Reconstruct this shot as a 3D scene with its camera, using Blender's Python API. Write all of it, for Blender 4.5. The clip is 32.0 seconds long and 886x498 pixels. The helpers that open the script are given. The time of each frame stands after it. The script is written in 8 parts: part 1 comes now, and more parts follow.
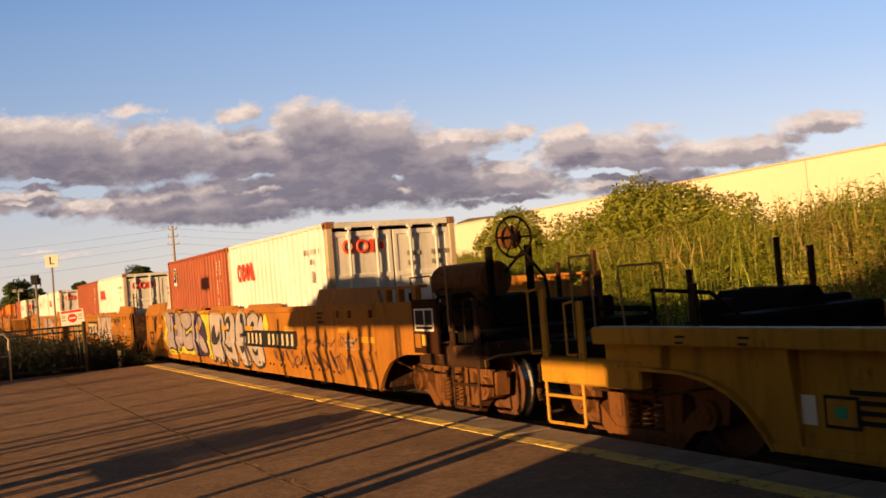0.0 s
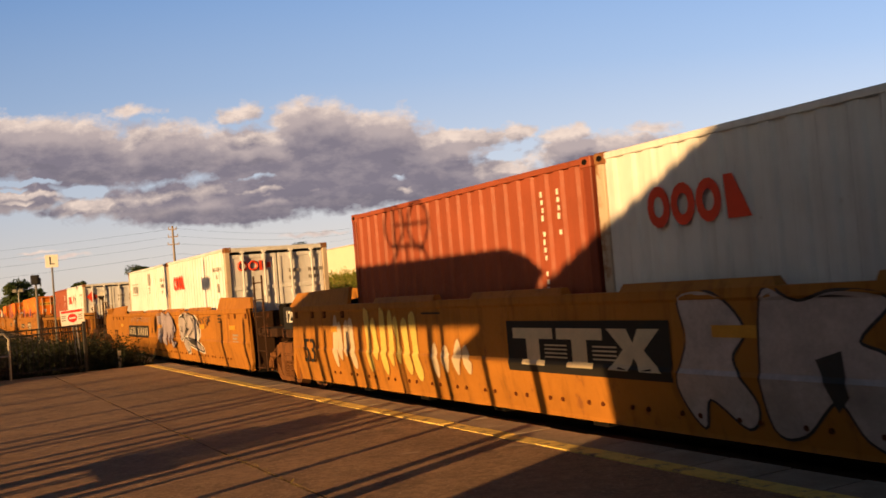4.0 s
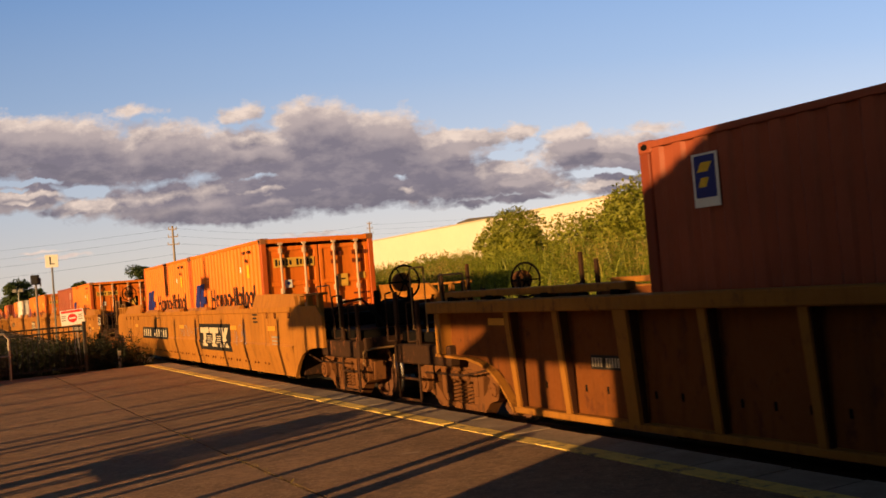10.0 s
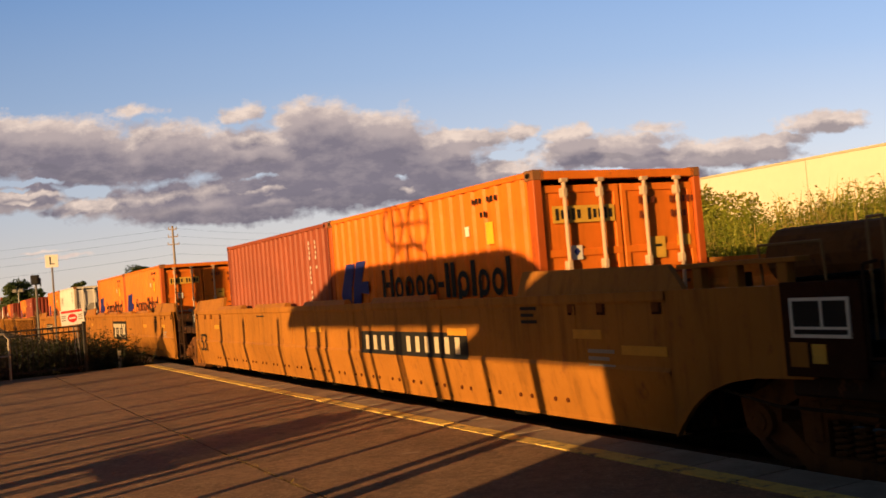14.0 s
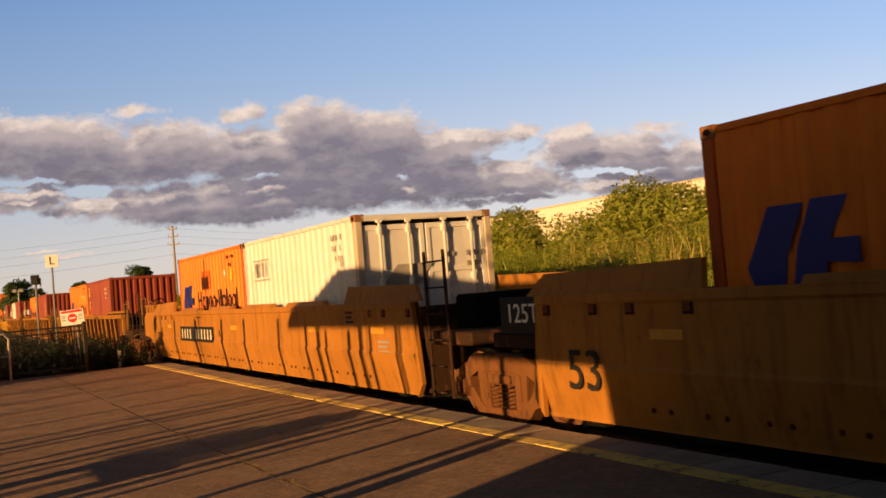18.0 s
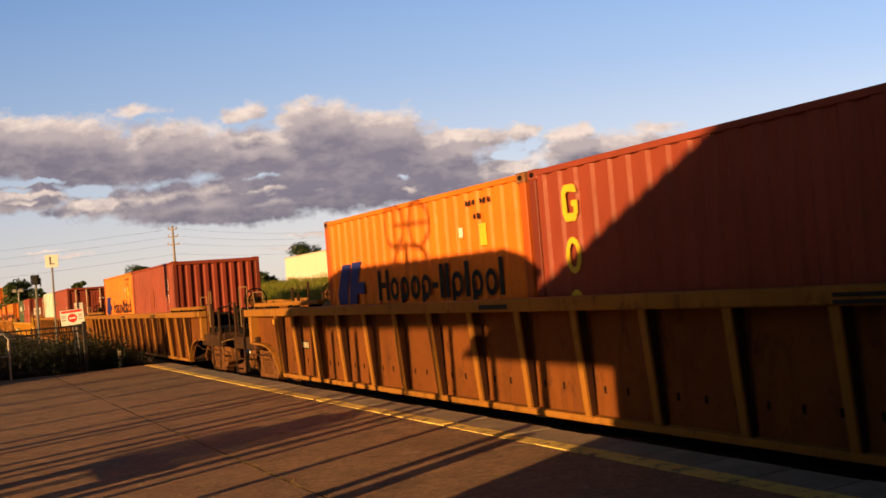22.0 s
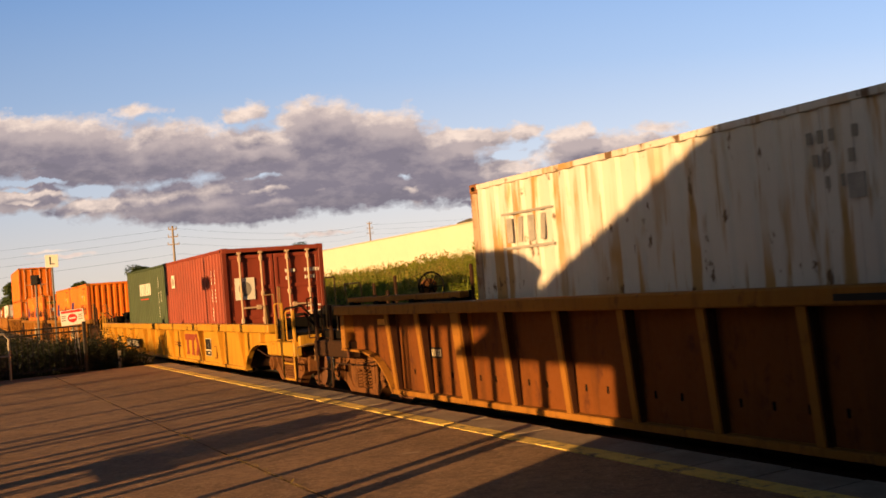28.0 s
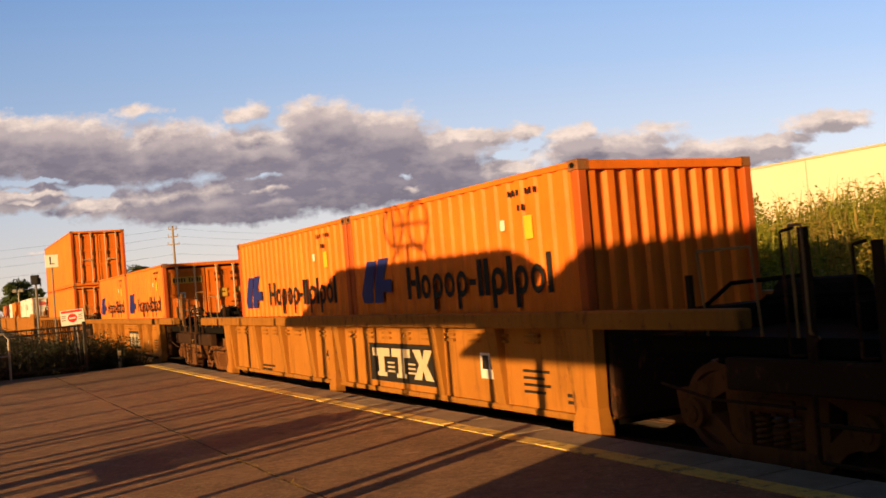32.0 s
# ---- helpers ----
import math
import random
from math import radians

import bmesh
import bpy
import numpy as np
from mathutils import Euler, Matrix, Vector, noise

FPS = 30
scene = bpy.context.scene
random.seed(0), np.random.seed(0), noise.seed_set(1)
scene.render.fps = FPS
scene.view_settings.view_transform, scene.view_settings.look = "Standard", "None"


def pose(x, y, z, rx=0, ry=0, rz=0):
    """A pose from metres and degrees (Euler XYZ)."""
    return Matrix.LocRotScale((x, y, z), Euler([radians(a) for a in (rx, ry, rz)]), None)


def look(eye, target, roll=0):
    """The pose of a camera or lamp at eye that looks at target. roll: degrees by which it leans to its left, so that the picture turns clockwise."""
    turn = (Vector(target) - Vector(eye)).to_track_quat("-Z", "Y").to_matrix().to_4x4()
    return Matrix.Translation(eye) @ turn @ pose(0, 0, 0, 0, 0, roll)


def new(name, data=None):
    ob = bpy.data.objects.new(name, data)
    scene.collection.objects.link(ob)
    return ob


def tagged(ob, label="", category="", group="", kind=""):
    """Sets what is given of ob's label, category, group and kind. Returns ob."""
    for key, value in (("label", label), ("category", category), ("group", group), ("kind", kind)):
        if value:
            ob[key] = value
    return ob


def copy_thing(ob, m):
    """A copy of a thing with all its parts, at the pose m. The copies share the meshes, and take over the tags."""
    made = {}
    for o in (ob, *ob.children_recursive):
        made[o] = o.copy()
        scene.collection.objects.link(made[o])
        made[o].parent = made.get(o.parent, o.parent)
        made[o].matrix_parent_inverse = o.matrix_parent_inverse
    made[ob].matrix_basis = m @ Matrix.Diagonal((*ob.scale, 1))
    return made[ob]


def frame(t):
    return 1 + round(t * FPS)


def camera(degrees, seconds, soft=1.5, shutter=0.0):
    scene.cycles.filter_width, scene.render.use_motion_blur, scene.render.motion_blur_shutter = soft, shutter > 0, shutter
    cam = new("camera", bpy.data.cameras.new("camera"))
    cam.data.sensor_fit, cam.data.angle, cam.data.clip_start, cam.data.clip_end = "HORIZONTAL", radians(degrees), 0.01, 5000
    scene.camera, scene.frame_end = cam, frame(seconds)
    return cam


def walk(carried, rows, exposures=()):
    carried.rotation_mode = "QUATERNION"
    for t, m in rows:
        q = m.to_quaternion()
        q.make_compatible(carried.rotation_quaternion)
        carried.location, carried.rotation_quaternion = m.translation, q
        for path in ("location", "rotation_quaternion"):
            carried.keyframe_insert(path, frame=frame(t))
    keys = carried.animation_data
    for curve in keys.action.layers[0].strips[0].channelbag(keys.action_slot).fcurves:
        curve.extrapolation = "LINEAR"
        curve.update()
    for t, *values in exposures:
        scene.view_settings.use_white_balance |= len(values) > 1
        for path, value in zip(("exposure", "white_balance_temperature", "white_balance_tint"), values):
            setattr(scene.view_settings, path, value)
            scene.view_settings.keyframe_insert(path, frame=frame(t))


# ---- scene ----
# ---------------------------------------------------------------- camera
cam = camera(49.825, 32.0, soft=1.6, shutter=0.08)
PITCH, ROLL, EYE = 1.902, 4.647, 1.567
eye = (0.0, 0.0, EYE)
ahead = (0.0, math.cos(radians(PITCH)) * 50, EYE + math.sin(radians(PITCH)) * 50)
walk(cam, [(0, look(eye, ahead, -ROLL)), (32, look(eye, ahead, -ROLL))], [(0, 0.03), (8, -0.06), (18, -0.03), (24, 0.1), (32, 0.1)])

# ---------------------------------------------------------------- daylight
SUN_AZ, SUN_EL = 36.0, 9.0          # the way the light travels, clockwise from +y; height of the sun
world = bpy.data.worlds.new("evening_sky")
scene.world = world
world.use_nodes = True
wn = world.node_tree.nodes
wl = world.node_tree.links
sky = wn.new("ShaderNodeTexSky")
sky.sky_type = "NISHITA"
sky.sun_disc = False
sky.sun_elevation = radians(SUN_EL)
sky.sun_rotation = radians(180 + SUN_AZ)
sky.air_density, sky.dust_density, sky.ozone_density = 1.0, 4.0, 3.0
wl.new(sky.outputs[0], wn["Background"].inputs[0])
wn["Background"].inputs[1].default_value = 0.0445
sun = new("sun", bpy.data.lights.new("sun", "SUN"))
sun.data.energy, sun.data.angle, sun.data.color = 8.3, radians(0.55), (1.0, 0.555, 0.205)
LIGHT = Vector((math.sin(radians(SUN_AZ)), math.cos(radians(SUN_AZ)), -math.tan(radians(SUN_EL)))).normalized()
sun.matrix_basis = look((0, 0, 60), Vector((0, 0, 60)) + LIGHT)


# ---------------------------------------------------------------- materials
def nodes_of(name, rough=0.6, metal=0.0):
    m = bpy.data.materials.new(name)
    m.use_nodes = True
    nt = m.node_tree
    b = nt.nodes["Principled BSDF"]
    b.inputs["Roughness"].default_value, b.inputs["Metallic"].default_value = rough, metal
    if rough > 0.8:
        b.inputs["Specular IOR Level"].default_value = 0.15
    return m, nt, b


def noise_node(nt, scale, detail=6.0, rough=0.6, vec=None, stretch=None):
    co = nt.nodes.new("ShaderNodeTexCoord")
    src = co.outputs["Object"] if vec is None else vec
    if stretch:
        mp = nt.nodes.new("ShaderNodeMapping")
        mp.inputs["Scale"].default_value = stretch
        nt.links.new(src, mp.inputs["Vector"])
        src = mp.outputs[0]
    n = nt.nodes.new("ShaderNodeTexNoise")
    n.inputs["Scale"].default_value, n.inputs["Detail"].default_value, n.inputs["Roughness"].default_value = scale, detail, rough
    nt.links.new(src, n.inputs["Vector"])
    return n.outputs["Fac"]


def ramp(nt, fac, lo, hi, a=0.0, b=1.0):
    r = nt.nodes.new("ShaderNodeMapRange")
    for i, v in zip((1, 2, 3, 4), (lo, hi, a, b)):
        r.inputs[i].default_value = v
    nt.links.new(fac, r.inputs[0])
    return r.outputs[0]


def mixc(nt, fac, a, b, how="MIX"):
    m = nt.nodes.new("ShaderNodeMix")
    m.data_type, m.blend_type = "RGBA", how
    if isinstance(fac, (int, float)):
        m.inputs[0].default_value = fac
    else:
        nt.links.new(fac, m.inputs[0])
    for v, i in ((a, 6), (b, 7)):
        if isinstance(v, (tuple, list)):
            m.inputs[i].default_value = (*v[:3], 1)
        else:
            nt.links.new(v, m.inputs[i])
    return m.outputs[2]


def calc(nt, op, a, b):
    m = nt.nodes.new("ShaderNodeMath")
    m.operation = op
    for v, i in ((a, 0), (b, 1)):
        if isinstance(v, (int, float)):
            m.inputs[i].default_value = v
        else:
            nt.links.new(v, m.inputs[i])
    return m.outputs[0]


def bump(nt, b, fac, strength, dist=0.01):
    n = nt.nodes.new("ShaderNodeBump")
    n.inputs["Strength"].default_value, n.inputs["Distance"].default_value = strength, dist
    nt.links.new(fac, n.inputs["Height"])
    nt.links.new(n.outputs[0], b.inputs["Normal"])


def painted(name, colour, wear=0.25, dirt=0.35, rough=0.5, rust=(0.16, 0.06, 0.025)):
    """Painted steel with faded patches, runs of dirt from above and rust spots."""
    m, nt, b = nodes_of(name, rough)
    b.inputs["Specular IOR Level"].default_value = 0.25
    fade = ramp(nt, noise_node(nt, 0.9, 4), 0.3, 0.75)
    c = mixc(nt, fade, [v * 0.82 for v in colour], [min(1, v * 1.14) for v in colour])
    runs = ramp(nt, noise_node(nt, 2.2, 7, 0.65, stretch=(3.0, 3.0, 0.28)), 0.5, 0.78, 0.0, dirt)
    c = mixc(nt, runs, c, [v * 0.35 + e for v, e in zip(colour, (0.012, 0.007, 0.003))])
    spots = ramp(nt, noise_node(nt, 6.0, 9, 0.7, stretch=(1, 1, 0.55)), 0.68 - wear * 0.3, 0.76 - wear * 0.22, 0.0, min(1, wear * 2.2))
    c = mixc(nt, spots, c, rust)
    nt.links.new(c, b.inputs["Base Color"])
    nt.links.new(ramp(nt, noise_node(nt, 25, 4), 0.2, 0.8, rough - 0.1, rough + 0.18), b.inputs["Roughness"])
    bump(nt, b, noise_node(nt, 40, 5), 0.12, 0.004)
    return m


def plain(name, colour, rough=0.6, metal=0.0, spread=0.18, scale=6.0, relief=0.1, relief_scale=60.0):
    m, nt, b = nodes_of(name, rough, metal)
    f = ramp(nt, noise_node(nt, scale, 6), 0.25, 0.75)
    g = ramp(nt, noise_node(nt, scale * 9, 4), 0.3, 0.7)
    c = mixc(nt, f, [v * (1 - spread) for v in colour], [min(1, v * (1 + spread)) for v in colour])
    c = mixc(nt, calc(nt, "MULTIPLY", g, 0.35), c, [v * (1 - 2 * spread) for v in colour])
    nt.links.new(c, b.inputs["Base Color"])
    bump(nt, b, noise_node(nt, relief_scale, 5), relief * 3, 0.004)
    return m


def leafy(name, dark, light, dry=None):
    m, nt, b = nodes_of(name, 0.55)
    info = nt.nodes.new("ShaderNodeNewGeometry")
    f = info.outputs["Random Per Island"]
    c = mixc(nt, f, dark, light)
    tone = ramp(nt, noise_node(nt, 1.1, 4), 0.35, 0.65, 0.0, 0.4)
    c = mixc(nt, tone, c, [v * 0.6 for v in dark])
    if dry:
        big = ramp(nt, noise_node(nt, 0.35, 3), 0.5, 0.62)
        c = mixc(nt, calc(nt, "MULTIPLY", big, ramp(nt, f, 0.2, 0.8)), c, dry)
    nt.links.new(c, b.inputs["Base Color"])
    b.inputs["Transmission Weight"].default_value = 0.0
    b.inputs["Subsurface Weight"].default_value = 0.0
    tr = nt.nodes.new("ShaderNodeBsdfTranslucent")
    nt.links.new(c, tr.inputs[0])
    mx = nt.nodes.new("ShaderNodeMixShader")
    mx.inputs[0].default_value = 0.4
    nt.links.new(b.outputs[0], mx.inputs[1])
    nt.links.new(tr.outputs[0], mx.inputs[2])
    nt.links.new(mx.outputs[0], nt.nodes["Material Output"].inputs[0])
    return m


def asphalt_material():
    m, nt, b = nodes_of("worn_platform_asphalt", 0.9)
    big = ramp(nt, noise_node(nt, 0.45, 6, 0.65), 0.3, 0.7)
    c = mixc(nt, big, (0.30, 0.185, 0.108), (0.50, 0.315, 0.185))
    patchy = ramp(nt, noise_node(nt, 2.4, 8, 0.75), 0.40, 0.66, 0, 0.6)
    c = mixc(nt, patchy, c, (0.15, 0.10, 0.068))
    mid = ramp(nt, noise_node(nt, 11, 6, 0.85), 0.42, 0.60)
    c = mixc(nt, calc(nt, "MULTIPLY", mid, 0.5), c, (0.10, 0.07, 0.05))
    grit = ramp(nt, noise_node(nt, 24, 5, 0.9), 0.55, 0.64)
    c = mixc(nt, calc(nt, "MULTIPLY", grit, 0.8), c, (0.60, 0.44, 0.30))
    stain = ramp(nt, noise_node(nt, 0.9, 8, 0.72), 0.57, 0.66, 0, 0.55)
    c = mixc(nt, stain, c, (0.10, 0.07, 0.05))
    pale = ramp(nt, noise_node(nt, 0.8, 5, 0.6, stretch=(1.0, 2.2, 1)), 0.66, 0.72, 0, 0.5)
    c = mixc(nt, pale, c, (0.62, 0.47, 0.34))
    nt.links.new(c, b.inputs["Base Color"])
    h = calc(nt, "ADD", noise_node(nt, 90, 4, 0.7), calc(nt, "MULTIPLY", noise_node(nt, 20, 5, 0.7), 1.6))
    bump(nt, b, h, 0.6, 0.008)
    return m


def ground_material():
    m, nt, b = nodes_of("grass_and_earth", 0.95)
    f = ramp(nt, noise_node(nt, 0.25, 7, 0.65), 0.35, 0.65)
    c = mixc(nt, f, (0.05, 0.075, 0.022), (0.10, 0.085, 0.045))
    g = ramp(nt, noise_node(nt, 9, 6, 0.7), 0.35, 0.7)
    c = mixc(nt, calc(nt, "MULTIPLY", g, 0.5), c, (0.035, 0.04, 0.015))
    nt.links.new(c, b.inputs["Base Color"])
    bump(nt, b, noise_node(nt, 14, 6), 0.8, 0.05)
    return m


ASPHALT = asphalt_material()
GROUND = ground_material()
CONCRETE = plain("edge_concrete", (0.37, 0.295, 0.225), 0.85, spread=0.3, scale=2.5, relief=0.3)
YELLOW_LINE = painted("worn_yellow_line", (0.86, 0.62, 0.17), wear=0.52, dirt=0.5, rough=0.85, rust=(0.22, 0.17, 0.12))
BALLAST = plain("ballast_stone", (0.16, 0.14, 0.125), 0.95, spread=0.35, scale=12)
RAIL_STEEL = plain("rail_steel", (0.20, 0.13, 0.09), 0.45, 0.7)
TIE_WOOD = plain("creosoted_wood", (0.06, 0.045, 0.035), 0.9)
BLACK_STEEL = plain("black_painted_steel", (0.018, 0.017, 0.016), 0.45)
GALV = plain("galvanised_steel", (0.42, 0.42, 0.41), 0.45, 0.7)
POLE_GREY = plain("weathered_grey_steel", (0.15, 0.145, 0.135), 0.6)
SIGN_WHITE = plain("sign_white", (0.8, 0.8, 0.78), 0.4, spread=0.04)
SIGN_RED = plain("sign_red", (0.62, 0.03, 0.025), 0.4, spread=0.08)
SIGN_BLACK = plain("sign_black", (0.02, 0.02, 0.02), 0.45)
WALL_CREAM = plain("cream_wall_panel", (0.74, 0.67, 0.56), 0.85, spread=0.06, scale=0.15)
WALL_BROWN = plain("brown_shelter_steel", (0.10, 0.07, 0.05), 0.6)
ROOF_GREY = plain("roof_felt", (0.10, 0.095, 0.09), 0.9)
BARK = plain("bark", (0.09, 0.065, 0.045), 0.95, relief=0.4)
WEEDS = leafy("tall_weeds", (0.15, 0.205, 0.014), (0.43, 0.46, 0.045), (0.50, 0.36, 0.10))
DRY_STALKS = leafy("dry_stalks", (0.28, 0.20, 0.06), (0.52, 0.40, 0.14))
BUSH = leafy("bush_leaves", (0.17, 0.21, 0.016), (0.43, 0.43, 0.055))
TREE = leafy("tree_leaves", (0.03, 0.06, 0.012), (0.085, 0.12, 0.025))
# weeds by the fence: shade is put into these dark leaf colours
FENCE_WEEDS = leafy("shade_coloured_weeds", (0.012, 0.020, 0.007), (0.045, 0.055, 0.016), (0.10, 0.06, 0.03))
WOOD_POLE = plain("weathered_pole_wood", (0.30, 0.25, 0.20), 0.9)

OCHRE = painted("ochre_car_paint", (0.375, 0.158, 0.025), wear=0.31, dirt=0.85, rough=0.55)
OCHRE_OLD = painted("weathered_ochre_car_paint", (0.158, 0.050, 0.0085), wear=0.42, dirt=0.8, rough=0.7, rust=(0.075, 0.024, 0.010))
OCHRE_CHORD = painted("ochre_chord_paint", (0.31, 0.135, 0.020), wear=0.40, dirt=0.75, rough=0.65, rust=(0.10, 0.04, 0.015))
YELLOW = painted("yellow_car_paint", (0.49, 0.255, 0.026), wear=0.34, dirt=0.85, rough=0.5, rust=(0.10, 0.03, 0.012))
# grime, darkened so the car ends' deep shade is in the colour
END_PAINT = painted("grimy_shaded_end_paint", (0.036, 0.016, 0.007), wear=0.4, dirt=0.6, rough=0.82)
TRUCK_STEEL = painted("rusty_truck_steel", (0.165, 0.066, 0.020), wear=0.50, dirt=0.6, rough=0.82, rust=(0.07, 0.03, 0.014))
WHEEL_STEEL = plain("rusty_wheel_steel", (0.135, 0.056, 0.024), 0.7)
TREAD_STEEL = plain("polished_tread_steel", (0.55, 0.52, 0.48), 0.25, 1.0)
# grime taken to near-black: deep shade under the cars is in the colour
GRIME_SHADE = plain("grimy_shaded_underframe", (0.006, 0.0048, 0.004), 0.95)
DARK_STEEL = plain("dark_brown_steel", (0.045, 0.016, 0.007), 0.9, spread=0.3)
RUST_SPOT = plain("rust_spot", (0.11, 0.03, 0.008), 0.9)
HAND_STEEL = plain("grab_iron_paint", (0.24, 0.14, 0.05), 0.6)
MARK_BLACK = plain("stencil_black", (0.010, 0.009, 0.008), 0.7)
MARK_WHITE = plain("stencil_white", (0.78, 0.76, 0.70), 0.55, spread=0.08)
MARK_CREAM = plain("stencil_cream", (0.58, 0.50, 0.36), 0.55, spread=0.15)
MARK_RED = plain("stencil_red", (0.70, 0.06, 0.02), 0.5, spread=0.1)
MARK_BLUE = plain("stencil_blue", (0.018, 0.028, 0.20), 0.5, spread=0.12)
MARK_YELLOW = plain("stencil_yellow", (0.75, 0.50, 0.03), 0.5)
MARK_GREEN = plain("stencil_green", (0.03, 0.35, 0.20), 0.5)
MARK_GREY = plain("stencil_grey", (0.30, 0.28, 0.25), 0.6)
PATCH = plain("repaint_patch", (0.62, 0.30, 0.03), 0.45)
SPRAY_SILVER = plain("silver_spray_paint", (0.50, 0.45, 0.46), 0.45, 0.15, spread=0.3, scale=3)
SPRAY_CREAM = plain("cream_spray_paint", (0.60, 0.50, 0.36), 0.5, spread=0.25, scale=3)
SPRAY_STRAW = plain("straw_yellow_spray_paint", (0.62, 0.48, 0.12), 0.5, spread=0.25, scale=3)
SPRAY_OCHRE = plain("ochre_spray_paint", (0.34, 0.16, 0.04), 0.5, spread=0.25)
SPRAY_BLACK = plain("black_spray_paint", (0.03, 0.028, 0.03), 0.6)
SPRAY_LILAC = plain("lilac_spray_paint", (0.36, 0.31, 0.36), 0.5, spread=0.3, scale=2)
SPRAY_PURPLE = plain("dark_purple_spray_paint", (0.045, 0.03, 0.07), 0.55, spread=0.3)
SPRAY_YELLOW = plain("yellow_spray_paint", (0.62, 0.56, 0.06), 0.5, spread=0.3, scale=3)
C_WHITE = painted("white_container_paint", (0.69, 0.70, 0.72), wear=0.19, dirt=0.4)


def rust_run(name, colour, stain, rust, much=1.0):
    """White paint with long amber runs from the top rail and flaked rust."""
    m, nt, b = nodes_of(name, 0.6)
    fade = ramp(nt, noise_node(nt, 0.9, 4), 0.3, 0.75)
    c = mixc(nt, fade, [v * 0.85 for v in colour], colour)
    wide = ramp(nt, noise_node(nt, 1.0, 5, 0.6, stretch=(5.2, 0.3, 0.42)), 0.515, 0.575, 0.0, 0.88 * much)
    gate = ramp(nt, noise_node(nt, 0.6, 3, 0.5), 0.36, 0.52)
    c = mixc(nt, calc(nt, "MULTIPLY", wide, gate), c, stain)
    thin = ramp(nt, noise_node(nt, 1.0, 4, 0.55, stretch=(11, 0.5, 0.8)), 0.60, 0.66, 0.0, 0.7 * much)
    c = mixc(nt, thin, c, [v * 0.8 for v in stain])
    spots = ramp(nt, noise_node(nt, 1.0, 7, 0.62, stretch=(5.5, 0.6, 2.2)), 0.605, 0.64, 0.0, 0.92 * much)
    c = mixc(nt, spots, c, rust)
    nt.links.new(c, b.inputs["Base Color"])
    bump(nt, b, noise_node(nt, 40, 5), 0.15, 0.004)
    return m


C_RED = painted("red_oxide_container_paint", (0.295, 0.076, 0.038), wear=0.16, dirt=0.35)
C_MAROON = painted("maroon_container_paint", (0.26, 0.053, 0.031), wear=0.16, dirt=0.3)
C_ORANGE = painted("orange_container_paint", (0.74, 0.192, 0.017), wear=0.20, dirt=0.35)
C_RUSTY = rust_run("rust_stained_white_container_paint", (0.67, 0.65, 0.63), (0.40, 0.22, 0.04), (0.11, 0.055, 0.018))
C_STREAKED = rust_run("lightly_streaked_white_container_paint", (0.69, 0.67, 0.64), (0.40, 0.25, 0.07), (0.16, 0.09, 0.04), 0.28)
C_GREEN = painted("green_container_paint", (0.058, 0.086, 0.042), wear=0.16, dirt=0.3)


# ---------------------------------------------------------------- shapes
def link(name, bm, mat, parent=None, label=""):
    me = bpy.data.meshes.new(name)
    bm.normal_update()
    bm.to_mesh(me)
    bm.free()
    return shared(name, me, mat, parent, label)


def shared(name, me, mat, parent=None, label=""):
    if not me.materials:
        me.materials.append(mat)
    ob = new(name, me)
    if me.materials[0] != mat:
        ob.material_slots[0].link = "OBJECT"
        ob.material_slots[0].material = mat
    if parent is not None:
        ob.parent = parent
    if label:
        ob["label"] = label
    return ob


part = link


def fresh():
    return bmesh.new()


def box(bm, x0, x1, y0, y1, z0, z1, bev=0.0):
    m = Matrix.LocRotScale(((x0 + x1) / 2, (y0 + y1) / 2, (z0 + z1) / 2), None, (abs(x1 - x0), abs(y1 - y0), abs(z1 - z0)))
    vs = bmesh.ops.create_cube(bm, size=1.0, matrix=m)["verts"]
    if bev:
        es = list({e for v in vs for e in v.link_edges})
        bmesh.ops.bevel(bm, geom=es, offset=bev, segments=1, affect="EDGES", profile=0.5)
    return bm


def obox(bm, m, sx, sy, sz):
    """A box of that size under the pose m."""
    return bmesh.ops.create_cube(bm, size=1.0, matrix=m @ Matrix.Diagonal((sx, sy, sz, 1)))["verts"]


def prism(bm, poly, y0, y1, axis="y"):
    """Extrudes a closed outline. axis y: outline in x, z; axis x: in y, z; axis z: in x, y."""
    def at(a, b, d):
        return (a, d, b) if axis == "y" else (d, a, b) if axis == "x" else (a, b, d)
    r0 = [bm.verts.new(at(a, b, y0)) for a, b in poly]
    r1 = [bm.verts.new(at(a, b, y1)) for a, b in poly]
    n = len(poly)
    fs = [bm.faces.new(r0), bm.faces.new(list(reversed(r1)))]
    for i in range(n):
        fs.append(bm.faces.new((r0[i], r1[i], r1[(i + 1) % n], r0[(i + 1) % n])))
    bmesh.ops.recalc_face_normals(bm, faces=fs)
    return bm


def rod(bm, a, b, r, n=8, r2=None):
    a, b = Vector(a), Vector(b)
    d = b - a
    m = Matrix.Translation((a + b) / 2) @ d.to_track_quat("Z", "Y").to_matrix().to_4x4()
    bmesh.ops.create_cone(bm, cap_ends=True, segments=n, radius1=r, radius2=r if r2 is None else r2, depth=d.length, matrix=m)
    return bm


def bent(bm, pts, r, n=6):
    for a, b in zip(pts[:-1], pts[1:]):
        rod(bm, a, b, r, n)
    return bm


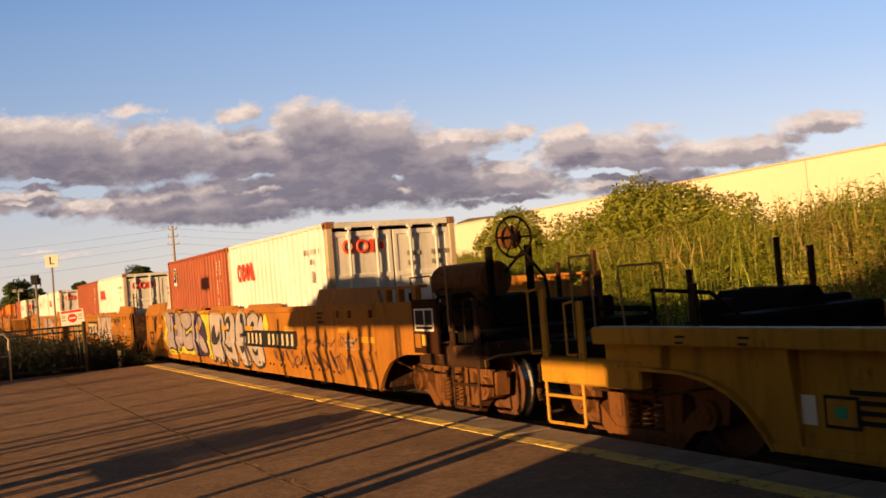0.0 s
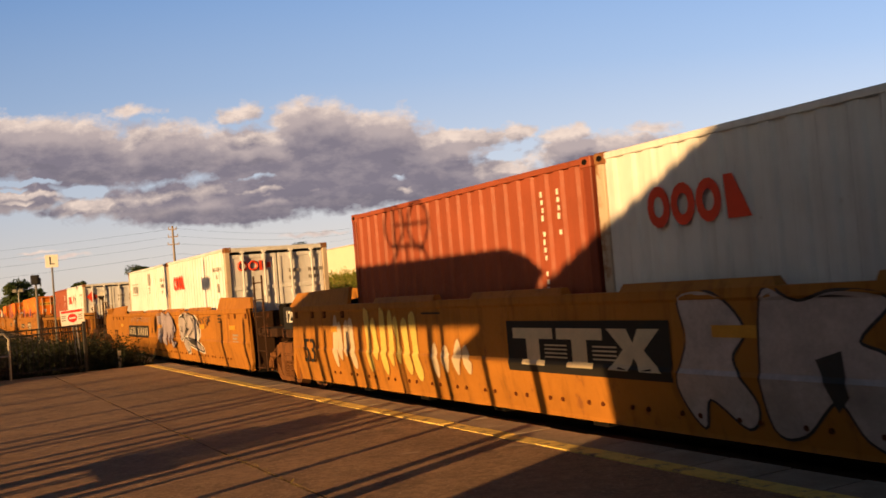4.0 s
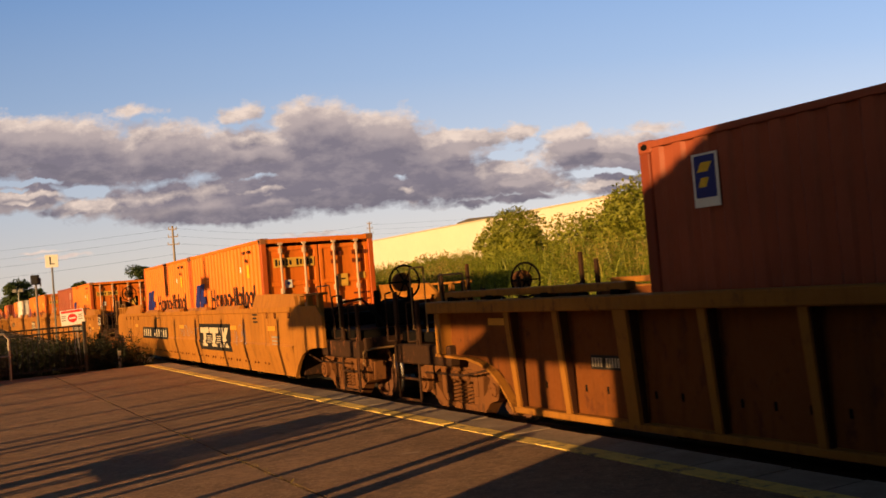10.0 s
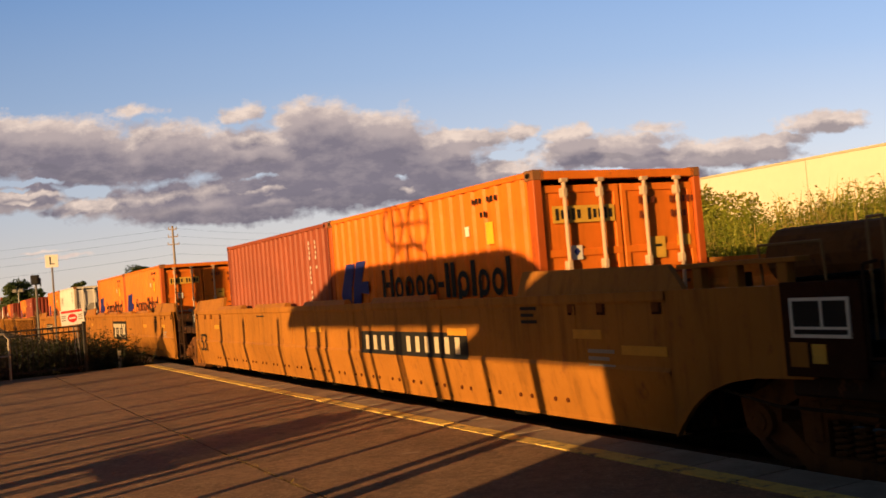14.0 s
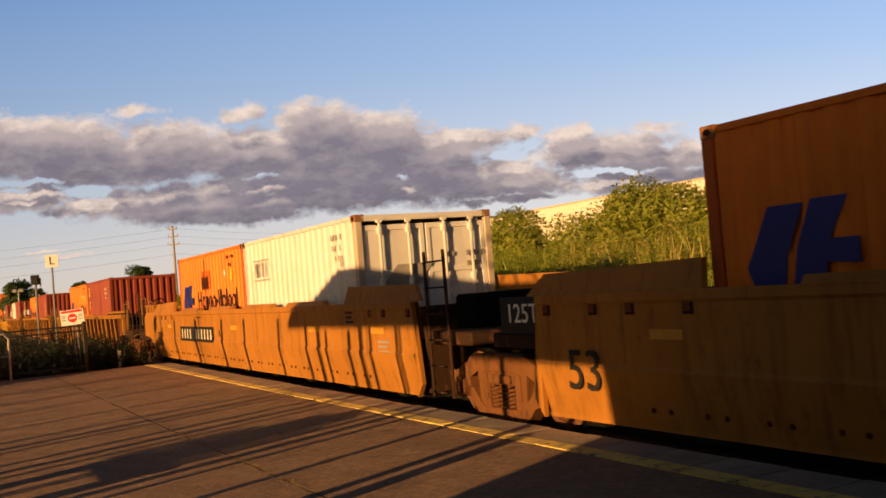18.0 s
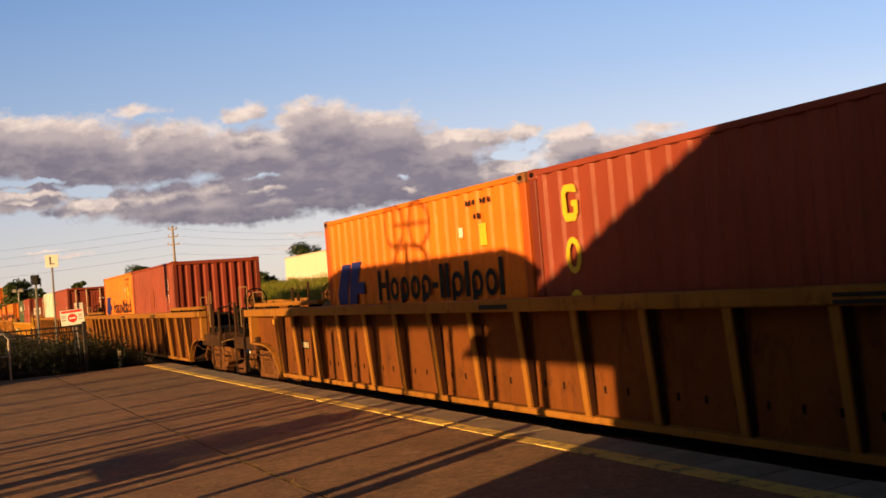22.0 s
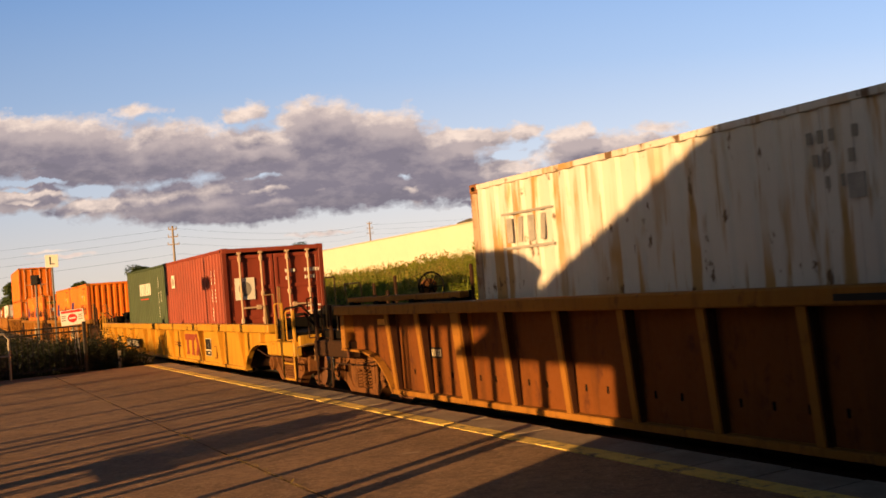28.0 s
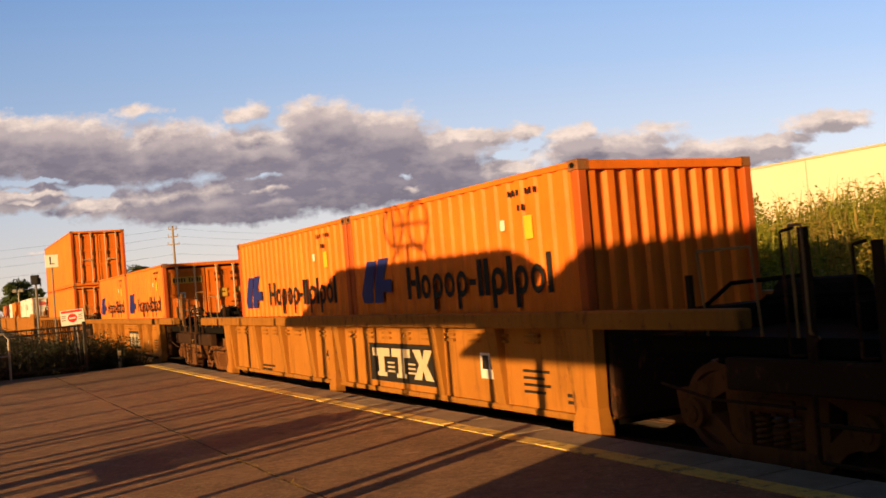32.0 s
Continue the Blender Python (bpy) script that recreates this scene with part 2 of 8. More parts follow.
def ring(bm, c, axis, r, thick, n=20, k=6):
    """A torus."""
    m = Matrix.Translation(c) @ Vector(axis).to_track_quat("Z", "Y").to_matrix().to_4x4()
    rows = []
    for i in range(n):
        a = 2 * math.pi * i / n
        row = []
        for j in range(k):
            b = 2 * math.pi * j / k
            row.append(bm.verts.new(m @ Vector(((r + thick * math.cos(b)) * math.cos(a), (r + thick * math.cos(b)) * math.sin(a), thick * math.sin(b)))))
        rows.append(row)
    for i in range(n):
        for j in range(k):
            bm.faces.new((rows[i][j], rows[(i + 1) % n][j], rows[(i + 1) % n][(j + 1) % k], rows[i][(j + 1) % k]))
    return bm


def loft(bm, rows, closed=False):
    vs = [[bm.verts.new(p) for p in r] for r in rows]
    for a, b in zip(vs[:-1], vs[1:]):
        n = len(a)
        for i in range(n if closed else n - 1):
            bm.faces.new((a[i], a[(i + 1) % n], b[(i + 1) % n], b[i]))
    return vs


def tube(bm, pts, r, n=5):
    """One smooth round rod through all the points."""
    P = [Vector(p) for p in pts]
    rows = []
    for i, p in enumerate(P):
        d = (P[min(i + 1, len(P) - 1)] - P[max(i - 1, 0)]).normalized()
        u = d.cross(Vector((0.13, 0.31, 0.94))).normalized()
        w = d.cross(u)
        rows.append([p + (u * math.cos(2 * math.pi * k / n) + w * math.sin(2 * math.pi * k / n)) * r for k in range(n)])
    vs = loft(bm, rows, closed=True)
    bm.faces.new(vs[0])
    bm.faces.new(list(reversed(vs[-1])))
    return bm


def lettering(text, size):
    cu = bpy.data.curves.new("lettering", "FONT")
    cu.body, cu.size, cu.extrude, cu.align_x, cu.align_y = text, size, 0.003, "CENTER", "CENTER"
    ob = bpy.data.objects.new("lettering", cu)
    scene.collection.objects.link(ob)
    me = bpy.data.meshes.new_from_object(ob.evaluated_get(bpy.context.evaluated_depsgraph_get()))
    bpy.data.objects.remove(ob)
    return me


# ---------------------------------------------------------------- the line of the track
BEND_S = (-250.0, -120.0, -70.0, -35.0, -15.0, 5.0)
BEND_K = (0.000445, 0.000464, 0.000465, -0.000174, 0.001086, 0.001068)
S_STEP = np.arange(-420, 80.01, 0.5)


def line_table():
    k = np.interp(S_STEP, BEND_S, BEND_K)
    i0 = int(np.searchsorted(S_STEP, 0.0))
    a = np.concatenate([[0], np.cumsum((k[1:] + k[:-1]) / 4)])
    a = a - a[i0] + (-1.05514)
    x = np.concatenate([[0], np.cumsum((np.cos(a[1:]) + np.cos(a[:-1])) / 4)])
    y = np.concatenate([[0], np.cumsum((np.sin(a[1:]) + np.sin(a[:-1])) / 4)])
    return x - x[i0] + (8.8275), y - y[i0] + (-1.1647), a


LINE = line_table()
RAIL_Z = -0.20


def on_line(s):
    return [float(np.interp(s, S_STEP, q)) for q in LINE]


def at(s, lat, z):
    """A place from metres along the track, metres to the platform side of its middle, and height."""
    x, y, a = on_line(s)
    return Vector((x + lat * math.sin(a), y - lat * math.cos(a), z))


def along(s, lat=0.0, z=0.0, turn=0.0):
    """A pose there whose x axis runs with the train and whose y axis points away from the platform."""
    x, y, a = on_line(s)
    return Matrix.LocRotScale(at(s, lat, z), Euler((0, 0, a + turn)), None)


def strip(bm, s0, s1, lat0, lat1, z0, z1, step=2.0):
    """A long bar that follows the track."""
    n = max(1, int(abs(s1 - s0) / step))
    rows = []
    for i in range(n + 1):
        s = s0 + (s1 - s0) * i / n
        rows.append([at(s, lat0, z0), at(s, lat1, z0), at(s, lat1, z1), at(s, lat0, z1)])
    vs = loft(bm, rows, closed=True)
    bm.faces.new(vs[0])
    bm.faces.new(list(reversed(vs[-1])))
    bmesh.ops.recalc_face_normals(bm, faces=bm.faces[:])
    return bm


# ---------------------------------------------------------------- ground, track, platform
def ground_z(s, lat):
    prof = np.interp(lat, (-2500, -400, -60, -46, -24, -13, -9.5, -6.6, -5.0, -3.5, -2.2, 1.5, 2.2, 30, 2500),
                     (1.5, 1.2, 0.9, 0.9, 1.35, 1.65, 1.55, 1.15, 0.50, -0.45, -0.55, -0.6, -0.6, -0.6, -0.6))
    low = np.clip((-s - 55.0) / 120.0, 0, 1)          # the bank sinks far up the line
    return float(prof * (1 - 0.45 * low) if prof > 0 else prof)


def far_at(s, lat, z):
    q = min(max(s, -400.0), 70.0)
    x, y, a = on_line(q)
    d = s - q
    return Vector((x + d * math.cos(a) + lat * math.sin(a), y + d * math.sin(a) - lat * math.cos(a), z))


bm = fresh()
S_ROWS = [-2600, -1500, -900, -600, -420, -330, -260, -210, -170, -140, -115] + list(range(-100, 31, 3)) + [45, 70, 110, 200, 400, 900, 2000]
L_ROWS = [-2500, -900, -400, -180, -90, -60, -46, -38, -30, -24, -18, -15, -13, -12, -11, -10.2, -9.5, -8.8, -8, -7.2, -6.4, -5.7, -5, -4.2, -3.4, -2.8, -2.2, -1.2,
          0, 1.0, 1.5, 2.2, 4, 7, 10, 14, 20, 30, 60, 150, 500, 1500]
rows = []
for s in S_ROWS:
    row = []
    for lat in L_ROWS:
        z = ground_z(s, lat)
        if -30 < lat < -3:
            z += 0.16 * noise.noise(Vector((s * 0.22, lat * 0.3, 1.0))) + 0.07 * noise.noise(Vector((s * 0.9, lat * 0.9, 5.0)))
        row.append(far_at(s, lat, z))
    rows.append(row)
loft(bm, rows)
bmesh.ops.recalc_face_normals(bm, faces=bm.faces[:])
for f in bm.faces:
    f.smooth = True
ground = tagged(link("ground", bm, GROUND), "grassy bank and earth beside the railway", "ground", kind="structure")

bm = fresh()
prof = [(-2.9, -0.58), (-1.9, -0.36), (1.35, -0.36), (1.56, -0.42), (1.56, -0.62)]
loft(bm, [[far_at(s, a, b) for a, b in prof] for s in [-400, -300, -220] + list(range(-180, 70, 3))])
bmesh.ops.recalc_face_normals(bm, faces=bm.faces[:])
tagged(link("track_bed", bm, BALLAST), "dark grey crushed stone ballast bed", "track bed", kind="structure")


def stones(n):
    rnd = random.Random(5)
    vs, fs = [], []
    for i in range(n):
        s, lat = rnd.uniform(-60, 0), rnd.choice((rnd.uniform(-2.6, -0.9), rnd.uniform(0.9, 1.5)))
        c = at(s, lat, -0.35 if lat > -1.9 else -0.4 - (-1.9 - lat) * 0.2)
        r = rnd.uniform(0.02, 0.045)
        k = len(vs)
        for d in ((r, 0, 0), (-r * 0.7, r, 0), (-r * 0.6, -r, 0), (0, 0, r), (0.1 * r, 0.2 * r, -r)):
            vs.append(c + Vector(d) * rnd.uniform(0.7, 1.2))
        fs += [(k, k + 1, k + 3), (k + 1, k + 2, k + 3), (k + 2, k, k + 3), (k + 1, k, k + 4), (k + 2, k + 1, k + 4), (k, k + 2, k + 4)]
    me = bpy.data.meshes.new("ballast_stones")
    me.from_pydata(vs, [], fs)
    return me


tagged(shared("ballast_stones", stones(6000), BALLAST), "loose crushed stones along the rails", "ballast", kind="stuff")
for side in (-0.7175, 0.7175):
    bm = fresh()
    for a, b, z0, z1 in ((0.065, -0.065, -0.37, -0.35), (0.010, -0.010, -0.352, -0.245), (0.035, -0.035, -0.248, -0.204)):
        strip(bm, -380, 60, side + a, side + b, z0, z1, 4.0)
    tagged(link("rail", bm, RAIL_STEEL), "worn steel rail with a brown web", "rail", group="rails", kind="structure")
bm = fresh()
box(bm, -0.12, 0.12, -1.3, 1.3, -0.09, 0.06, 0.01)
tie = tagged(link("railway_tie", bm, TIE_WOOD), "dark creosoted wooden tie in the ballast", "railway tie", group="ties", kind="structure")
tie.matrix_basis = along(-4, 0, -0.43)
for i in range(1, 120):
    copy_thing(tie, along(-4 - i * 0.55, 0, -0.43))

P_END, P_BACK = -31.0, 15.5
bm = fresh()
strip(bm, P_END, 26, 2.245, 4.485, -0.5, 0.0)
tagged(link("pavement", bm, ASPHALT), "worn brown-grey asphalt station platform", "platform", kind="structure")
bm = fresh()
strip(bm, P_END, 26, 4.515, P_BACK, -0.5, 0.004)
tagged(link("pavement", bm, ASPHALT), "worn brown-grey asphalt station platform", "platform", kind="structure")
bm = fresh()
strip(bm, P_END, 26, 1.63, 2.24, -0.62, -0.03)
edge = tagged(link("platform_edge", bm, CONCRETE), "grey concrete coping along the platform edge", "platform edge", kind="structure")
bm = fresh()
strip(bm, P_END, 26, 4.48, 4.52, -0.5, -0.025)
tagged(link("joint", bm, GROUND), "dirt-filled joint between two asphalt lanes", "joint", kind="structure")
# the edge is laid in short cast slabs, the yellow line on their inner half
line_thing = tagged(new("yellow_line"), "chipped yellow safety line along the platform edge", "safety line", kind="structure")
rnd = random.Random(3)
s = P_END
while s < 20:
    n = 0.61
    bm = fresh()
    lift = rnd.uniform(-0.004, 0.006)
    strip(bm, s + 0.012, s + n - 0.012, 1.60 + rnd.uniform(0, 0.012), 2.03, -0.3, lift, 1.0)
    part("coping_slab", bm, CONCRETE, edge)
    bm = fresh()
    strip(bm, s + 0.010, s + n - 0.010, 2.035 + rnd.uniform(0, 0.012), 2.23 - rnd.uniform(0, 0.012), -0.3, lift + 0.004, 1.0)
    part("slab", bm, YELLOW_LINE, line_thing)
    s += n


# ---------------------------------------------------------------- growing things
def blades(name, n, place, mat, h0, h1, width, seed, lean=0.25, label="", category=""):
    """Upright tapering blades and stalks with a bend; place(rnd) gives root and a height factor, or None."""
    rnd = random.Random(seed)
    vs, fs = [], []
    while n > 0:
        got = place(rnd)
        if got is None:
            continue
        n -= 1
        root, fac = got
        h = rnd.uniform(h0, h1) * fac
        a = rnd.uniform(0, 6.283)
        side = Vector((math.cos(a), math.sin(a), 0)) * width * rnd.uniform(0.6, 1.4)
        tip = Vector((rnd.gauss(0, lean), rnd.gauss(0, lean), 0)) * h
        k = len(vs)
        vs += [root - side * 0.5, root + side * 0.5, root + tip * 0.35 + Vector((0, 0, h * 0.55)) + side, root + tip * 0.35 + Vector((0, 0, h * 0.55)) - side,
               root + tip + Vector((0, 0, h))]
        fs += [(k, k + 1, k + 2, k + 3), (k + 3, k + 2, k + 4)]
    me = bpy.data.meshes.new(name)
    me.from_pydata(vs, [], fs)
    return tagged(shared(name, me, mat), label, category, kind="stuff")


def herbs(name, n, place, mat, h0, h1, leaf, seed, label="", category="", leaves=(7, 11)):
    """Weeds with a thin stalk and broad leaves up to the tip."""
    rnd = random.Random(seed)
    vs, fs = [], []
    while n > 0:
        got = place(rnd)
        if got is None:
            continue
        n -= 1
        root, fac = got
        h = rnd.uniform(h0, h1) * fac
        tip = Vector((rnd.gauss(0, 0.14) * h, rnd.gauss(0, 0.14) * h, h))
        k = len(vs)
        vs += [root - Vector((0.008, 0, 0)), root + Vector((0.008, 0, 0)), root + tip]
        fs.append((k, k + 1, k + 2))
        for i in range(rnd.randint(*leaves)):
            u = 0.3 + 0.7 * rnd.random() ** 0.7
            p = root + tip * u
            a = rnd.uniform(0, 6.283)
            q = leaf * rnd.uniform(0.6, 1.35) * (1.25 - 0.6 * u)
            d = Vector((math.cos(a), math.sin(a), rnd.uniform(0.1, 0.9))).normalized()
            w = Vector((-d.y, d.x, rnd.uniform(-0.5, 0.5))).normalized() * q * 0.26
            k = len(vs)
            vs += [p, p + d * q * 0.5 + w, p + d * q - Vector((0, 0, q * 0.25)), p + d * q * 0.5 - w]
            fs.append((k, k + 1, k + 2, k + 3))
    me = bpy.data.meshes.new(name)
    me.from_pydata(vs, [], fs)
    return tagged(shared(name, me, mat), label, category, kind="stuff")


def bank(rnd):
    s = -rnd.random() ** 1.4 * 75 - 6
    lat = -rnd.uniform(4.4, 13.5)
    thick = noise.noise(Vector((s * 0.25, lat * 0.35, 9)))
    if thick < rnd.uniform(-0.75, -0.1):
        return None
    tall = noise.noise(Vector((s * 0.9, lat * 0.5, 3)))
    fac = (0.70 + 0.27 * min(1, max(0, (-lat - 4) / 4.0))) * (1.0 + 0.35 * thick + 0.22 * tall) * (1.27 if s > -22 else 1.0 if s > -45 else 0.8)
    return at(s, lat, ground_z(s, lat) - 0.05), fac


def bank_dry(rnd):
    s = -rnd.random() * 11 - 6
    lat = -rnd.uniform(6.0, 13.5)
    if noise.noise(Vector((s * 0.3, lat * 0.3, 21))) < rnd.uniform(-0.4, 0.4):
        return None
    return at(s, lat, ground_z(s, lat) - 0.05), 1.0


def bank_far(rnd):
    s = -rnd.random() ** 0.8 * 230 - 60
    lat = -rnd.uniform(4, 30)
    return far_at(s, lat, ground_z(s, lat) - 0.05), 1.0


herbs("weed_patch", 21000, bank, WEEDS, 0.5, 1.08, 0.135, 11, "sunlit leafy green and straw-coloured weeds on the bank", "weeds")
blades("tall_grass", 9000, bank, WEEDS, 0.55, 1.2, 0.016, 16, 0.16, "sunlit tall green grass among the weeds", "grass")
blades("dry_stalks", 3600, bank_dry, DRY_STALKS, 0.7, 1.38, 0.013, 17, 0.13, "dry straw-brown stalks standing among the weeds", "weeds")
herbs("weed_patch", 5000, bank_far, WEEDS, 0.6, 1.1, 0.34, 12, "sunlit tall green weeds far along the line", "weeds")


def leaf_blob(vs, fs, rnd, c, rx, ry, rz, n, size, seed):
    """Leaves scattered through the outer shell of an uneven clump."""
    for i in range(n):
        d = Vector((rnd.gauss(0, 1), rnd.gauss(0, 1), rnd.gauss(0, 1))).normalized()
        r = (0.55 + 0.45 * rnd.random() ** 0.5) * (1 + 0.38 * noise.noise(d * 2.1 + Vector((seed, 0, 0))) + 0.16 * noise.noise(d * 6 + Vector((0, seed, 0))))
        p = c + Vector((d.x * rx * r, d.y * ry * r, d.z * rz * r))
        u = Vector((rnd.gauss(0, 1), rnd.gauss(0, 1), rnd.gauss(0, 0.5))).normalized()
        w = u.cross(d + Vector((0, 0, 0.2))).normalized()
        q = size * rnd.uniform(0.6, 1.5)
        k = len(vs)
        vs += [p - u * q, p + w * q * 0.42, p + u * q, p - w * q * 0.42]
        fs.append((k, k + 1, k + 2, k + 3))


def plant(name, label, category, base, clumps, trunk_h, size, mat, seed, per=900):
    """clumps: x, y, z, radii from the base."""
    rnd = random.Random(seed)
    root = tagged(new(name), label, category)
    root.location = base
    bm = fresh()
    rod(bm, (0, 0, -0.3), (0.05, 0.02, trunk_h), 0.05 + trunk_h * 0.03, 8, 0.03 + trunk_h * 0.015)
    for x, y, z, r in clumps:
        rod(bm, (0.04, 0.02, trunk_h * rnd.uniform(0.5, 1.0)), (x * 0.8, y * 0.8, z), 0.02 + trunk_h * 0.012, 6, 0.012)
    part("trunk", bm, BARK, root)
    vs, fs = [], []
    for i, (x, y, z, r) in enumerate(clumps):
        leaf_blob(vs, fs, rnd, Vector((x, y, z)), r * 1.1, r * 1.1, r * 0.85, per, size, seed + i * 3.7)
    me = bpy.data.meshes.new("crown")
    me.from_pydata(vs, [], fs)
    shared("crown", me, mat, root)
    return root


def bank_bush(s, lat, w, h, n, r, seed, per=800, size=0.075):
    rnd = random.Random(seed)
    cl = []
    for i in range(n):
        u = (i + 0.5) / n * 2 - 1
        d = u * w
        top = (h - r * 0.8) * (1 - 0.55 * abs(u) ** 2.2)
        for k in range(2):
            v = at(s - d, lat + rnd.uniform(-0.5, 0.5), 0) - at(s, lat, 0)
            cl.append((v.x, v.y, top * (1.0 if k == 0 else 0.5) + rnd.uniform(-0.1, 0.1), r * rnd.uniform(0.75, 1.15)))
    plant("bush", "dense green sunlit bush on the weedy bank", "bush", at(s, lat, ground_z(s, lat)), cl, h * 0.55, size, BUSH, seed, per)


bank_bush(-25.4, -10.2, 3.0, 2.2, 8, 0.8, 21, 2400, 0.056)
bank_bush(-31.9, -10.2, 1.35, 2.15, 4, 0.7, 22, 2000, 0.058)
bank_bush(-17.3, -10.6, 2.4, 1.15, 5, 0.5, 23, 500, 0.06)
bank_bush(-40.5, -11.0, 2.4, 1.0, 5, 0.5, 24, 400, 0.07)


def tree(base, w, h, n, r, trunk, seed, per=500, size=0.22):
    rnd = random.Random(seed)
    cl = [(rnd.gauss(0, w * 0.45), rnd.gauss(0, w * 0.45), trunk + (h - trunk) * rnd.random() ** 0.8, r * rnd.uniform(0.6, 1.2)) for i in range(n)]
    plant("tree", "broad leafy green tree in evening light", "tree", base, cl, trunk * 1.3, size, TREE, seed, per)


def seen_at(x_over_y, y, z):
    return Vector((x_over_y * y, y, z))


tree(seen_at(-0.196, 105, 0.2), 2.6, 3.4, 8, 1.1, 0.9, 31)
tree(seen_at(-0.437, 118, -0.5), 2.2, 5.6, 9, 1.4, 1.2, 33)
tree(seen_at(-0.452, 150, -0.5), 2.0, 4.2, 7, 1.3, 1.0, 34)
tree(seen_at(-0.315, 170, 0.0), 2.0, 8.6, 7, 1.3, 4.0, 35)
tree(seen_at(-0.142, 190, 0.0), 3.0, 10.6, 7, 1.6, 5.0, 36)
tree(seen_at(-0.385, 230, 0.0), 1.2, 8.6, 5, 1.0, 4.0, 37)


def fence_side(rnd):
    s, lat = rnd.uniform(-44, -31.4), rnd.uniform(3.7, 12)
    return at(s, lat, -0.62), rnd.uniform(0.7, 1.05)


def corner_side(rnd):
    s, lat = rnd.uniform(-36.5, -31.35), rnd.uniform(2.05, 4.2)
    return at(s, lat, -0.62), rnd.uniform(0.7, 1.0) * (0.75 + 0.25 * min(1.0, (lat - 2.05) / 0.6))


herbs("weed_patch", 5200, fence_side, FENCE_WEEDS, 0.8, 1.55, 0.17, 13, "green weeds behind the black fence, coloured dark for shade", "weeds")
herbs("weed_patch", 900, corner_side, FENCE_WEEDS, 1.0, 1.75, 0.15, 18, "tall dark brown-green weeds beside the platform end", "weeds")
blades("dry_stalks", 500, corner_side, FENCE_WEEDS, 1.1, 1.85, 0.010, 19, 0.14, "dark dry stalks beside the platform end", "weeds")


def fence_far(rnd):
    s, lat = -44 - rnd.random() ** 1.3 * 120, rnd.uniform(1.9, 26)
    return far_at(s, lat, -0.62), rnd.uniform(0.6, 1.1)


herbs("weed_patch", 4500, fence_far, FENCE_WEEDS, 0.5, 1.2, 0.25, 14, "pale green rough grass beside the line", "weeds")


def joint_tuft(rnd):
    s = rnd.uniform(-15, -10.5) if rnd.random() < 0.55 else rnd.choice((-13.4, -14.0, -16.6, -16.4, -12.8, -13.0, -22.0)) + rnd.gauss(0, 0.2)
    return at(s, 4.5 + rnd.gauss(0, 0.022), -0.03), 1.0


blades("tuft", 420, joint_tuft, DRY_STALKS, 0.03, 0.055, 0.005, 15, 0.5, "small weeds growing in the platform joint", "weeds")


# ---------------------------------------------------------------- far warehouse
B_LAT, B_TOP, B_S0, B_S1, B_PANEL = -44.0, 7.70, -166.0, 32.0, 9.0
COPING_BROWN = plain("tan_coping_metal", (0.58, 0.50, 0.35), 0.6)
house = tagged(new("warehouse"), "long low cream-panelled warehouse with a flat roof", "building")
house.matrix_basis = along(-60, B_LAT, 0)
inv = house.matrix_basis.inverted()
k = 0
s = B_S0
bm0 = fresh()
box(bm0, 0.0, B_PANEL - 0.15, 0.0, 0.25, -0.2, B_TOP - 0.16, 0.012)
panel_mesh = bpy.data.meshes.new("panel")
bm0.to_mesh(panel_mesh)
bm0.free()
bm0 = fresh()
box(bm0, 0.0, B_PANEL - 0.02, -0.06, 0.32, B_TOP - 0.15, B_TOP, 0.012)
coping_mesh = bpy.data.meshes.new("coping")
bm0.to_mesh(coping_mesh)
bm0.free()
while s < B_S1 - 0.1:
    here = inv @ Matrix.LocRotScale(at(s, B_LAT, 0), (at(s + B_PANEL, B_LAT, 0) - at(s, B_LAT, 0)).to_track_quat("X", "Z"), None)
    for nm, me in (("wall_panel", panel_mesh), ("coping", coping_mesh)):
        ob = shared(nm, me, WALL_CREAM if nm == "wall_panel" else COPING_BROWN, house)
        ob.matrix_basis = here
    s += B_PANEL
bm = fresh()
q = [inv @ at(a, b, 0) for a, b in ((B_S0, B_LAT - 0.3), (B_S1, B_LAT - 0.3), (B_S1, B_LAT - 50), (B_S0, B_LAT - 50))]
prism(bm, [(v.x, v.y) for v in q], -0.2, B_TOP - 0.35, "z")
part("roof", bm, ROOF_GREY, house)
for s, w, h in ((-31.5, 4.5, 0.55), (-100, 9, 0.6), (-13.0, 4.5, 0.4)):
    bm = fresh()
    v = inv @ at(s, B_LAT - 3.0, B_TOP - 0.35)
    prism(bm, [(v.x - w / 2, v.z), (v.x + w / 2, v.z), (v.x + w * 0.42, v.z + h + 0.3), (v.x - w * 0.1, v.z + h + 0.5), (v.x - w * 0.42, v.z + h + 0.25)], v.y, v.y + 2.5)
    part("roof_unit", bm, ROOF_GREY, house)


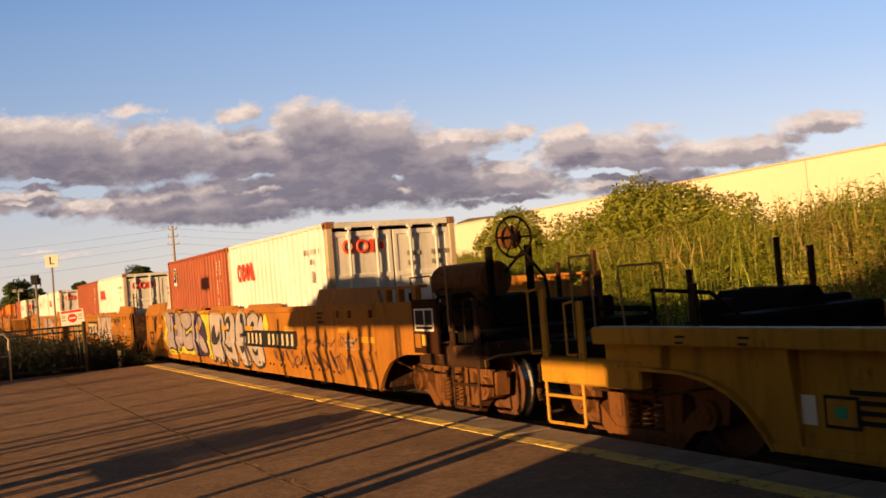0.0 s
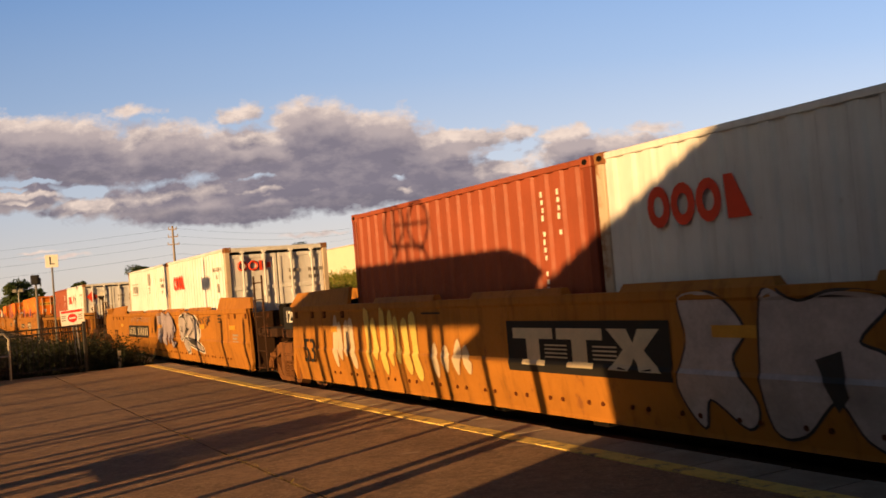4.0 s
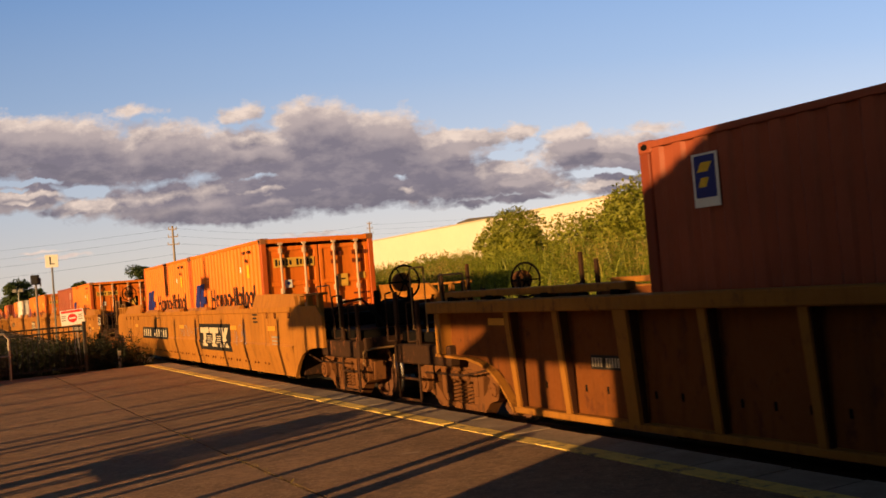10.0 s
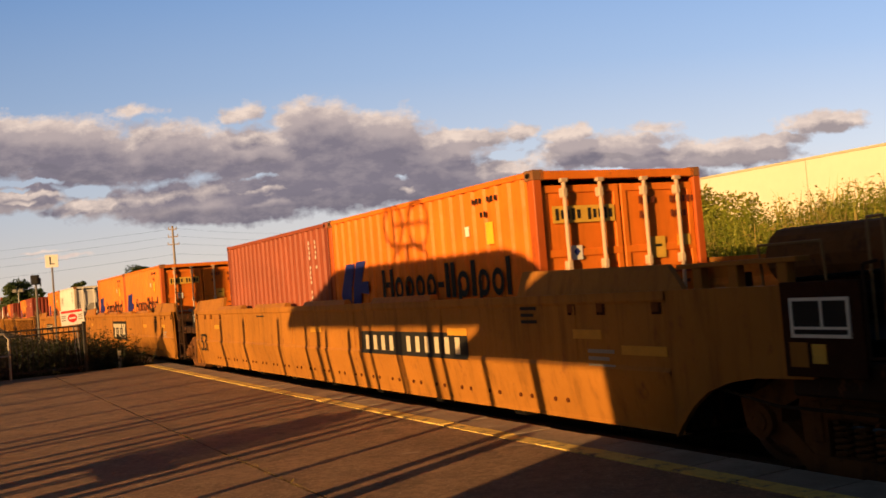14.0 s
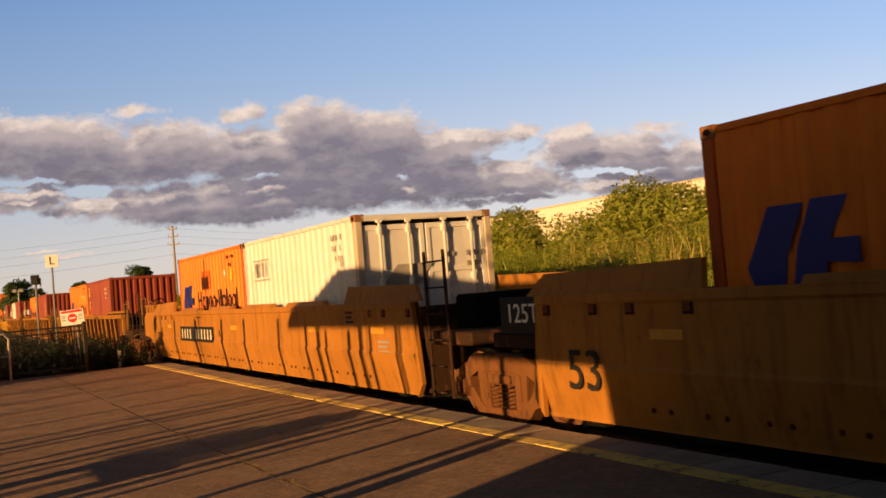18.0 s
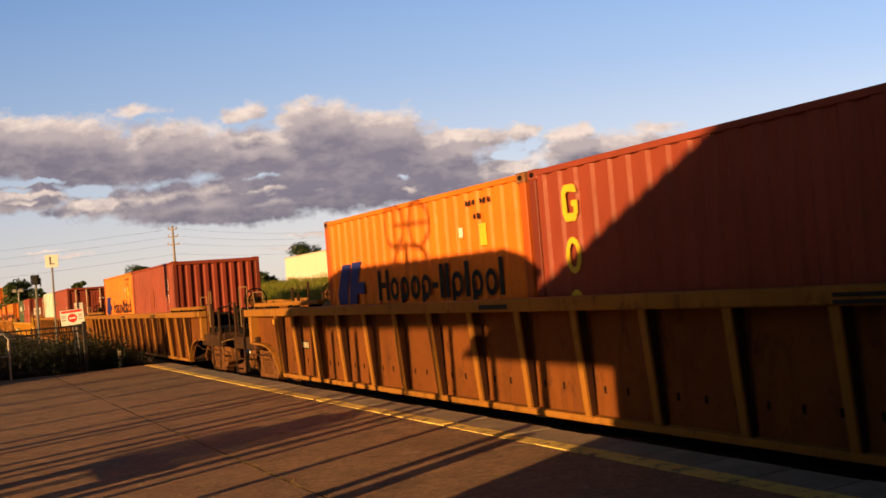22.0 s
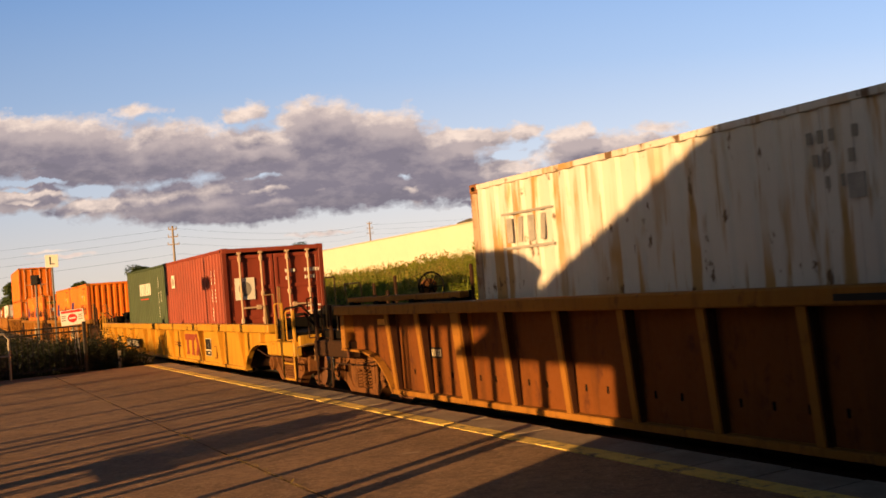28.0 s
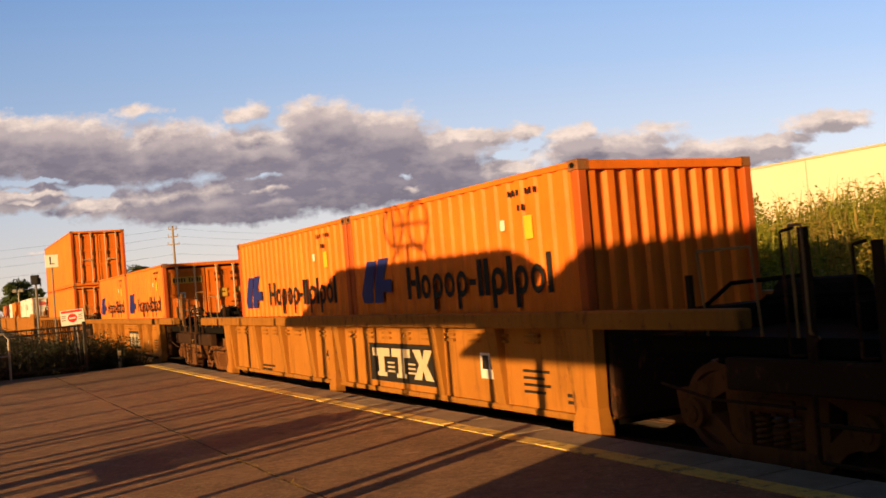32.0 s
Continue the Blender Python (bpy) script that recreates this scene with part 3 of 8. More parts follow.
# ---------------------------------------------------------------- fence, signs and poles up the line
def fence_run(s0, lat0, s1, lat1, height, label, posts=True):
    root = tagged(new("fence"), label, "fence")
    a, b = at(s0, lat0, 0), at(s1, lat1, 0)
    d = (b - a).normalized()
    L = (b - a).length
    root.matrix_basis = Matrix.LocRotScale(a, d.to_track_quat("X", "Z"), None)
    for z in (0.12, height - 0.16, height - 0.03):
        bm = fresh()
        box(bm, 0, L, -0.018, 0.018, z - 0.02, z + 0.02)
        part("rail", bm, BLACK_STEEL, root)
    bm0 = fresh()
    box(bm0, -0.009, 0.009, -0.009, 0.009, 0.06, height)
    picket = bpy.data.meshes.new("picket")
    bm0.to_mesh(picket)
    bm0.free()
    for i in range(1, int(L / 0.125)):
        ob = shared("picket", picket, BLACK_STEEL, root)
        ob.location = (i * 0.125, 0, 0)
    bm0 = fresh()
    box(bm0, -0.04, 0.04, -0.04, 0.04, 0.0, height + 0.05, 0.006)
    box(bm0, -0.048, 0.048, -0.048, 0.048, height + 0.05, height + 0.075, 0.006)
    post = bpy.data.meshes.new("post")
    bm0.to_mesh(post)
    bm0.free()
    n = max(1, round(L / 2.4))
    for i in range(n + 1):
        ob = shared("post", post, BLACK_STEEL, root)
        ob.location = (L * i / n, 0, 0)
    return root


fence_run(-31.25, 3.63, -30.75, 10.5, 1.2, "black steel picket fence closing the platform end")

# white sign with a red no-entry disc on the fence
sign = tagged(new("no_entry_sign"), "white sign with a red no-entry disc on the fence", "sign")
sign.matrix_basis = Matrix.LocRotScale(seen_at(-0.3928, 25.2, 1.40), Euler((0, radians(-4), radians(18))), None)
bm = fresh()
box(bm, -0.29, 0.29, -0.006, 0.006, -0.20, 0.20, 0.003)
part("board", bm, SIGN_WHITE, sign)
bm = fresh()
rod(bm, (0, -0.012, -0.02), (0, -0.006, -0.02), 0.115, 28)
part("disc", bm, SIGN_RED, sign)
bm = fresh()
box(bm, -0.08, 0.08, -0.017, -0.012, -0.04, 0.0)
part("bar", bm, SIGN_WHITE, sign)
bm = fresh()
box(bm, -0.26, 0.26, -0.010, -0.006, 0.125, 0.185)
part("heading_bar", bm, SIGN_RED, sign)
for x in (-0.215, 0.2):
    for z in (-0.06, 0.0, 0.05):
        bm = fresh()
        box(bm, x - 0.055, x + 0.055, -0.009, -0.006, z - 0.014, z + 0.014)
        part("text_bar", bm, MARK_GREY, sign)
for x in (-0.02, 0.06):
    bm = fresh()
    box(bm, x - 0.015, x + 0.015, 0.006, 0.03, -1.4, -0.15)
    part("bracket", bm, GALV, sign)

# L sign on its pole
lsign = tagged(new("letter_sign"), "white square board lettered L on a thin pole", "sign")
lsign.matrix_basis = Matrix.LocRotScale(at(-44.0, 3.0, 0), Euler((0, 0, radians(20))), None)
bm = fresh()
rod(bm, (0.0, 0.02, -0.6), (0.0, 0.02, 3.5), 0.035, 10)
part("pole", bm, POLE_GREY, lsign)
bm = fresh()
box(bm, -0.23, 0.23, -0.03, -0.015, 3.27, 3.75, 0.004)
part("board", bm, SIGN_WHITE, lsign)
ob = shared("letter", lettering("L", 0.42), SIGN_BLACK, lsign)
ob.matrix_basis = pose(0, -0.034, 3.51, 90, 0, 0)

# two-aspect signal
sig = tagged(new("signal"), "black railway signal head on a grey mast", "signal")
sig.matrix_basis = Matrix.LocRotScale(at(-51.0, 3.0, 0), Euler((0, 0, radians(20))), None)
bm = fresh()
rod(bm, (0, 0, -0.6), (0, 0, 3.0), 0.05, 10)
part("mast", bm, POLE_GREY, sig)
bm = fresh()
box(bm, -0.2, 0.16, -0.14, 0.02, 2.85, 3.28, 0.02)
rod(bm, (0.02, -0.30, 3.16), (0.02, -0.14, 3.16), 0.085, 12)
rod(bm, (0.02, -0.30, 2.97), (0.02, -0.14, 2.97), 0.085, 12)
part("head", bm, SIGN_BLACK, sig)
bm = fresh()
box(bm, 0.16, 0.22, -0.06, 0.0, 2.75, 3.15, 0.01)
part("ladder_box", bm, POLE_GREY, sig)

# pale handrail by the fence and the grey bin behind it
hr = tagged(new("handrail"), "pale tubular handrail at the platform end", "handrail")
hr.matrix_basis = along(-30.6, 5.45, 0)
bm = fresh()
bent(bm, [(0, 0, 0), (0, 0, 1.02), (0.05, -0.1, 1.14), (0.2, -0.9, 1.14), (0.2, -1.8, 1.14)], 0.028, 8)
part("tube", bm, plain("pale_rail_paint", (0.62, 0.55, 0.42), 0.45), hr)
bm = fresh()
bent(bm, [(0.0, 0, 0.6), (0.1, -0.5, 0.6), (0.2, -1.8, 0.6)], 0.02, 8)
part("mid_tube", bm, GALV, hr)
grit = tagged(new("grit_bin"), "dark plastic grit bin with a reddish lid", "bin")
grit.matrix_basis = along(-30.2, 6.25, 0.004)
bm = fresh()
prism(bm, [(-0.42, 0.0), (0.42, 0.0), (0.48, 0.62), (-0.48, 0.62)], -0.35, 0.35)
part("body", bm, plain("grey_plastic", (0.22, 0.18, 0.14), 0.6), grit)
bm = fresh()
prism(bm, [(-0.5, 0.62), (0.5, 0.62), (0.42, 0.80), (-0.42, 0.80)], -0.38, 0.38)
part("lid", bm, plain("red_plastic", (0.35, 0.08, 0.05), 0.55), grit)
# short marker post beyond the fence
mk = tagged(new("marker_post"), "short weathered timber marker post in the weeds", "post")
mk.matrix_basis = along(-31.6, 2.75, -0.5)
bm = fresh()
box(bm, -0.04, 0.04, -0.04, 0.04, 0, 0.95, 0.008)
part("stake", bm, WOOD_POLE, mk)


def wire(bm, a, b, sag, r, n=14):
    pts = []
    for i in range(n + 1):
        u = i / n
        p = Vector(a).lerp(Vector(b), u)
        p.z -= sag * 4 * u * (1 - u)
        pts.append(p)
    bent(bm, pts, r, 4)


def pylon(base, top, arm, label):
    root = tagged(new("utility_pole"), label, "utility pole")
    root.location = base
    bm = fresh()
    rod(bm, (0, 0, -0.5), (0, 0, top), 0.24, 10, 0.15)
    part("mast", bm, WOOD_POLE, root)
    for i, z in enumerate((top - 0.5, top - 1.7, top - 2.9)):
        bm = fresh()
        box(bm, -arm * (0.7 + 0.15 * i), arm * (0.7 + 0.15 * i), -0.08, 0.08, z - 0.08, z + 0.08)
        part("crossarm", bm, WOOD_POLE, root)
        for x in (-arm * (0.66 + 0.15 * i), arm * (0.66 + 0.15 * i)):
            bm = fresh()
            rod(bm, (x, 0, z + 0.08), (x, 0, z + 0.4), 0.07, 8)
            part("insulator", bm, MARK_GREY, root)
    return root


pa = seen_at(-0.2815, 150, 0.0)
pb = seen_at(-0.075, 235, 0.0)
pylon(pa, 13.6, 0.9, "tall weathered wooden utility pole with crossarms")
pylon(pb, 17.6, 0.8, "distant wooden utility pole with crossarms")
wires = tagged(new("power_line"), "thin dark overhead wires sagging between poles", "wires")
for i, (z, r) in enumerate(((13.2, 0.012), (12.0, 0.012), (10.8, 0.012), (9.2, 0.014))):
    bm = fresh()
    wire(bm, pa + Vector((0.6, 0, z)), pa + Vector((-95, 20, z + 0.6 - i * 0.5)), 1.2, r)
    wire(bm, pa + Vector((0.6, 0, z)), pb + Vector((0.6, 0, z + 3.6)), 1.4, r)
    wire(bm, pb + Vector((0.6, 0, z + 3.6)), pb + Vector((90, -10, z + 5)), 1.4, r)
    part("wire", bm, SIGN_BLACK, wires)
# small far mast at the left
fm = tagged(new("mast_lamp"), "far grey lamp mast with twin heads", "lamp")
fm.location = seen_at(-0.4475, 90, -0.5)
bm = fresh()
rod(bm, (0, 0, 0), (0, 0, 4.4), 0.06, 8)
part("mast", bm, GALV, fm)
for x in (-0.3, 0.3):
    bm = fresh()
    box(bm, x - 0.22, x + 0.22, -0.15, 0.15, 4.2, 4.55, 0.03)
    part("head", bm, SIGN_BLACK, fm)


# ---------------------------------------------------------------- behind the camera: what throws the long shadows
def back(s_train, z_train, lat, lat_train=1.22):
    """Where, at that distance from the track, something stands whose shadow falls there on the train."""
    x, y, a = on_line(s_train)
    # light per metre towards the track
    n = Vector((-math.sin(a), math.cos(a), 0))
    f = Vector((math.cos(a), math.sin(a), 0))
    per = LIGHT / LIGHT.dot(n)
    d = lat - lat_train
    return s_train - per.dot(f) * d, z_train - per.z * d


# platform shelter with a flat roof
POSTS = ((-12.07, 0.15, 1.40), (-12.36, 0.10, 2.6), (-13.38, 0.07, 2.6), (-14.36, 0.06, 2.6), (-14.70, 0.08, 2.6), (-15.0, 0.07, 1.5), (-15.67, 0.05, 2.5), (-16.55, 0.06, 2.6),
         (-16.92, 0.08, 2.6), (-17.36, 0.08, 2.4), (-18.32, 0.07, 2.4), (-18.68, 0.10, 2.6), (-19.25, 0.08, 2.6), (-20.7, 0.08, 2.6), (-22.9, 0.10, 2.6), (-24.62, 0.11, 2.6),
         (-27.0, 0.15, 2.6), (-29.3, 0.10, 2.6))
sh = tagged(new("platform_shelter"), "flat-roofed open brown steel platform shelter", "shelter")
N_LAT, F_LAT = 9.2, 13.0
s_a, z_top = back(-19.7, 1.88, N_LAT)
s_b, _ = back(-14.1, 1.88, N_LAT)
_, z_bot = back(-17.0, 0.94, F_LAT, 1.47)
sh.matrix_basis = along((s_a + s_b) / 2, 11, 0.004)
inv = sh.matrix_basis.inverted()
bm = fresh()
half = (s_b - s_a) / 2
y_n, y_f = 11 - N_LAT, 11 - F_LAT
loft(bm, [[(-half - 0.25, y_n, z_bot + 0.08), (-half, y_n, z_top), (half - 0.45, y_n, z_top), (half - 0.05, y_n, z_top - 0.10), (half + 0.3, y_n, z_bot + 0.02), (-half - 0.2, y_n, z_bot)],
          [(-half - 0.25, y_f, z_bot + 0.08), (-half, y_f, z_top), (half + 0.6, y_f, z_top), (half + 1.3, y_f, z_top - 0.08), (half + 1.6, y_f, z_bot + 0.05), (-half - 0.2, y_f, z_bot)]], closed=True)
bmesh.ops.holes_fill(bm, edges=bm.edges[:])
bmesh.ops.recalc_face_normals(bm, faces=bm.faces[:])
part("roof", bm, WALL_BROWN, sh)
for s_p in (-14.70, -16.92, -18.68):
    for lat in (N_LAT + 0.3, F_LAT - 0.3):
        # each stands in one line of light with a railing post
        v = inv @ at(back(s_p, 0.0, lat, 4.4)[0], lat, 0)
        bm = fresh()
        box(bm, v.x - 0.035, v.x + 0.035, v.y - 0.035, v.y + 0.035, 0, z_bot)
        part("post", bm, WALL_BROWN, sh)
# gabled canopy of the station building
G0, G1 = 10.8, 11.7
tip_s, tip_z = back(-15.22, 0.787, G0)
top_s, top_z = back(-11.12, 2.645, G0)
wall_s, _ = back(-12.33, 0.4, G0, 1.47)
slope = (top_z - tip_z) / (top_s - tip_s)
gb = tagged(new("station_building"), "gabled brown station building behind the platform", "building")
gb.matrix_basis = along(tip_s, G0, 0.004)
ridge = top_s - tip_s + 0.7
span = 18.0
bm = fresh()
prism(bm, [(0, tip_z), (ridge, tip_z + slope * ridge), (span - ridge, tip_z + slope * ridge), (span, tip_z), (span, tip_z - 0.05), (wall_s - tip_s, tip_z - 0.06), (0, tip_z - 0.05)], 0, G0 - G1)
part("gable", bm, WALL_BROWN, gb)
bm = fresh()
box(bm, wall_s - tip_s, span - 2, G0 - G1 + 0.4, -0.02, 0, tip_z - 0.05)
part("wall", bm, plain("station_brick", (0.28, 0.14, 0.09), 0.85), gb)
# twin-ring emblem on a mast above the shelter
rg = tagged(new("ring_sign"), "open twin-ring emblem of steel tube on a mast", "sign")
ra, za = back(-17.46, 2.40, 9.6)
rb, zb = back(-16.69, 2.36, 9.6)
rg.matrix_basis = along(ra, 9.6, 0.004)
for dx, rz in ((0.0, za), (rb - ra, zb)):
    bm = fresh()
    ring(bm, (dx, 0, rz), (0, 1, 0), 0.30, 0.024, 28)
    part("ring", bm, BLACK_STEEL, rg)
bm = fresh()
rod(bm, (0, 0, za - 0.34), (0, 0, za + 0.36), 0.026, 8)
rod(bm, (0, 0, za), (rb - ra + 0.3, 0, zb), 0.022, 8)
part("crossbar", bm, BLACK_STEEL, rg)
bm = fresh()
rod(bm, (0.36, 0, 0), (0.36, 0, za - 0.30), 0.035, 8)
part("mast", bm, BLACK_STEEL, rg)
bm = fresh()
bent(bm, [(-0.12, 0, za - 0.55), (-0.02, 0, za - 0.42), (0.14, 0, za - 0.33), (0.36, 0, za - 0.30), (0.62, 0, za - 0.33), (0.86, 0, za - 0.40), (0.98, 0, za - 0.50)], 0.026, 6)
part("bracket", bm, BLACK_STEEL, rg)
# lamp post with a sign, and a taller board
for s_t, z_hi, z_lo, w, board, nm, lab in ((-28.2, 2.70, 1.83, 0.75, 0.3, "platform_sign", "dark rectangular sign board on a steel pole"),
                                           (-32.6, 2.75, 1.75, 0.42, 1.0, "notice_board", "tall dark notice board on a steel pole")):
    b_s, b_z = back(s_t, (z_hi + z_lo) / 2 - (0.3 if board < 0.5 else 0.0), 9.4)
    o = tagged(new(nm), lab, "sign")
    o.matrix_basis = along(b_s, 9.4, 0.004)
    bm = fresh()
    rod(bm, (0, 0, 0), (0, 0, b_z + (0.6 if board < 0.5 else 0.3)), 0.04, 8)
    part("pole", bm, BLACK_STEEL, o)
    bm = fresh()
    box(bm, -w / 2, w / 2, -0.03, 0.03, b_z - board / 2, b_z + board / 2, 0.01)
    part("board", bm, BLACK_STEEL, o)
# slim posts along the back of the platform
P_LAT = 7.6
for s_j, w, tall in POSTS:
    b_s, _ = back(s_j, 0.0, P_LAT, 4.4)
    o = tagged(new("railing_post"), "slim dark steel post at the back of the platform", "post", group="railing posts")
    o.matrix_basis = along(b_s, P_LAT, 0.004)
    bm = fresh()
    box(bm, -w * 0.62, w * 0.62, -0.03, 0.03, 0, tall - 0.41, 0.006)
    part("upright", bm, BLACK_STEEL, o)
# a slatted bench whose shade lies across the platform
b_s, _ = back(-15.66, 0.0, 8.18, 4.4)
tm = tagged(new("bench"), "dark steel bench with a tall slatted back", "bench")
tm.matrix_basis = along(b_s, 7.9, 0.004)
bm = fresh()
box(bm, -0.60, 0.60, -0.3, 0.22, 0.42, 0.47, 0.015)
part("seat", bm, BLACK_STEEL, tm)
for xa, xb, tall in ((-0.70, -0.62, 1.05), (-0.58, -0.40, 1.10), (-0.36, -0.12, 1.26), (-0.10, 0.16, 1.32), (0.17, 0.38, 1.32), (0.41, 0.48, 1.28), (0.51, 0.58, 1.2)):
    bm = fresh()
    box(bm, xa, xb, -0.3, -0.26, 0.47, tall - 0.30, 0.006)
    part("slat", bm, BLACK_STEEL, tm)
for x in (-0.52, 0.52):
    bm = fresh()
    box(bm, x - 0.04, x + 0.04, -0.28, 0.2, 0, 0.42, 0.01)
    part("leg", bm, BLACK_STEEL, tm)
# unseen block, added to keep sky light off the platform and low cars
blk = tagged(new("unseen_block"), "long brown brick block added out of view to hold off skylight", "building")
blk.matrix_basis = along(22, 16.5, 0.004)
bm = fresh()
box(bm, -22, 24, -5.2, 4.6, 0, 4.75, 0.05)
part("walls", bm, plain("brown_brick", (0.20, 0.11, 0.075), 0.85), blk)
bm = fresh()
box(bm, -22.3, 24.3, -5.5, 4.9, 4.75, 4.95, 0.05)
part("parapet", bm, CONCRETE, blk)
# its platform canopy on a row of steel posts, added to block overhead sky
bm = fresh()
box(bm, -28.5, 24, 4.6, 11.0, 3.45, 3.6, 0.03)
part("added_canopy", bm, WALL_BROWN, blk)
for x in (-20, -10, 0, 8, 16, 23):
    bm = fresh()
    box(bm, x - 0.08, x + 0.08, 6.3, 6.46, 0, 3.45, 0.01)
    part("added_canopy_post", bm, WALL_BROWN, blk)
# unseen bushes behind the platform, added to shade the fence corner
for k, (s_t, z_t, r) in enumerate(((-32.3, 1.0, 0.9), (-34.5, 0.5, 0.9), (-37.5, 0.62, 1.0), (-41.0, 0.72, 1.1), (-45.5, 0.8, 1.2), (-50.5, 0.85, 1.3))):
    b_s, b_z = back(s_t, z_t, 10.6 + 0.3 * k, 1.47)
    rnd = random.Random(60 + k)
    cl = [(rnd.uniform(-1.0, 1.0), rnd.uniform(-0.5, 0.5), rnd.uniform(0.35, 0.85) * (b_z - 0.5), r * rnd.uniform(0.5, 0.8)) for _ in range(7)]
    plant("bush", "dark green bush out of view, placed for its shade", "bush", at(b_s, 10.6 + 0.3 * k, -0.5), cl, b_z * 0.5, 0.11, TREE, 60 + k, 500)


# ---------------------------------------------------------------- clouds: a far backdrop
def cloud_group():
    g = bpy.data.node_groups.new("cloud_density", "ShaderNodeTree")
    g.interface.new_socket("Vector", in_out="INPUT", socket_type="NodeSocketVector")
    g.interface.new_socket("Density", in_out="OUTPUT", socket_type="NodeSocketFloat")
    g.interface.new_socket("Body", in_out="OUTPUT", socket_type="NodeSocketFloat")
    i, o = g.nodes.new("NodeGroupInput"), g.nodes.new("NodeGroupOutput")
    sep = g.nodes.new("ShaderNodeSeparateXYZ")
    g.links.new(i.outputs[0], sep.inputs[0])
    wx = calc(g, "MULTIPLY", calc(g, "SUBTRACT", noise_node(g, 0.011, 4, 0.55, vec=i.outputs[0], stretch=(1, 1.5, 1)), 0.5), 130.0)
    wz = calc(g, "MULTIPLY", calc(g, "SUBTRACT", noise_node(g, 0.013, 4, 0.55, vec=i.outputs[0], stretch=(1.2, 1, 1)), 0.5), 44.0)
    at_x, at_z = calc(g, "ADD", sep.outputs[0], wx), calc(g, "ADD", sep.outputs[1], wz)
    best = None
    # centre x, z and half width, half height
    for cx, cz, w, h, amp in CLOUDS:
        dx = calc(g, "DIVIDE", calc(g, "SUBTRACT", at_x, cx), w)
        dz = calc(g, "DIVIDE", calc(g, "SUBTRACT", at_z, cz), h)
        r = calc(g, "SQRT", calc(g, "ADD", calc(g, "MULTIPLY", dx, dx), calc(g, "MULTIPLY", dz, dz)), 0)
        v = calc(g, "MULTIPLY", calc(g, "SUBTRACT", 1.0, r), amp)
        best = v if best is None else calc(g, "MAXIMUM", best, v)
    best = calc(g, "MAXIMUM", best, -1.2)
    # gaps of clear sky between the layers
    for cx, cz, w, h in GAPS:
        dx = calc(g, "DIVIDE", calc(g, "SUBTRACT", at_x, cx), w)
        dz = calc(g, "DIVIDE", calc(g, "SUBTRACT", at_z, cz), h)
        r = calc(g, "SQRT", calc(g, "ADD", calc(g, "MULTIPLY", dx, dx), calc(g, "MULTIPLY", dz, dz)), 0)
        best = calc(g, "SUBTRACT", best, calc(g, "MULTIPLY", calc(g, "MAXIMUM", calc(g, "SUBTRACT", 1.0, r), 0.0), 0.75))
    n1 = noise_node(g, 0.0052, 5, 0.5, vec=i.outputs[0], stretch=(1, 1.8, 1))
    n2 = noise_node(g, 0.016, 4, 0.55, vec=i.outputs[0], stretch=(1, 1.5, 1))
    n3 = noise_node(g, 0.05, 5, 0.6, vec=i.outputs[0], stretch=(1, 1.3, 1))
    body = calc(g, "ADD", calc(g, "MULTIPLY", best, 1.45), calc(g, "MULTIPLY", calc(g, "SUBTRACT", n1, 0.5), 1.0))
    puffy = calc(g, "ADD", body, calc(g, "MULTIPLY", calc(g, "SUBTRACT", n2, 0.5), 1.1))
    d = calc(g, "ADD", puffy, calc(g, "MULTIPLY", calc(g, "SUBTRACT", n3, 0.5), 0.45))
    g.links.new(puffy, o.inputs[1])
    g.links.new(d, o.inputs[0])
    return g


FAR_Y = 2600.0


def sky_spot(px, py, w, h):
    """From a place in the evening view to metres on the backdrop."""
    f, pi, ro = 1688.0, radians(PITCH), radians(-ROLL)
    du, dv = (px - 784) / f, (py - 441) / f
    u, v = math.cos(ro) * du + math.sin(ro) * dv, -math.sin(ro) * du + math.cos(ro) * dv
    y = math.cos(pi) + v * math.sin(pi)
    z = math.sin(pi) - v * math.cos(pi)
    k = FAR_Y / f
    return u / y * FAR_Y, EYE + z / y * FAR_Y, w * k, h * k


AIR = ((0.0, (0.90, 0.74, 0.58)), (1.0, (0.17, 0.35, 0.72)), (0.10, (0.84, 0.77, 0.71)), (0.24, (0.65, 0.71, 0.81)), (0.45, (0.40, 0.55, 0.81)), (0.7, (0.23, 0.41, 0.76)))
CLOUDS = [sky_spot(*q[:4]) + (q[4] if len(q) > 4 else 1.0,) for q in (
    (-60, 258, 190, 60), (75, 262, 190, 60), (160, 292, 190, 50), (290, 270, 150, 58), (410, 272, 150, 52), (490, 295, 170, 46), (555, 232, 95, 64), (650, 250, 125, 62), (710, 292, 190, 56),
    (820, 246, 95, 22), (780, 322, 220, 46), (560, 340, 280, 44), (360, 355, 270, 40), (900, 322, 130, 30), (400, 378, 170, 24), (30, 352, 110, 32), (150, 368, 90, 18),
    (1060, 268, 130, 42), (1005, 245, 48, 28), (1140, 285, 110, 30), (1130, 320, 170, 22), (1250, 272, 120, 28), (1310, 275, 110, 26), (1450, 216, 90, 24), (1380, 245, 60, 14, 0.8),
    (920, 350, 70, 10, 0.8), (420, 200, 40, 20, 0.7), (232, 198, 50, 11, 0.42), (915, 234, 36, 17, 0.66), (1150, 226, 54, 15, 0.5),
    (835, 360, 46, 10, 0.75), (95, 455, 60, 4, 0.5), (60, 447, 40, 3, 0.4), (560, 415, 60, 4, 0.4), (500, 438, 60, 4, 0.45), (1080, 405, 70, 5, 0.4), (1165, 322, 80, 6, 0.5))]
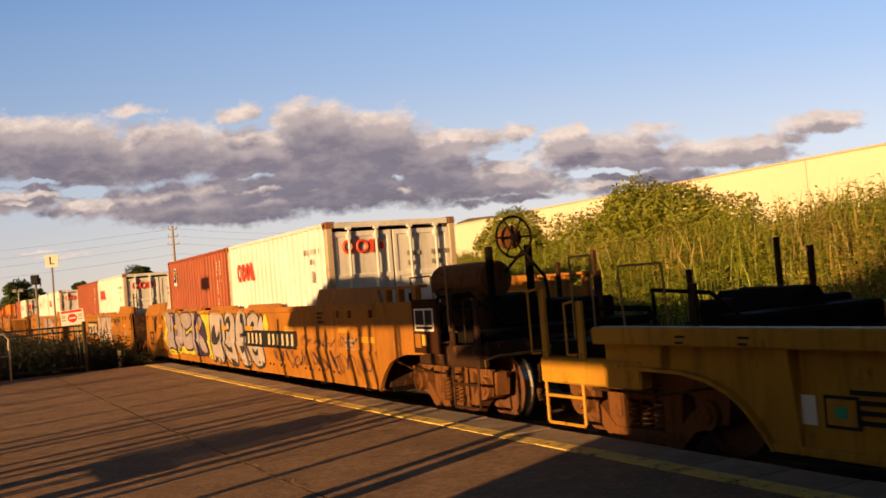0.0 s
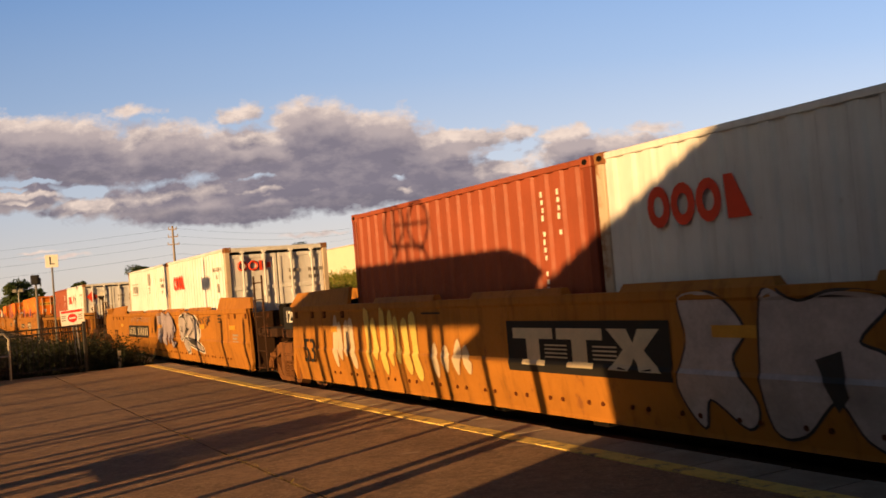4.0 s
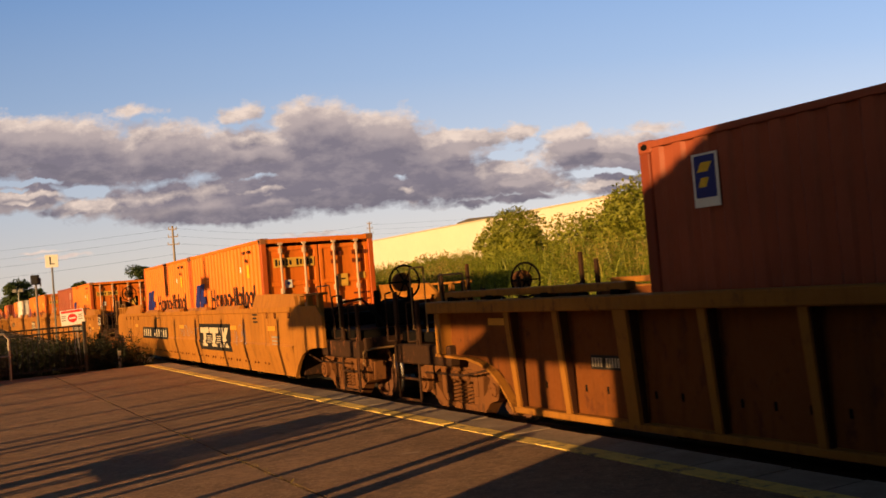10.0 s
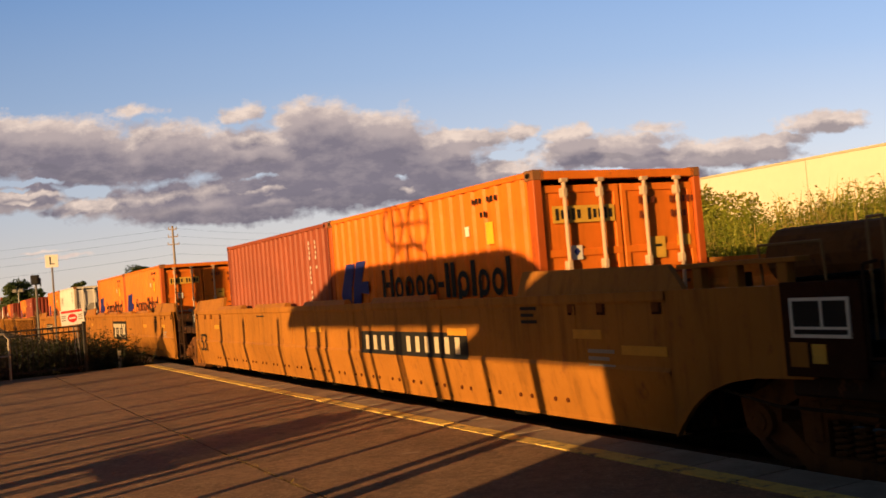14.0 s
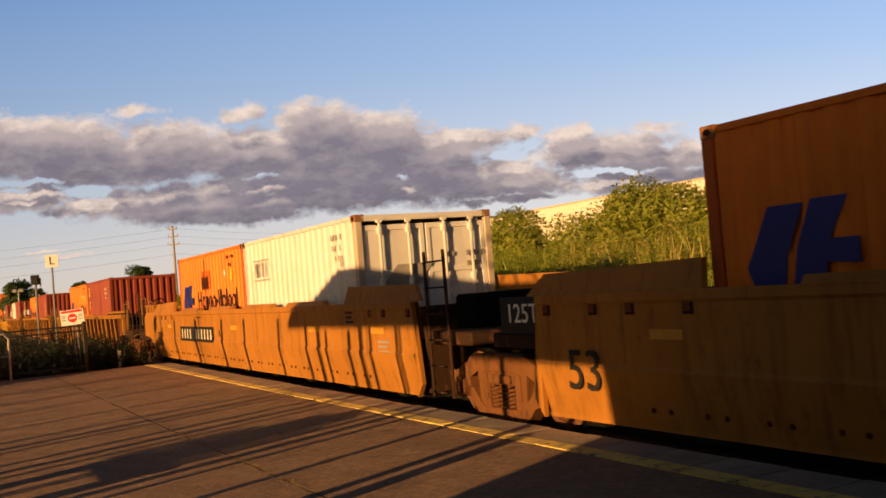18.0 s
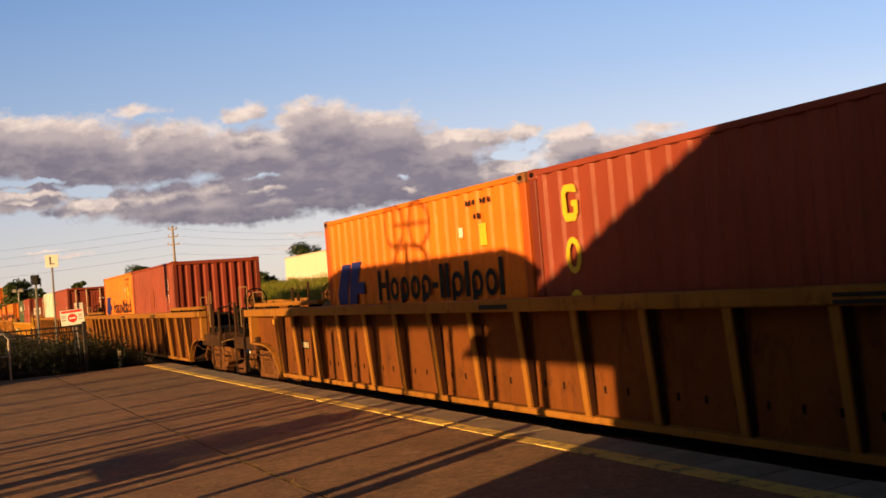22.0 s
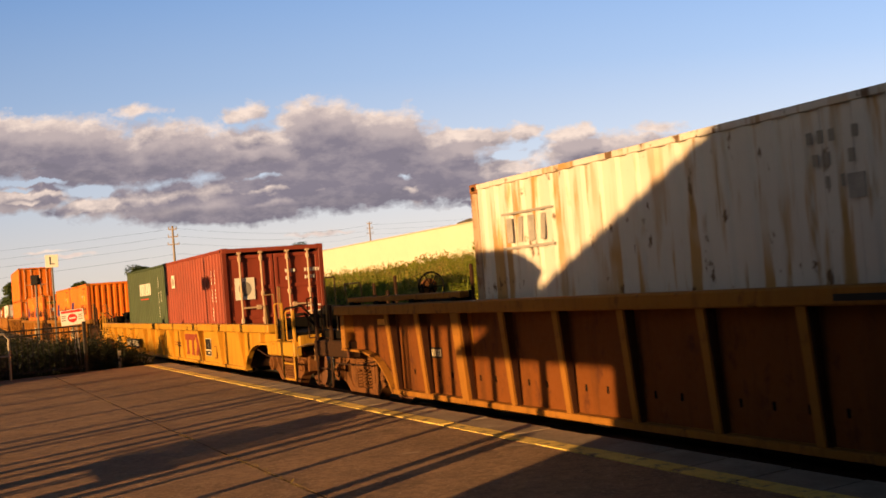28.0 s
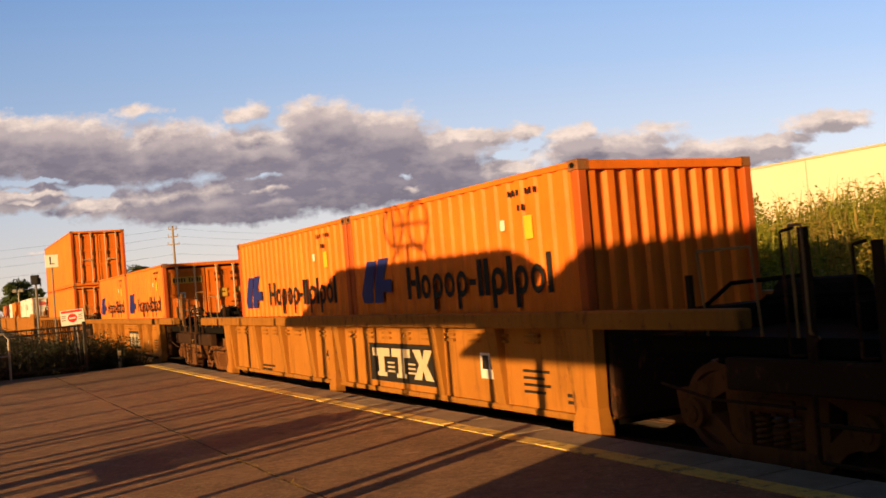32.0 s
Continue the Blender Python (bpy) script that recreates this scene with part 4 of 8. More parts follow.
GAPS = [sky_spot(*q) for q in ((455, 312, 66, 9), (140, 340, 60, 12), (700, 311, 26, 9), (1090, 303, 110, 8), (60, 322, 70, 7), (890, 275, 40, 12), (20, 338, 40, 6))]
m = bpy.data.materials.new("evening_cloud")
m.use_nodes = True
nt = m.node_tree
nt.nodes.clear()
grp = cloud_group()
co = nt.nodes.new("ShaderNodeTexCoord")
mp0 = nt.nodes.new("ShaderNodeMapping")
nt.links.new(co.outputs["Object"], mp0.inputs[0])


def density(dx, dz):
    mp = nt.nodes.new("ShaderNodeMapping")
    mp.inputs["Location"].default_value = (dx, dz, 0)
    nt.links.new(mp0.outputs[0], mp.inputs[0])
    gn = nt.nodes.new("ShaderNodeGroup")
    gn.node_tree = grp
    nt.links.new(mp.outputs[0], gn.inputs[0])
    return gn.outputs


d0 = density(0, 0)[0]
alpha = ramp(nt, d0, -0.10, 0.42)
above = density(-14, 36)[0]
high = density(-26, 75)[1]
under = density(0, -40)[1]
# lit tops and dim bases are put into the clouds' glowing colour
crest = ramp(nt, above, 0.50, -0.20)
thick = ramp(nt, high, -0.1, 0.75)
soft = noise_node(nt, 0.010, 6, 0.62, vec=mp0.outputs[0], stretch=(1, 2.0, 1))
c = mixc(nt, thick, (0.46, 0.38, 0.39), (0.245, 0.215, 0.262))
c = mixc(nt, ramp(nt, under, 0.55, 0.0, 0.0, 0.55), c, (0.20, 0.18, 0.22))
c = mixc(nt, ramp(nt, soft, 0.46, 0.66, 0, 0.6), c, (0.42, 0.355, 0.375))
broad = ramp(nt, high, 0.45, -0.25, 0.0, 0.15)
lit = calc(nt, "MULTIPLY", crest, ramp(nt, soft, 0.34, 0.60, 0.45, 1.0))
c = mixc(nt, calc(nt, "MAXIMUM", lit, broad), c, (0.95, 0.76, 0.65))
em = nt.nodes.new("ShaderNodeEmission")
nt.links.new(c, em.inputs[0])
em.inputs[1].default_value = 0.95
# the clear evening air behind them: blue above, pale and warm at the horizon
sp = nt.nodes.new("ShaderNodeSeparateXYZ")
nt.links.new(mp0.outputs[0], sp.inputs[0])
cr = nt.nodes.new("ShaderNodeValToRGB")
for k, (pos, col) in enumerate(AIR):
    e = cr.color_ramp.elements[k] if k < 2 else cr.color_ramp.elements.new(pos)
    e.position, e.color = pos, (*col, 1)
nt.links.new(ramp(nt, sp.outputs[1], -20, 1300), cr.inputs[0])
air = nt.nodes.new("ShaderNodeEmission")
nt.links.new(cr.outputs[0], air.inputs[0])
nt.links.new(ramp(nt, sp.outputs[0], -1250, 1250, 0.80, 1.14), air.inputs[1])
tp = nt.nodes.new("ShaderNodeBsdfTransparent")
veil = nt.nodes.new("ShaderNodeMixShader")
side = calc(nt, "ABSOLUTE", calc(nt, "DIVIDE", sp.outputs[0], 2200.0), 0)
nt.links.new(calc(nt, "MULTIPLY", ramp(nt, side, 0.72, 0.98, 0.97, 0.0), ramp(nt, sp.outputs[1], 1080, 1290, 1.0, 0.0)), veil.inputs[0])
nt.links.new(tp.outputs[0], veil.inputs[1])
nt.links.new(air.outputs[0], veil.inputs[2])
mx = nt.nodes.new("ShaderNodeMixShader")
nt.links.new(alpha, mx.inputs[0])
nt.links.new(veil.outputs[0], mx.inputs[1])
nt.links.new(em.outputs[0], mx.inputs[2])
out = nt.nodes.new("ShaderNodeOutputMaterial")
nt.links.new(mx.outputs[0], out.inputs[0])
bm = fresh()
vs = [bm.verts.new((x, z, 0)) for x, z in ((-2200, -20), (2200, -20), (2200, 1300), (-2200, 1300))]
bm.faces.new(vs)
clouds = tagged(link("backdrop", bm, m), "grey-violet evening clouds with warm light coloured into their tops", "clouds", kind="structure")
clouds.matrix_basis = pose(0, FAR_Y, 0, 90, 0, 0)


# ---------------------------------------------------------------- containers
CL, CW, CH = 6.058, 2.438, 2.591
MESHES = {}


def cached(key, build):
    if key not in MESHES:
        bm = fresh()
        build(bm)
        bm.normal_update()
        me = bpy.data.meshes.new(key)
        bm.to_mesh(me)
        bm.free()
        MESHES[key] = me
    return MESHES[key]


def corrugated(bm, length, height, depth, pitch, axis):
    """A wall of trapezoid waves from 0 to length and 0 to height, outer faces at 0, inner at depth."""
    n = max(1, round(length / pitch))
    w = length / n
    prof = []
    for i in range(n):
        for u, d in ((0.0, depth), (0.12, 0.0), (0.50, 0.0), (0.62, depth)):
            prof.append(((i + u) * w, d))
    prof.append((length, depth))
    rows = []
    for z in (0, height):
        rows.append([(a, d, z) if axis == "x" else (-d, a, z) for a, d in prof])
    loft(bm, rows)


def frame_mesh(length, height):
    def build(bm):
        hx, hy = length / 2, CW / 2
        for sy in (-1, 1):
            box(bm, -hx + 0.1, hx - 0.1, sy * hy - 0.06 * (sy > 0), sy * hy + 0.06 * (sy < 0), height - 0.075, height - 0.012, 0.006)
            box(bm, -hx + 0.1, hx - 0.1, sy * hy - 0.05 * (sy > 0), sy * hy + 0.05 * (sy < 0), 0.02, 0.17, 0.006)
        for sx in (-1, 1):
            box(bm, sx * hx - 0.09 * (sx > 0), sx * hx + 0.09 * (sx < 0), -hy + 0.1, hy - 0.1, height - 0.11, height - 0.015, 0.006)
            box(bm, sx * hx - 0.09 * (sx > 0), sx * hx + 0.09 * (sx < 0), -hy + 0.1, hy - 0.1, 0.01, 0.15, 0.006)
    return build


def post_mesh(height):
    return lambda bm: box(bm, -0.065, 0.065, -0.055, 0.055, 0.11, height - 0.11, 0.008)


def casting_mesh(bm):
    """A solid corner casting; its hole is a dark oval laid on the near face."""
    box(bm, -0.089, 0.089, -0.083, 0.083, 0, 0.118, 0.012)


def eye_mesh(bm):
    for y in (-0.0845,):
        prism(bm, [(0.045 * math.cos(k * 0.785), 0.059 + 0.03 * math.sin(k * 0.785)) for k in range(8)], y - 0.001, y + 0.001)


def roof_mesh(length, height):
    def build(bm):
        n = int(length / 0.21)
        rows = []
        for i in range(n * 2):
            x = -length / 2 + 0.09 + (length - 0.18) * i / (n * 2 - 1)
            z = height - 0.03 + (0.018 if i % 2 else 0.0)
            rows.append([(x, -CW / 2 + 0.05, z - 0.01), (x, -CW / 2 + 0.2, z), (x, CW / 2 - 0.2, z), (x, CW / 2 - 0.05, z - 0.01)])
        loft(bm, rows)
        box(bm, -length / 2 + 0.1, length / 2 - 0.1, -CW / 2 + 0.08, CW / 2 - 0.08, 0.12, 0.16)
    return build


def door_build(bm):
    # leaf hinged at y = 0, reaching to y = 1.1, outer face towards +x at x = 0
    box(bm, -0.045, -0.012, 0.02, 1.10, 0.0, 2.25, 0.004)


def door_rail_build(bm):
    box(bm, -0.03, 0.008, 0.02, 1.10, -0.042, 0.042, 0.006)


def door_stile_build(bm):
    box(bm, -0.03, 0.006, -0.038, 0.038, 0.0, 2.25, 0.006)


def bar_build(bm):
    rod(bm, (0.06, 0, -0.04), (0.06, 0, 2.30), 0.024, 8)
    for z in (0.05, 0.75, 1.35, 2.16):
        box(bm, 0.0, 0.082, -0.034, 0.034, z - 0.055, z + 0.055, 0.010)
    box(bm, 0.03, 0.085, -0.048, 0.048, -0.06, -0.015, 0.006)
    box(bm, 0.03, 0.085, -0.048, 0.048, 2.275, 2.32, 0.006)


def handle_build(bm):
    box(bm, 0.07, 0.10, -0.02, 0.42, 1.02, 1.06, 0.006)
    box(bm, 0.03, 0.09, 0.30, 0.40, 0.99, 1.09, 0.006)


def container(mat, label, front, length=CL, height=CH):
    """Front end, towards +x: 'door' or 'wave'. Origin at the middle of its floor."""
    key = "%d_%d" % (length * 100, height * 100)
    c = tagged(new("shipping_container"), label, "container", group="containers on the train")
    shared("frame", cached("frame" + key, frame_mesh(length, height)), mat, c)
    rusty = RUSTY_CORNER if mat in (C_ORANGE, C_WHITE, C_RUSTY, C_STREAKED) else mat
    for sx in (-1, 1):
        for sy in (-1, 1):
            ob = shared("corner_post", cached("corner_post" + key, post_mesh(height)), POST_PAINT.get(mat.name, mat), c)
            ob.location = (sx * (length / 2 - 0.07), sy * (CW / 2 - 0.06), 0)
            for z in (0.0, height - 0.118):
                ob = shared("corner_casting", cached("casting", casting_mesh), rusty, c)
                ob.location = (sx * (length / 2 - 0.089), sy * (CW / 2 - 0.081), z)
                if sy < 0:
                    # flat near-black oval: the hole's shade is put into its colour
                    shared("lifting_eye", cached("lifting_eye", eye_mesh), GRIME_SHADE, ob)
    side = cached("side" + key, lambda bm: corrugated(bm, length - 0.26, height - 0.22, 0.030, 0.278, "x"))
    ob = shared("side_wall", side, mat, c)
    ob.location = (-length / 2 + 0.13, -CW / 2 + 0.012, 0.155)
    ob = shared("side_wall", side, mat, c)
    ob.matrix_basis = pose(length / 2 - 0.13, CW / 2 - 0.012, 0.155, 0, 0, 180)
    shared("roof", cached("roof" + key, roof_mesh(length, height)), mat, c)
    end = cached("end" + key, lambda bm: corrugated(bm, CW - 0.24, height - 0.22, 0.046, 0.25, "y"))
    ob = shared("end_wall", end, mat, c)
    ob.matrix_basis = pose(-length / 2 + 0.03, CW / 2 - 0.12, 0.13, 0, 0, 180)
    if front == "wave":
        ob = shared("end_wall", end, mat, c)
        ob.matrix_basis = pose(length / 2 - 0.03, -CW / 2 + 0.12, 0.13)
    else:
        for flip in (0, 1):
            d = shared("door", cached("door", door_build), mat, c)
            d.matrix_basis = pose(length / 2 - 0.05, -CW / 2 + 0.10, 0.17) if not flip else Matrix.Translation((length / 2 - 0.05, CW / 2 - 0.10, 0.17)) @ Matrix.Diagonal((1, -1, 1, 1))
            for z in (0.045, 0.82, 1.49, 2.205):
                shared("door_rail", cached("door_rail", door_rail_build), mat, d).location.z = z
            for y in (0.06, 1.065):
                shared("door_stile", cached("door_stile", door_stile_build), mat, d).location.y = y
            for y in (0.30, 0.80):
                b = shared("locking_bar", cached("bar", bar_build), HAND_BAR.get(mat.name, mat), d)
                b.location = (0, y, 0)
            h = shared("handle", cached("handle", handle_build), HAND_BAR.get(mat.name, mat), d)
            h.location = (0, 0.34, 0)
    return c


POST_PAINT = {"white_container_paint": painted("rust_streaked_white_post", (0.50, 0.42, 0.33), wear=0.62, dirt=0.6, rust=(0.24, 0.10, 0.03)),
              "rust_stained_white_container_paint": painted("rusty_white_post", (0.42, 0.33, 0.24), wear=0.66, dirt=0.6, rust=(0.22, 0.09, 0.03)),
              "lightly_streaked_white_container_paint": painted("worn_white_post", (0.50, 0.42, 0.33), wear=0.55, dirt=0.6, rust=(0.24, 0.10, 0.03)),
              "orange_container_paint": painted("scraped_orange_post", (0.46, 0.095, 0.016), wear=0.42, dirt=0.6, rust=(0.10, 0.03, 0.012)),
              "red_oxide_container_paint": painted("scraped_red_post", (0.20, 0.045, 0.022), wear=0.35, dirt=0.6),
              "maroon_container_paint": painted("scraped_maroon_post", (0.17, 0.034, 0.02), wear=0.35, dirt=0.6)}
PALE_BAR = plain("worn_bar_steel", (0.56, 0.40, 0.27), 0.5)
HAND_BAR = {"maroon_container_paint": PALE_BAR, "orange_container_paint": PALE_BAR}
FADED_YELLOW = plain("faded_yellow_plate", (0.70, 0.42, 0.06), 0.6)
DARK_RED_MARK = plain("dark_red_stencil", (0.16, 0.035, 0.012), 0.6)
DULL_ORANGE = painted("dull_orange_repaint", (0.56, 0.125, 0.014), wear=0.2, dirt=0.4)
FADED = plain("faded_grey_stencil", (0.36, 0.35, 0.34), 0.7, spread=0.3)
RUSTY_CORNER = painted("rusty_corner_steel", (0.26, 0.12, 0.05), wear=0.5, dirt=0.5, rough=0.75)


def mark(c, name, x, z, w, h, mat, face="side", label="", poly=None, y0=None, lift=0.004, depth=None):
    """A thin painted shape on a thing's near side (x along it) or on its front end (x = along y)."""
    bm = fresh()
    off = (-CW / 2 if y0 is None else y0) - lift
    pts = poly or [(-0.5, -0.5), (0.5, -0.5), (0.5, 0.5), (-0.5, 0.5)]
    if face == "side":
        prism(bm, [(x + a * w, z + b * h) for a, b in pts], off, off + (depth or 0.005))
    else:
        off = CL / 2 - 0.035 + lift if y0 is None else y0
        prism(bm, [(x + a * w, z + b * h) for a, b in pts], off - 0.005, off, "x")
    return part(name, bm, mat, c, label)


DIAMOND = [(-0.5, 0), (0, -0.5), (0.5, 0), (0, 0.5)]
BLOB = [(math.cos(i * 0.5236) * 0.5, math.sin(i * 0.5236) * 0.5) for i in range(12)]
SLANT = [(-0.5, -0.5), (0.2, -0.5), (0.5, 0.5), (-0.2, 0.5)]


def word(c, x0, z, widths, gap, h, mat, low=0.0, rise=(), drop=()):
    """A word too much of a brand to be lettered: upright bars of its letters' size and colour."""
    x = x0
    for i, w in enumerate(widths):
        top = h if i in rise else h * 0.68
        bot = -h * 0.28 if i in drop else 0.0
        mark(c, "letter_bar", x + w / 2, z + (top + bot) / 2, w, top - bot, mat)
        x += w + gap


def red_word(c, x, z=1.97):
    for i, w in enumerate((0.24, 0.26, 0.22, 0.20)):
        bm = fresh()
        cx = x + 0.15 + i * 0.31
        r = [(math.cos(k * 0.449), math.sin(k * 0.449)) for k in range(14)]
        if i < 3:
            outer = [bm.verts.new((cx + a * 0.15, -CW / 2 - 0.004, z + b * 0.19)) for a, b in r]
            inner = [bm.verts.new((cx + a * 0.065, -CW / 2 - 0.004, z + b * 0.095)) for a, b in r]
            for k in range(14):
                bm.faces.new((outer[k], outer[(k + 1) % 14], inner[(k + 1) % 14], inner[k]))
        else:
            prism(bm, [(cx - 0.10, z - 0.18), (cx + 0.16, z - 0.18), (cx + 0.10, z - 0.06), (cx - 0.02, z + 0.19), (cx - 0.12, z + 0.19)], -CW / 2 - 0.006, -CW / 2 - 0.002)
        part("emblem", bm, MARK_RED, c)


def blue_mark(c, dx=0.0, dz=0.0):
    for pts in (((-2.62, 1.36), (-2.56, 1.22), (-2.24, 1.22), (-2.20, 1.45), (-2.02, 1.84), (-2.36, 1.84)),
                ((-2.16, 1.22), (-1.86, 1.22), (-1.84, 1.38), (-1.55, 1.36), (-1.55, 1.55), (-1.80, 1.55), (-1.62, 1.86), (-1.95, 1.86), (-2.11, 1.50))):
        mark(c, "emblem", dx, dz, 1, 1, MARK_BLUE, poly=pts)


def dark_word(c, dx=0.0, z=1.25):
    """A long brand word as plain shapes: uprights and rings of its letters' size."""
    x = -1.04 + dx
    for kind, w in (("bar", 0.09), ("gap", 0.07), ("bar", 0.09), ("ring", 0.27), ("low", 0.27), ("ring", 0.27), ("low", 0.27), ("dash", 0.15), ("bar", 0.10), ("bar", 0.10), ("low", 0.30), ("bar", 0.10), ("low", 0.27), ("ring", 0.27), ("bar", 0.09)):
        if kind == "bar":
            mark(c, "word_shape", x + w / 2, z + 0.22, w, 0.44, MARK_BLACK)
        elif kind == "gap":
            mark(c, "word_shape", x + w / 2, z + 0.22, w + 0.06, 0.08, MARK_BLACK)
        elif kind == "dash":
            mark(c, "word_shape", x + w / 2, z + 0.17, w, 0.07, MARK_BLACK)
        else:
            bm = fresh()
            r = [(math.cos(k * 0.5236), math.sin(k * 0.5236)) for k in range(12)]
            o = [bm.verts.new((x + w / 2 + a * w / 2, -CW / 2 - 0.004, z + 0.16 + b * 0.165)) for a, b in r]
            n = [bm.verts.new((x + w / 2 + a * w * 0.26, -CW / 2 - 0.004, z + 0.16 + b * 0.09)) for a, b in r]
            for k in range(12):
                bm.faces.new((o[k], o[(k + 1) % 12], n[(k + 1) % 12], n[k]))
            part("word_shape", bm, MARK_BLACK, c)
            if kind == "low":
                mark(c, "word_shape", x + 0.05 if w else x, z + 0.02, 0.08, 0.34, MARK_BLACK)
        x += w + 0.055


def id_bars(c, x, z, mat, rows=((0.5, 0.10), (0.42, 0.10), (0.2, 0.10))):
    for i, (w, h) in enumerate(rows):
        n = max(3, int(w / 0.085))
        for j in range(n):
            if (i + j) % 4 != 3:
                mark(c, "number_bar", x - w / 2 + (j + 0.5) * w / n, z - i * 0.17, w / n * 0.5, h * (0.9 + 0.1 * (j % 2)), mat)


def upright_bars(c, x, z0, z1, mat):
    z = z1
    k = 0
    while z > z0:
        if k % 5 != 4:
            mark(c, "number_bar", x + 0.006 * (k % 3 - 1), z, 0.034 + 0.008 * (k % 2), 0.05 + 0.012 * (k % 3 == 0), mat)
        z -= 0.085
        k += 1


def door_bars(c, mat, z=2.0):
    """Rows of small marks on the second door leaf, as plain bars."""
    for i, (y, n) in enumerate(((0.45, 4), (0.92, 6))):
        for j in range(2):
            for k in range(n - 2 * j):
                mark(c, "number_bar", y - 0.17 + k * 0.066, z - j * 0.17, 0.042, 0.085 - 0.012 * (k % 2), mat, "end")
    for j in range(4):
        mark(c, "data_bar", 0.84, z - 0.85 - j * 0.13, 0.26 - 0.05 * (j % 2), 0.038, mat, "end")
        mark(c, "data_bar", 1.04, z - 0.85 - j * 0.13, 0.08, 0.038, mat, "end")


def c_white(front_mat=None, placards=False, plainer=False):
    c = container(C_WHITE, "off-white corrugated steel container with red emblem shapes", "door")
    red_word(c, -2.3)
    id_bars(c, 2.28, 2.14, MARK_GREY, ((0.8, 0.1), (0.25, 0.1)))
    mark(c, "check_box", 2.3, 1.71, 0.12, 0.2, MARK_GREY)
    if not placards:
        for k, y in enumerate((-0.82, -0.57)):
            bm = fresh()
            ring(bm, (CL / 2 - 0.032, y, 2.16), (1, 0, 0), 0.095, 0.026, 16, 4)
            part("emblem", bm, MARK_RED, c)
        for y, w in ((-0.40, 0.07), (-0.30, 0.06), (-0.21, 0.08)):
            mark(c, "emblem", y, 2.16, w, 0.22 if w < 0.08 else 0.12, MARK_RED, "end")
    door_bars(c, MARK_GREY)
    if placards:
        mark(c, "placard", -0.84, 2.02, 0.48, 0.48, MARK_RED, "end", poly=DIAMOND, label="red hazard diamond")
        mark(c, "placard", -0.45, 2.02, 0.44, 0.46, MARK_WHITE, "end", poly=DIAMOND, label="black and white hazard diamond")
        mark(c, "placard_half", -0.45, 1.92, 0.42, 0.22, MARK_BLACK, "end", poly=[(-0.5, 0.5), (0, -0.5), (0.5, 0.5)], y0=CL / 2 - 0.028)
        mark(c, "placard", -0.84, 1.48, 0.34, 0.30, MARK_WHITE, "end")
        mark(c, "roundel", -0.84, 1.48, 0.16, 0.16, MARK_BLACK, "end", poly=BLOB, y0=CL / 2 - 0.028)
        mark(c, "placard", -0.48, 1.48, 0.30, 0.28, MARK_WHITE, "end")
        mark(c, "placard", -0.38, 2.01, 0.30, 0.42, MARK_RED, poly=DIAMOND, label="red hazard diamond")
        mark(c, "placard", -0.04, 1.87, 0.32, 0.42, MARK_WHITE, poly=DIAMOND, label="white hazard diamond")
        mark(c, "placard", 0.29, 2.06, 0.38, 0.40, MARK_WHITE, poly=DIAMOND, label="black and white hazard diamond")
        mark(c, "placard_half", 0.29, 1.985, 0.25, 0.17, MARK_BLACK, poly=[(-0.5, 0.5), (0, -0.5), (0.5, 0.5)], lift=0.012)
    return c


def c_white_plain(front="door"):
    c = container(C_WHITE, "faded white corrugated container with grey stencilled panels", front)
    for i in range(5):
        mark(c, "faded_emblem", -2.22 + i * 0.15, 1.97, 0.13, 0.22, FADED, poly=SLANT)
    for z in (1.80, 2.14):
        mark(c, "emblem_line", -1.92, z, 0.95, 0.022, FADED)
    id_bars(c, 2.28, 2.14, MARK_GREY)
    mark(c, "check_box", 0.4, 2.22, 0.34, 0.36, FADED)
    for i in range(3):
        mark(c, "data_bar", 0.4, 1.96 - i * 0.07, 0.28 - 0.06 * (i % 2), 0.03, FADED)
    return c


def c_rusty(front="door", heavy=True):
    c = container(C_RUSTY if heavy else C_STREAKED, "rust-streaked white corrugated container" if heavy else "white corrugated container with faint rust streaks", front)
    for i in range(4):
        mark(c, "faded_emblem", -2.2 + i * 0.22, 1.97, 0.12, 0.28, FADED, poly=SLANT if i % 2 else None)
    mark(c, "emblem_line", -1.85, 1.77, 1.0, 0.03, FADED)
    mark(c, "emblem_line", -1.85, 2.16, 1.0, 0.025, FADED)
    id_bars(c, 2.2, 2.30, MARK_GREY)
    mark(c, "check_box", 2.38, 1.91, 0.14, 0.18, FADED)
    if front == "door":
        mark(c, "faded_emblem", -0.35, 1.62, 0.9, 0.32, MARK_GREY, "end", poly=SLANT)
        door_bars(c, MARK_GREY, 1.9)
    return c


def c_red(front="door", badge=True, tall=False):
    c = container(C_RED, "red-brown corrugated steel container with white stencils", front)
    if badge:
        mark(c, "badge", -2.2, 2.14, 0.30, 0.46, MARK_WHITE)
        mark(c, "badge_field", -2.2, 2.17, 0.24, 0.36, MARK_BLUE, lift=0.008)
        mark(c, "badge_stroke", -2.2, 2.25, 0.18, 0.08, MARK_YELLOW, poly=SLANT, lift=0.012)
        mark(c, "badge_stroke", -2.22, 2.12, 0.13, 0.08, MARK_YELLOW, poly=SLANT, lift=0.012)
    upright_bars(c, 2.14, 1.2, 2.3, MARK_WHITE)
    upright_bars(c, 2.44, 1.8, 2.3, MARK_WHITE)
    if front == "door":
        door_bars(c, MARK_WHITE)
    return c


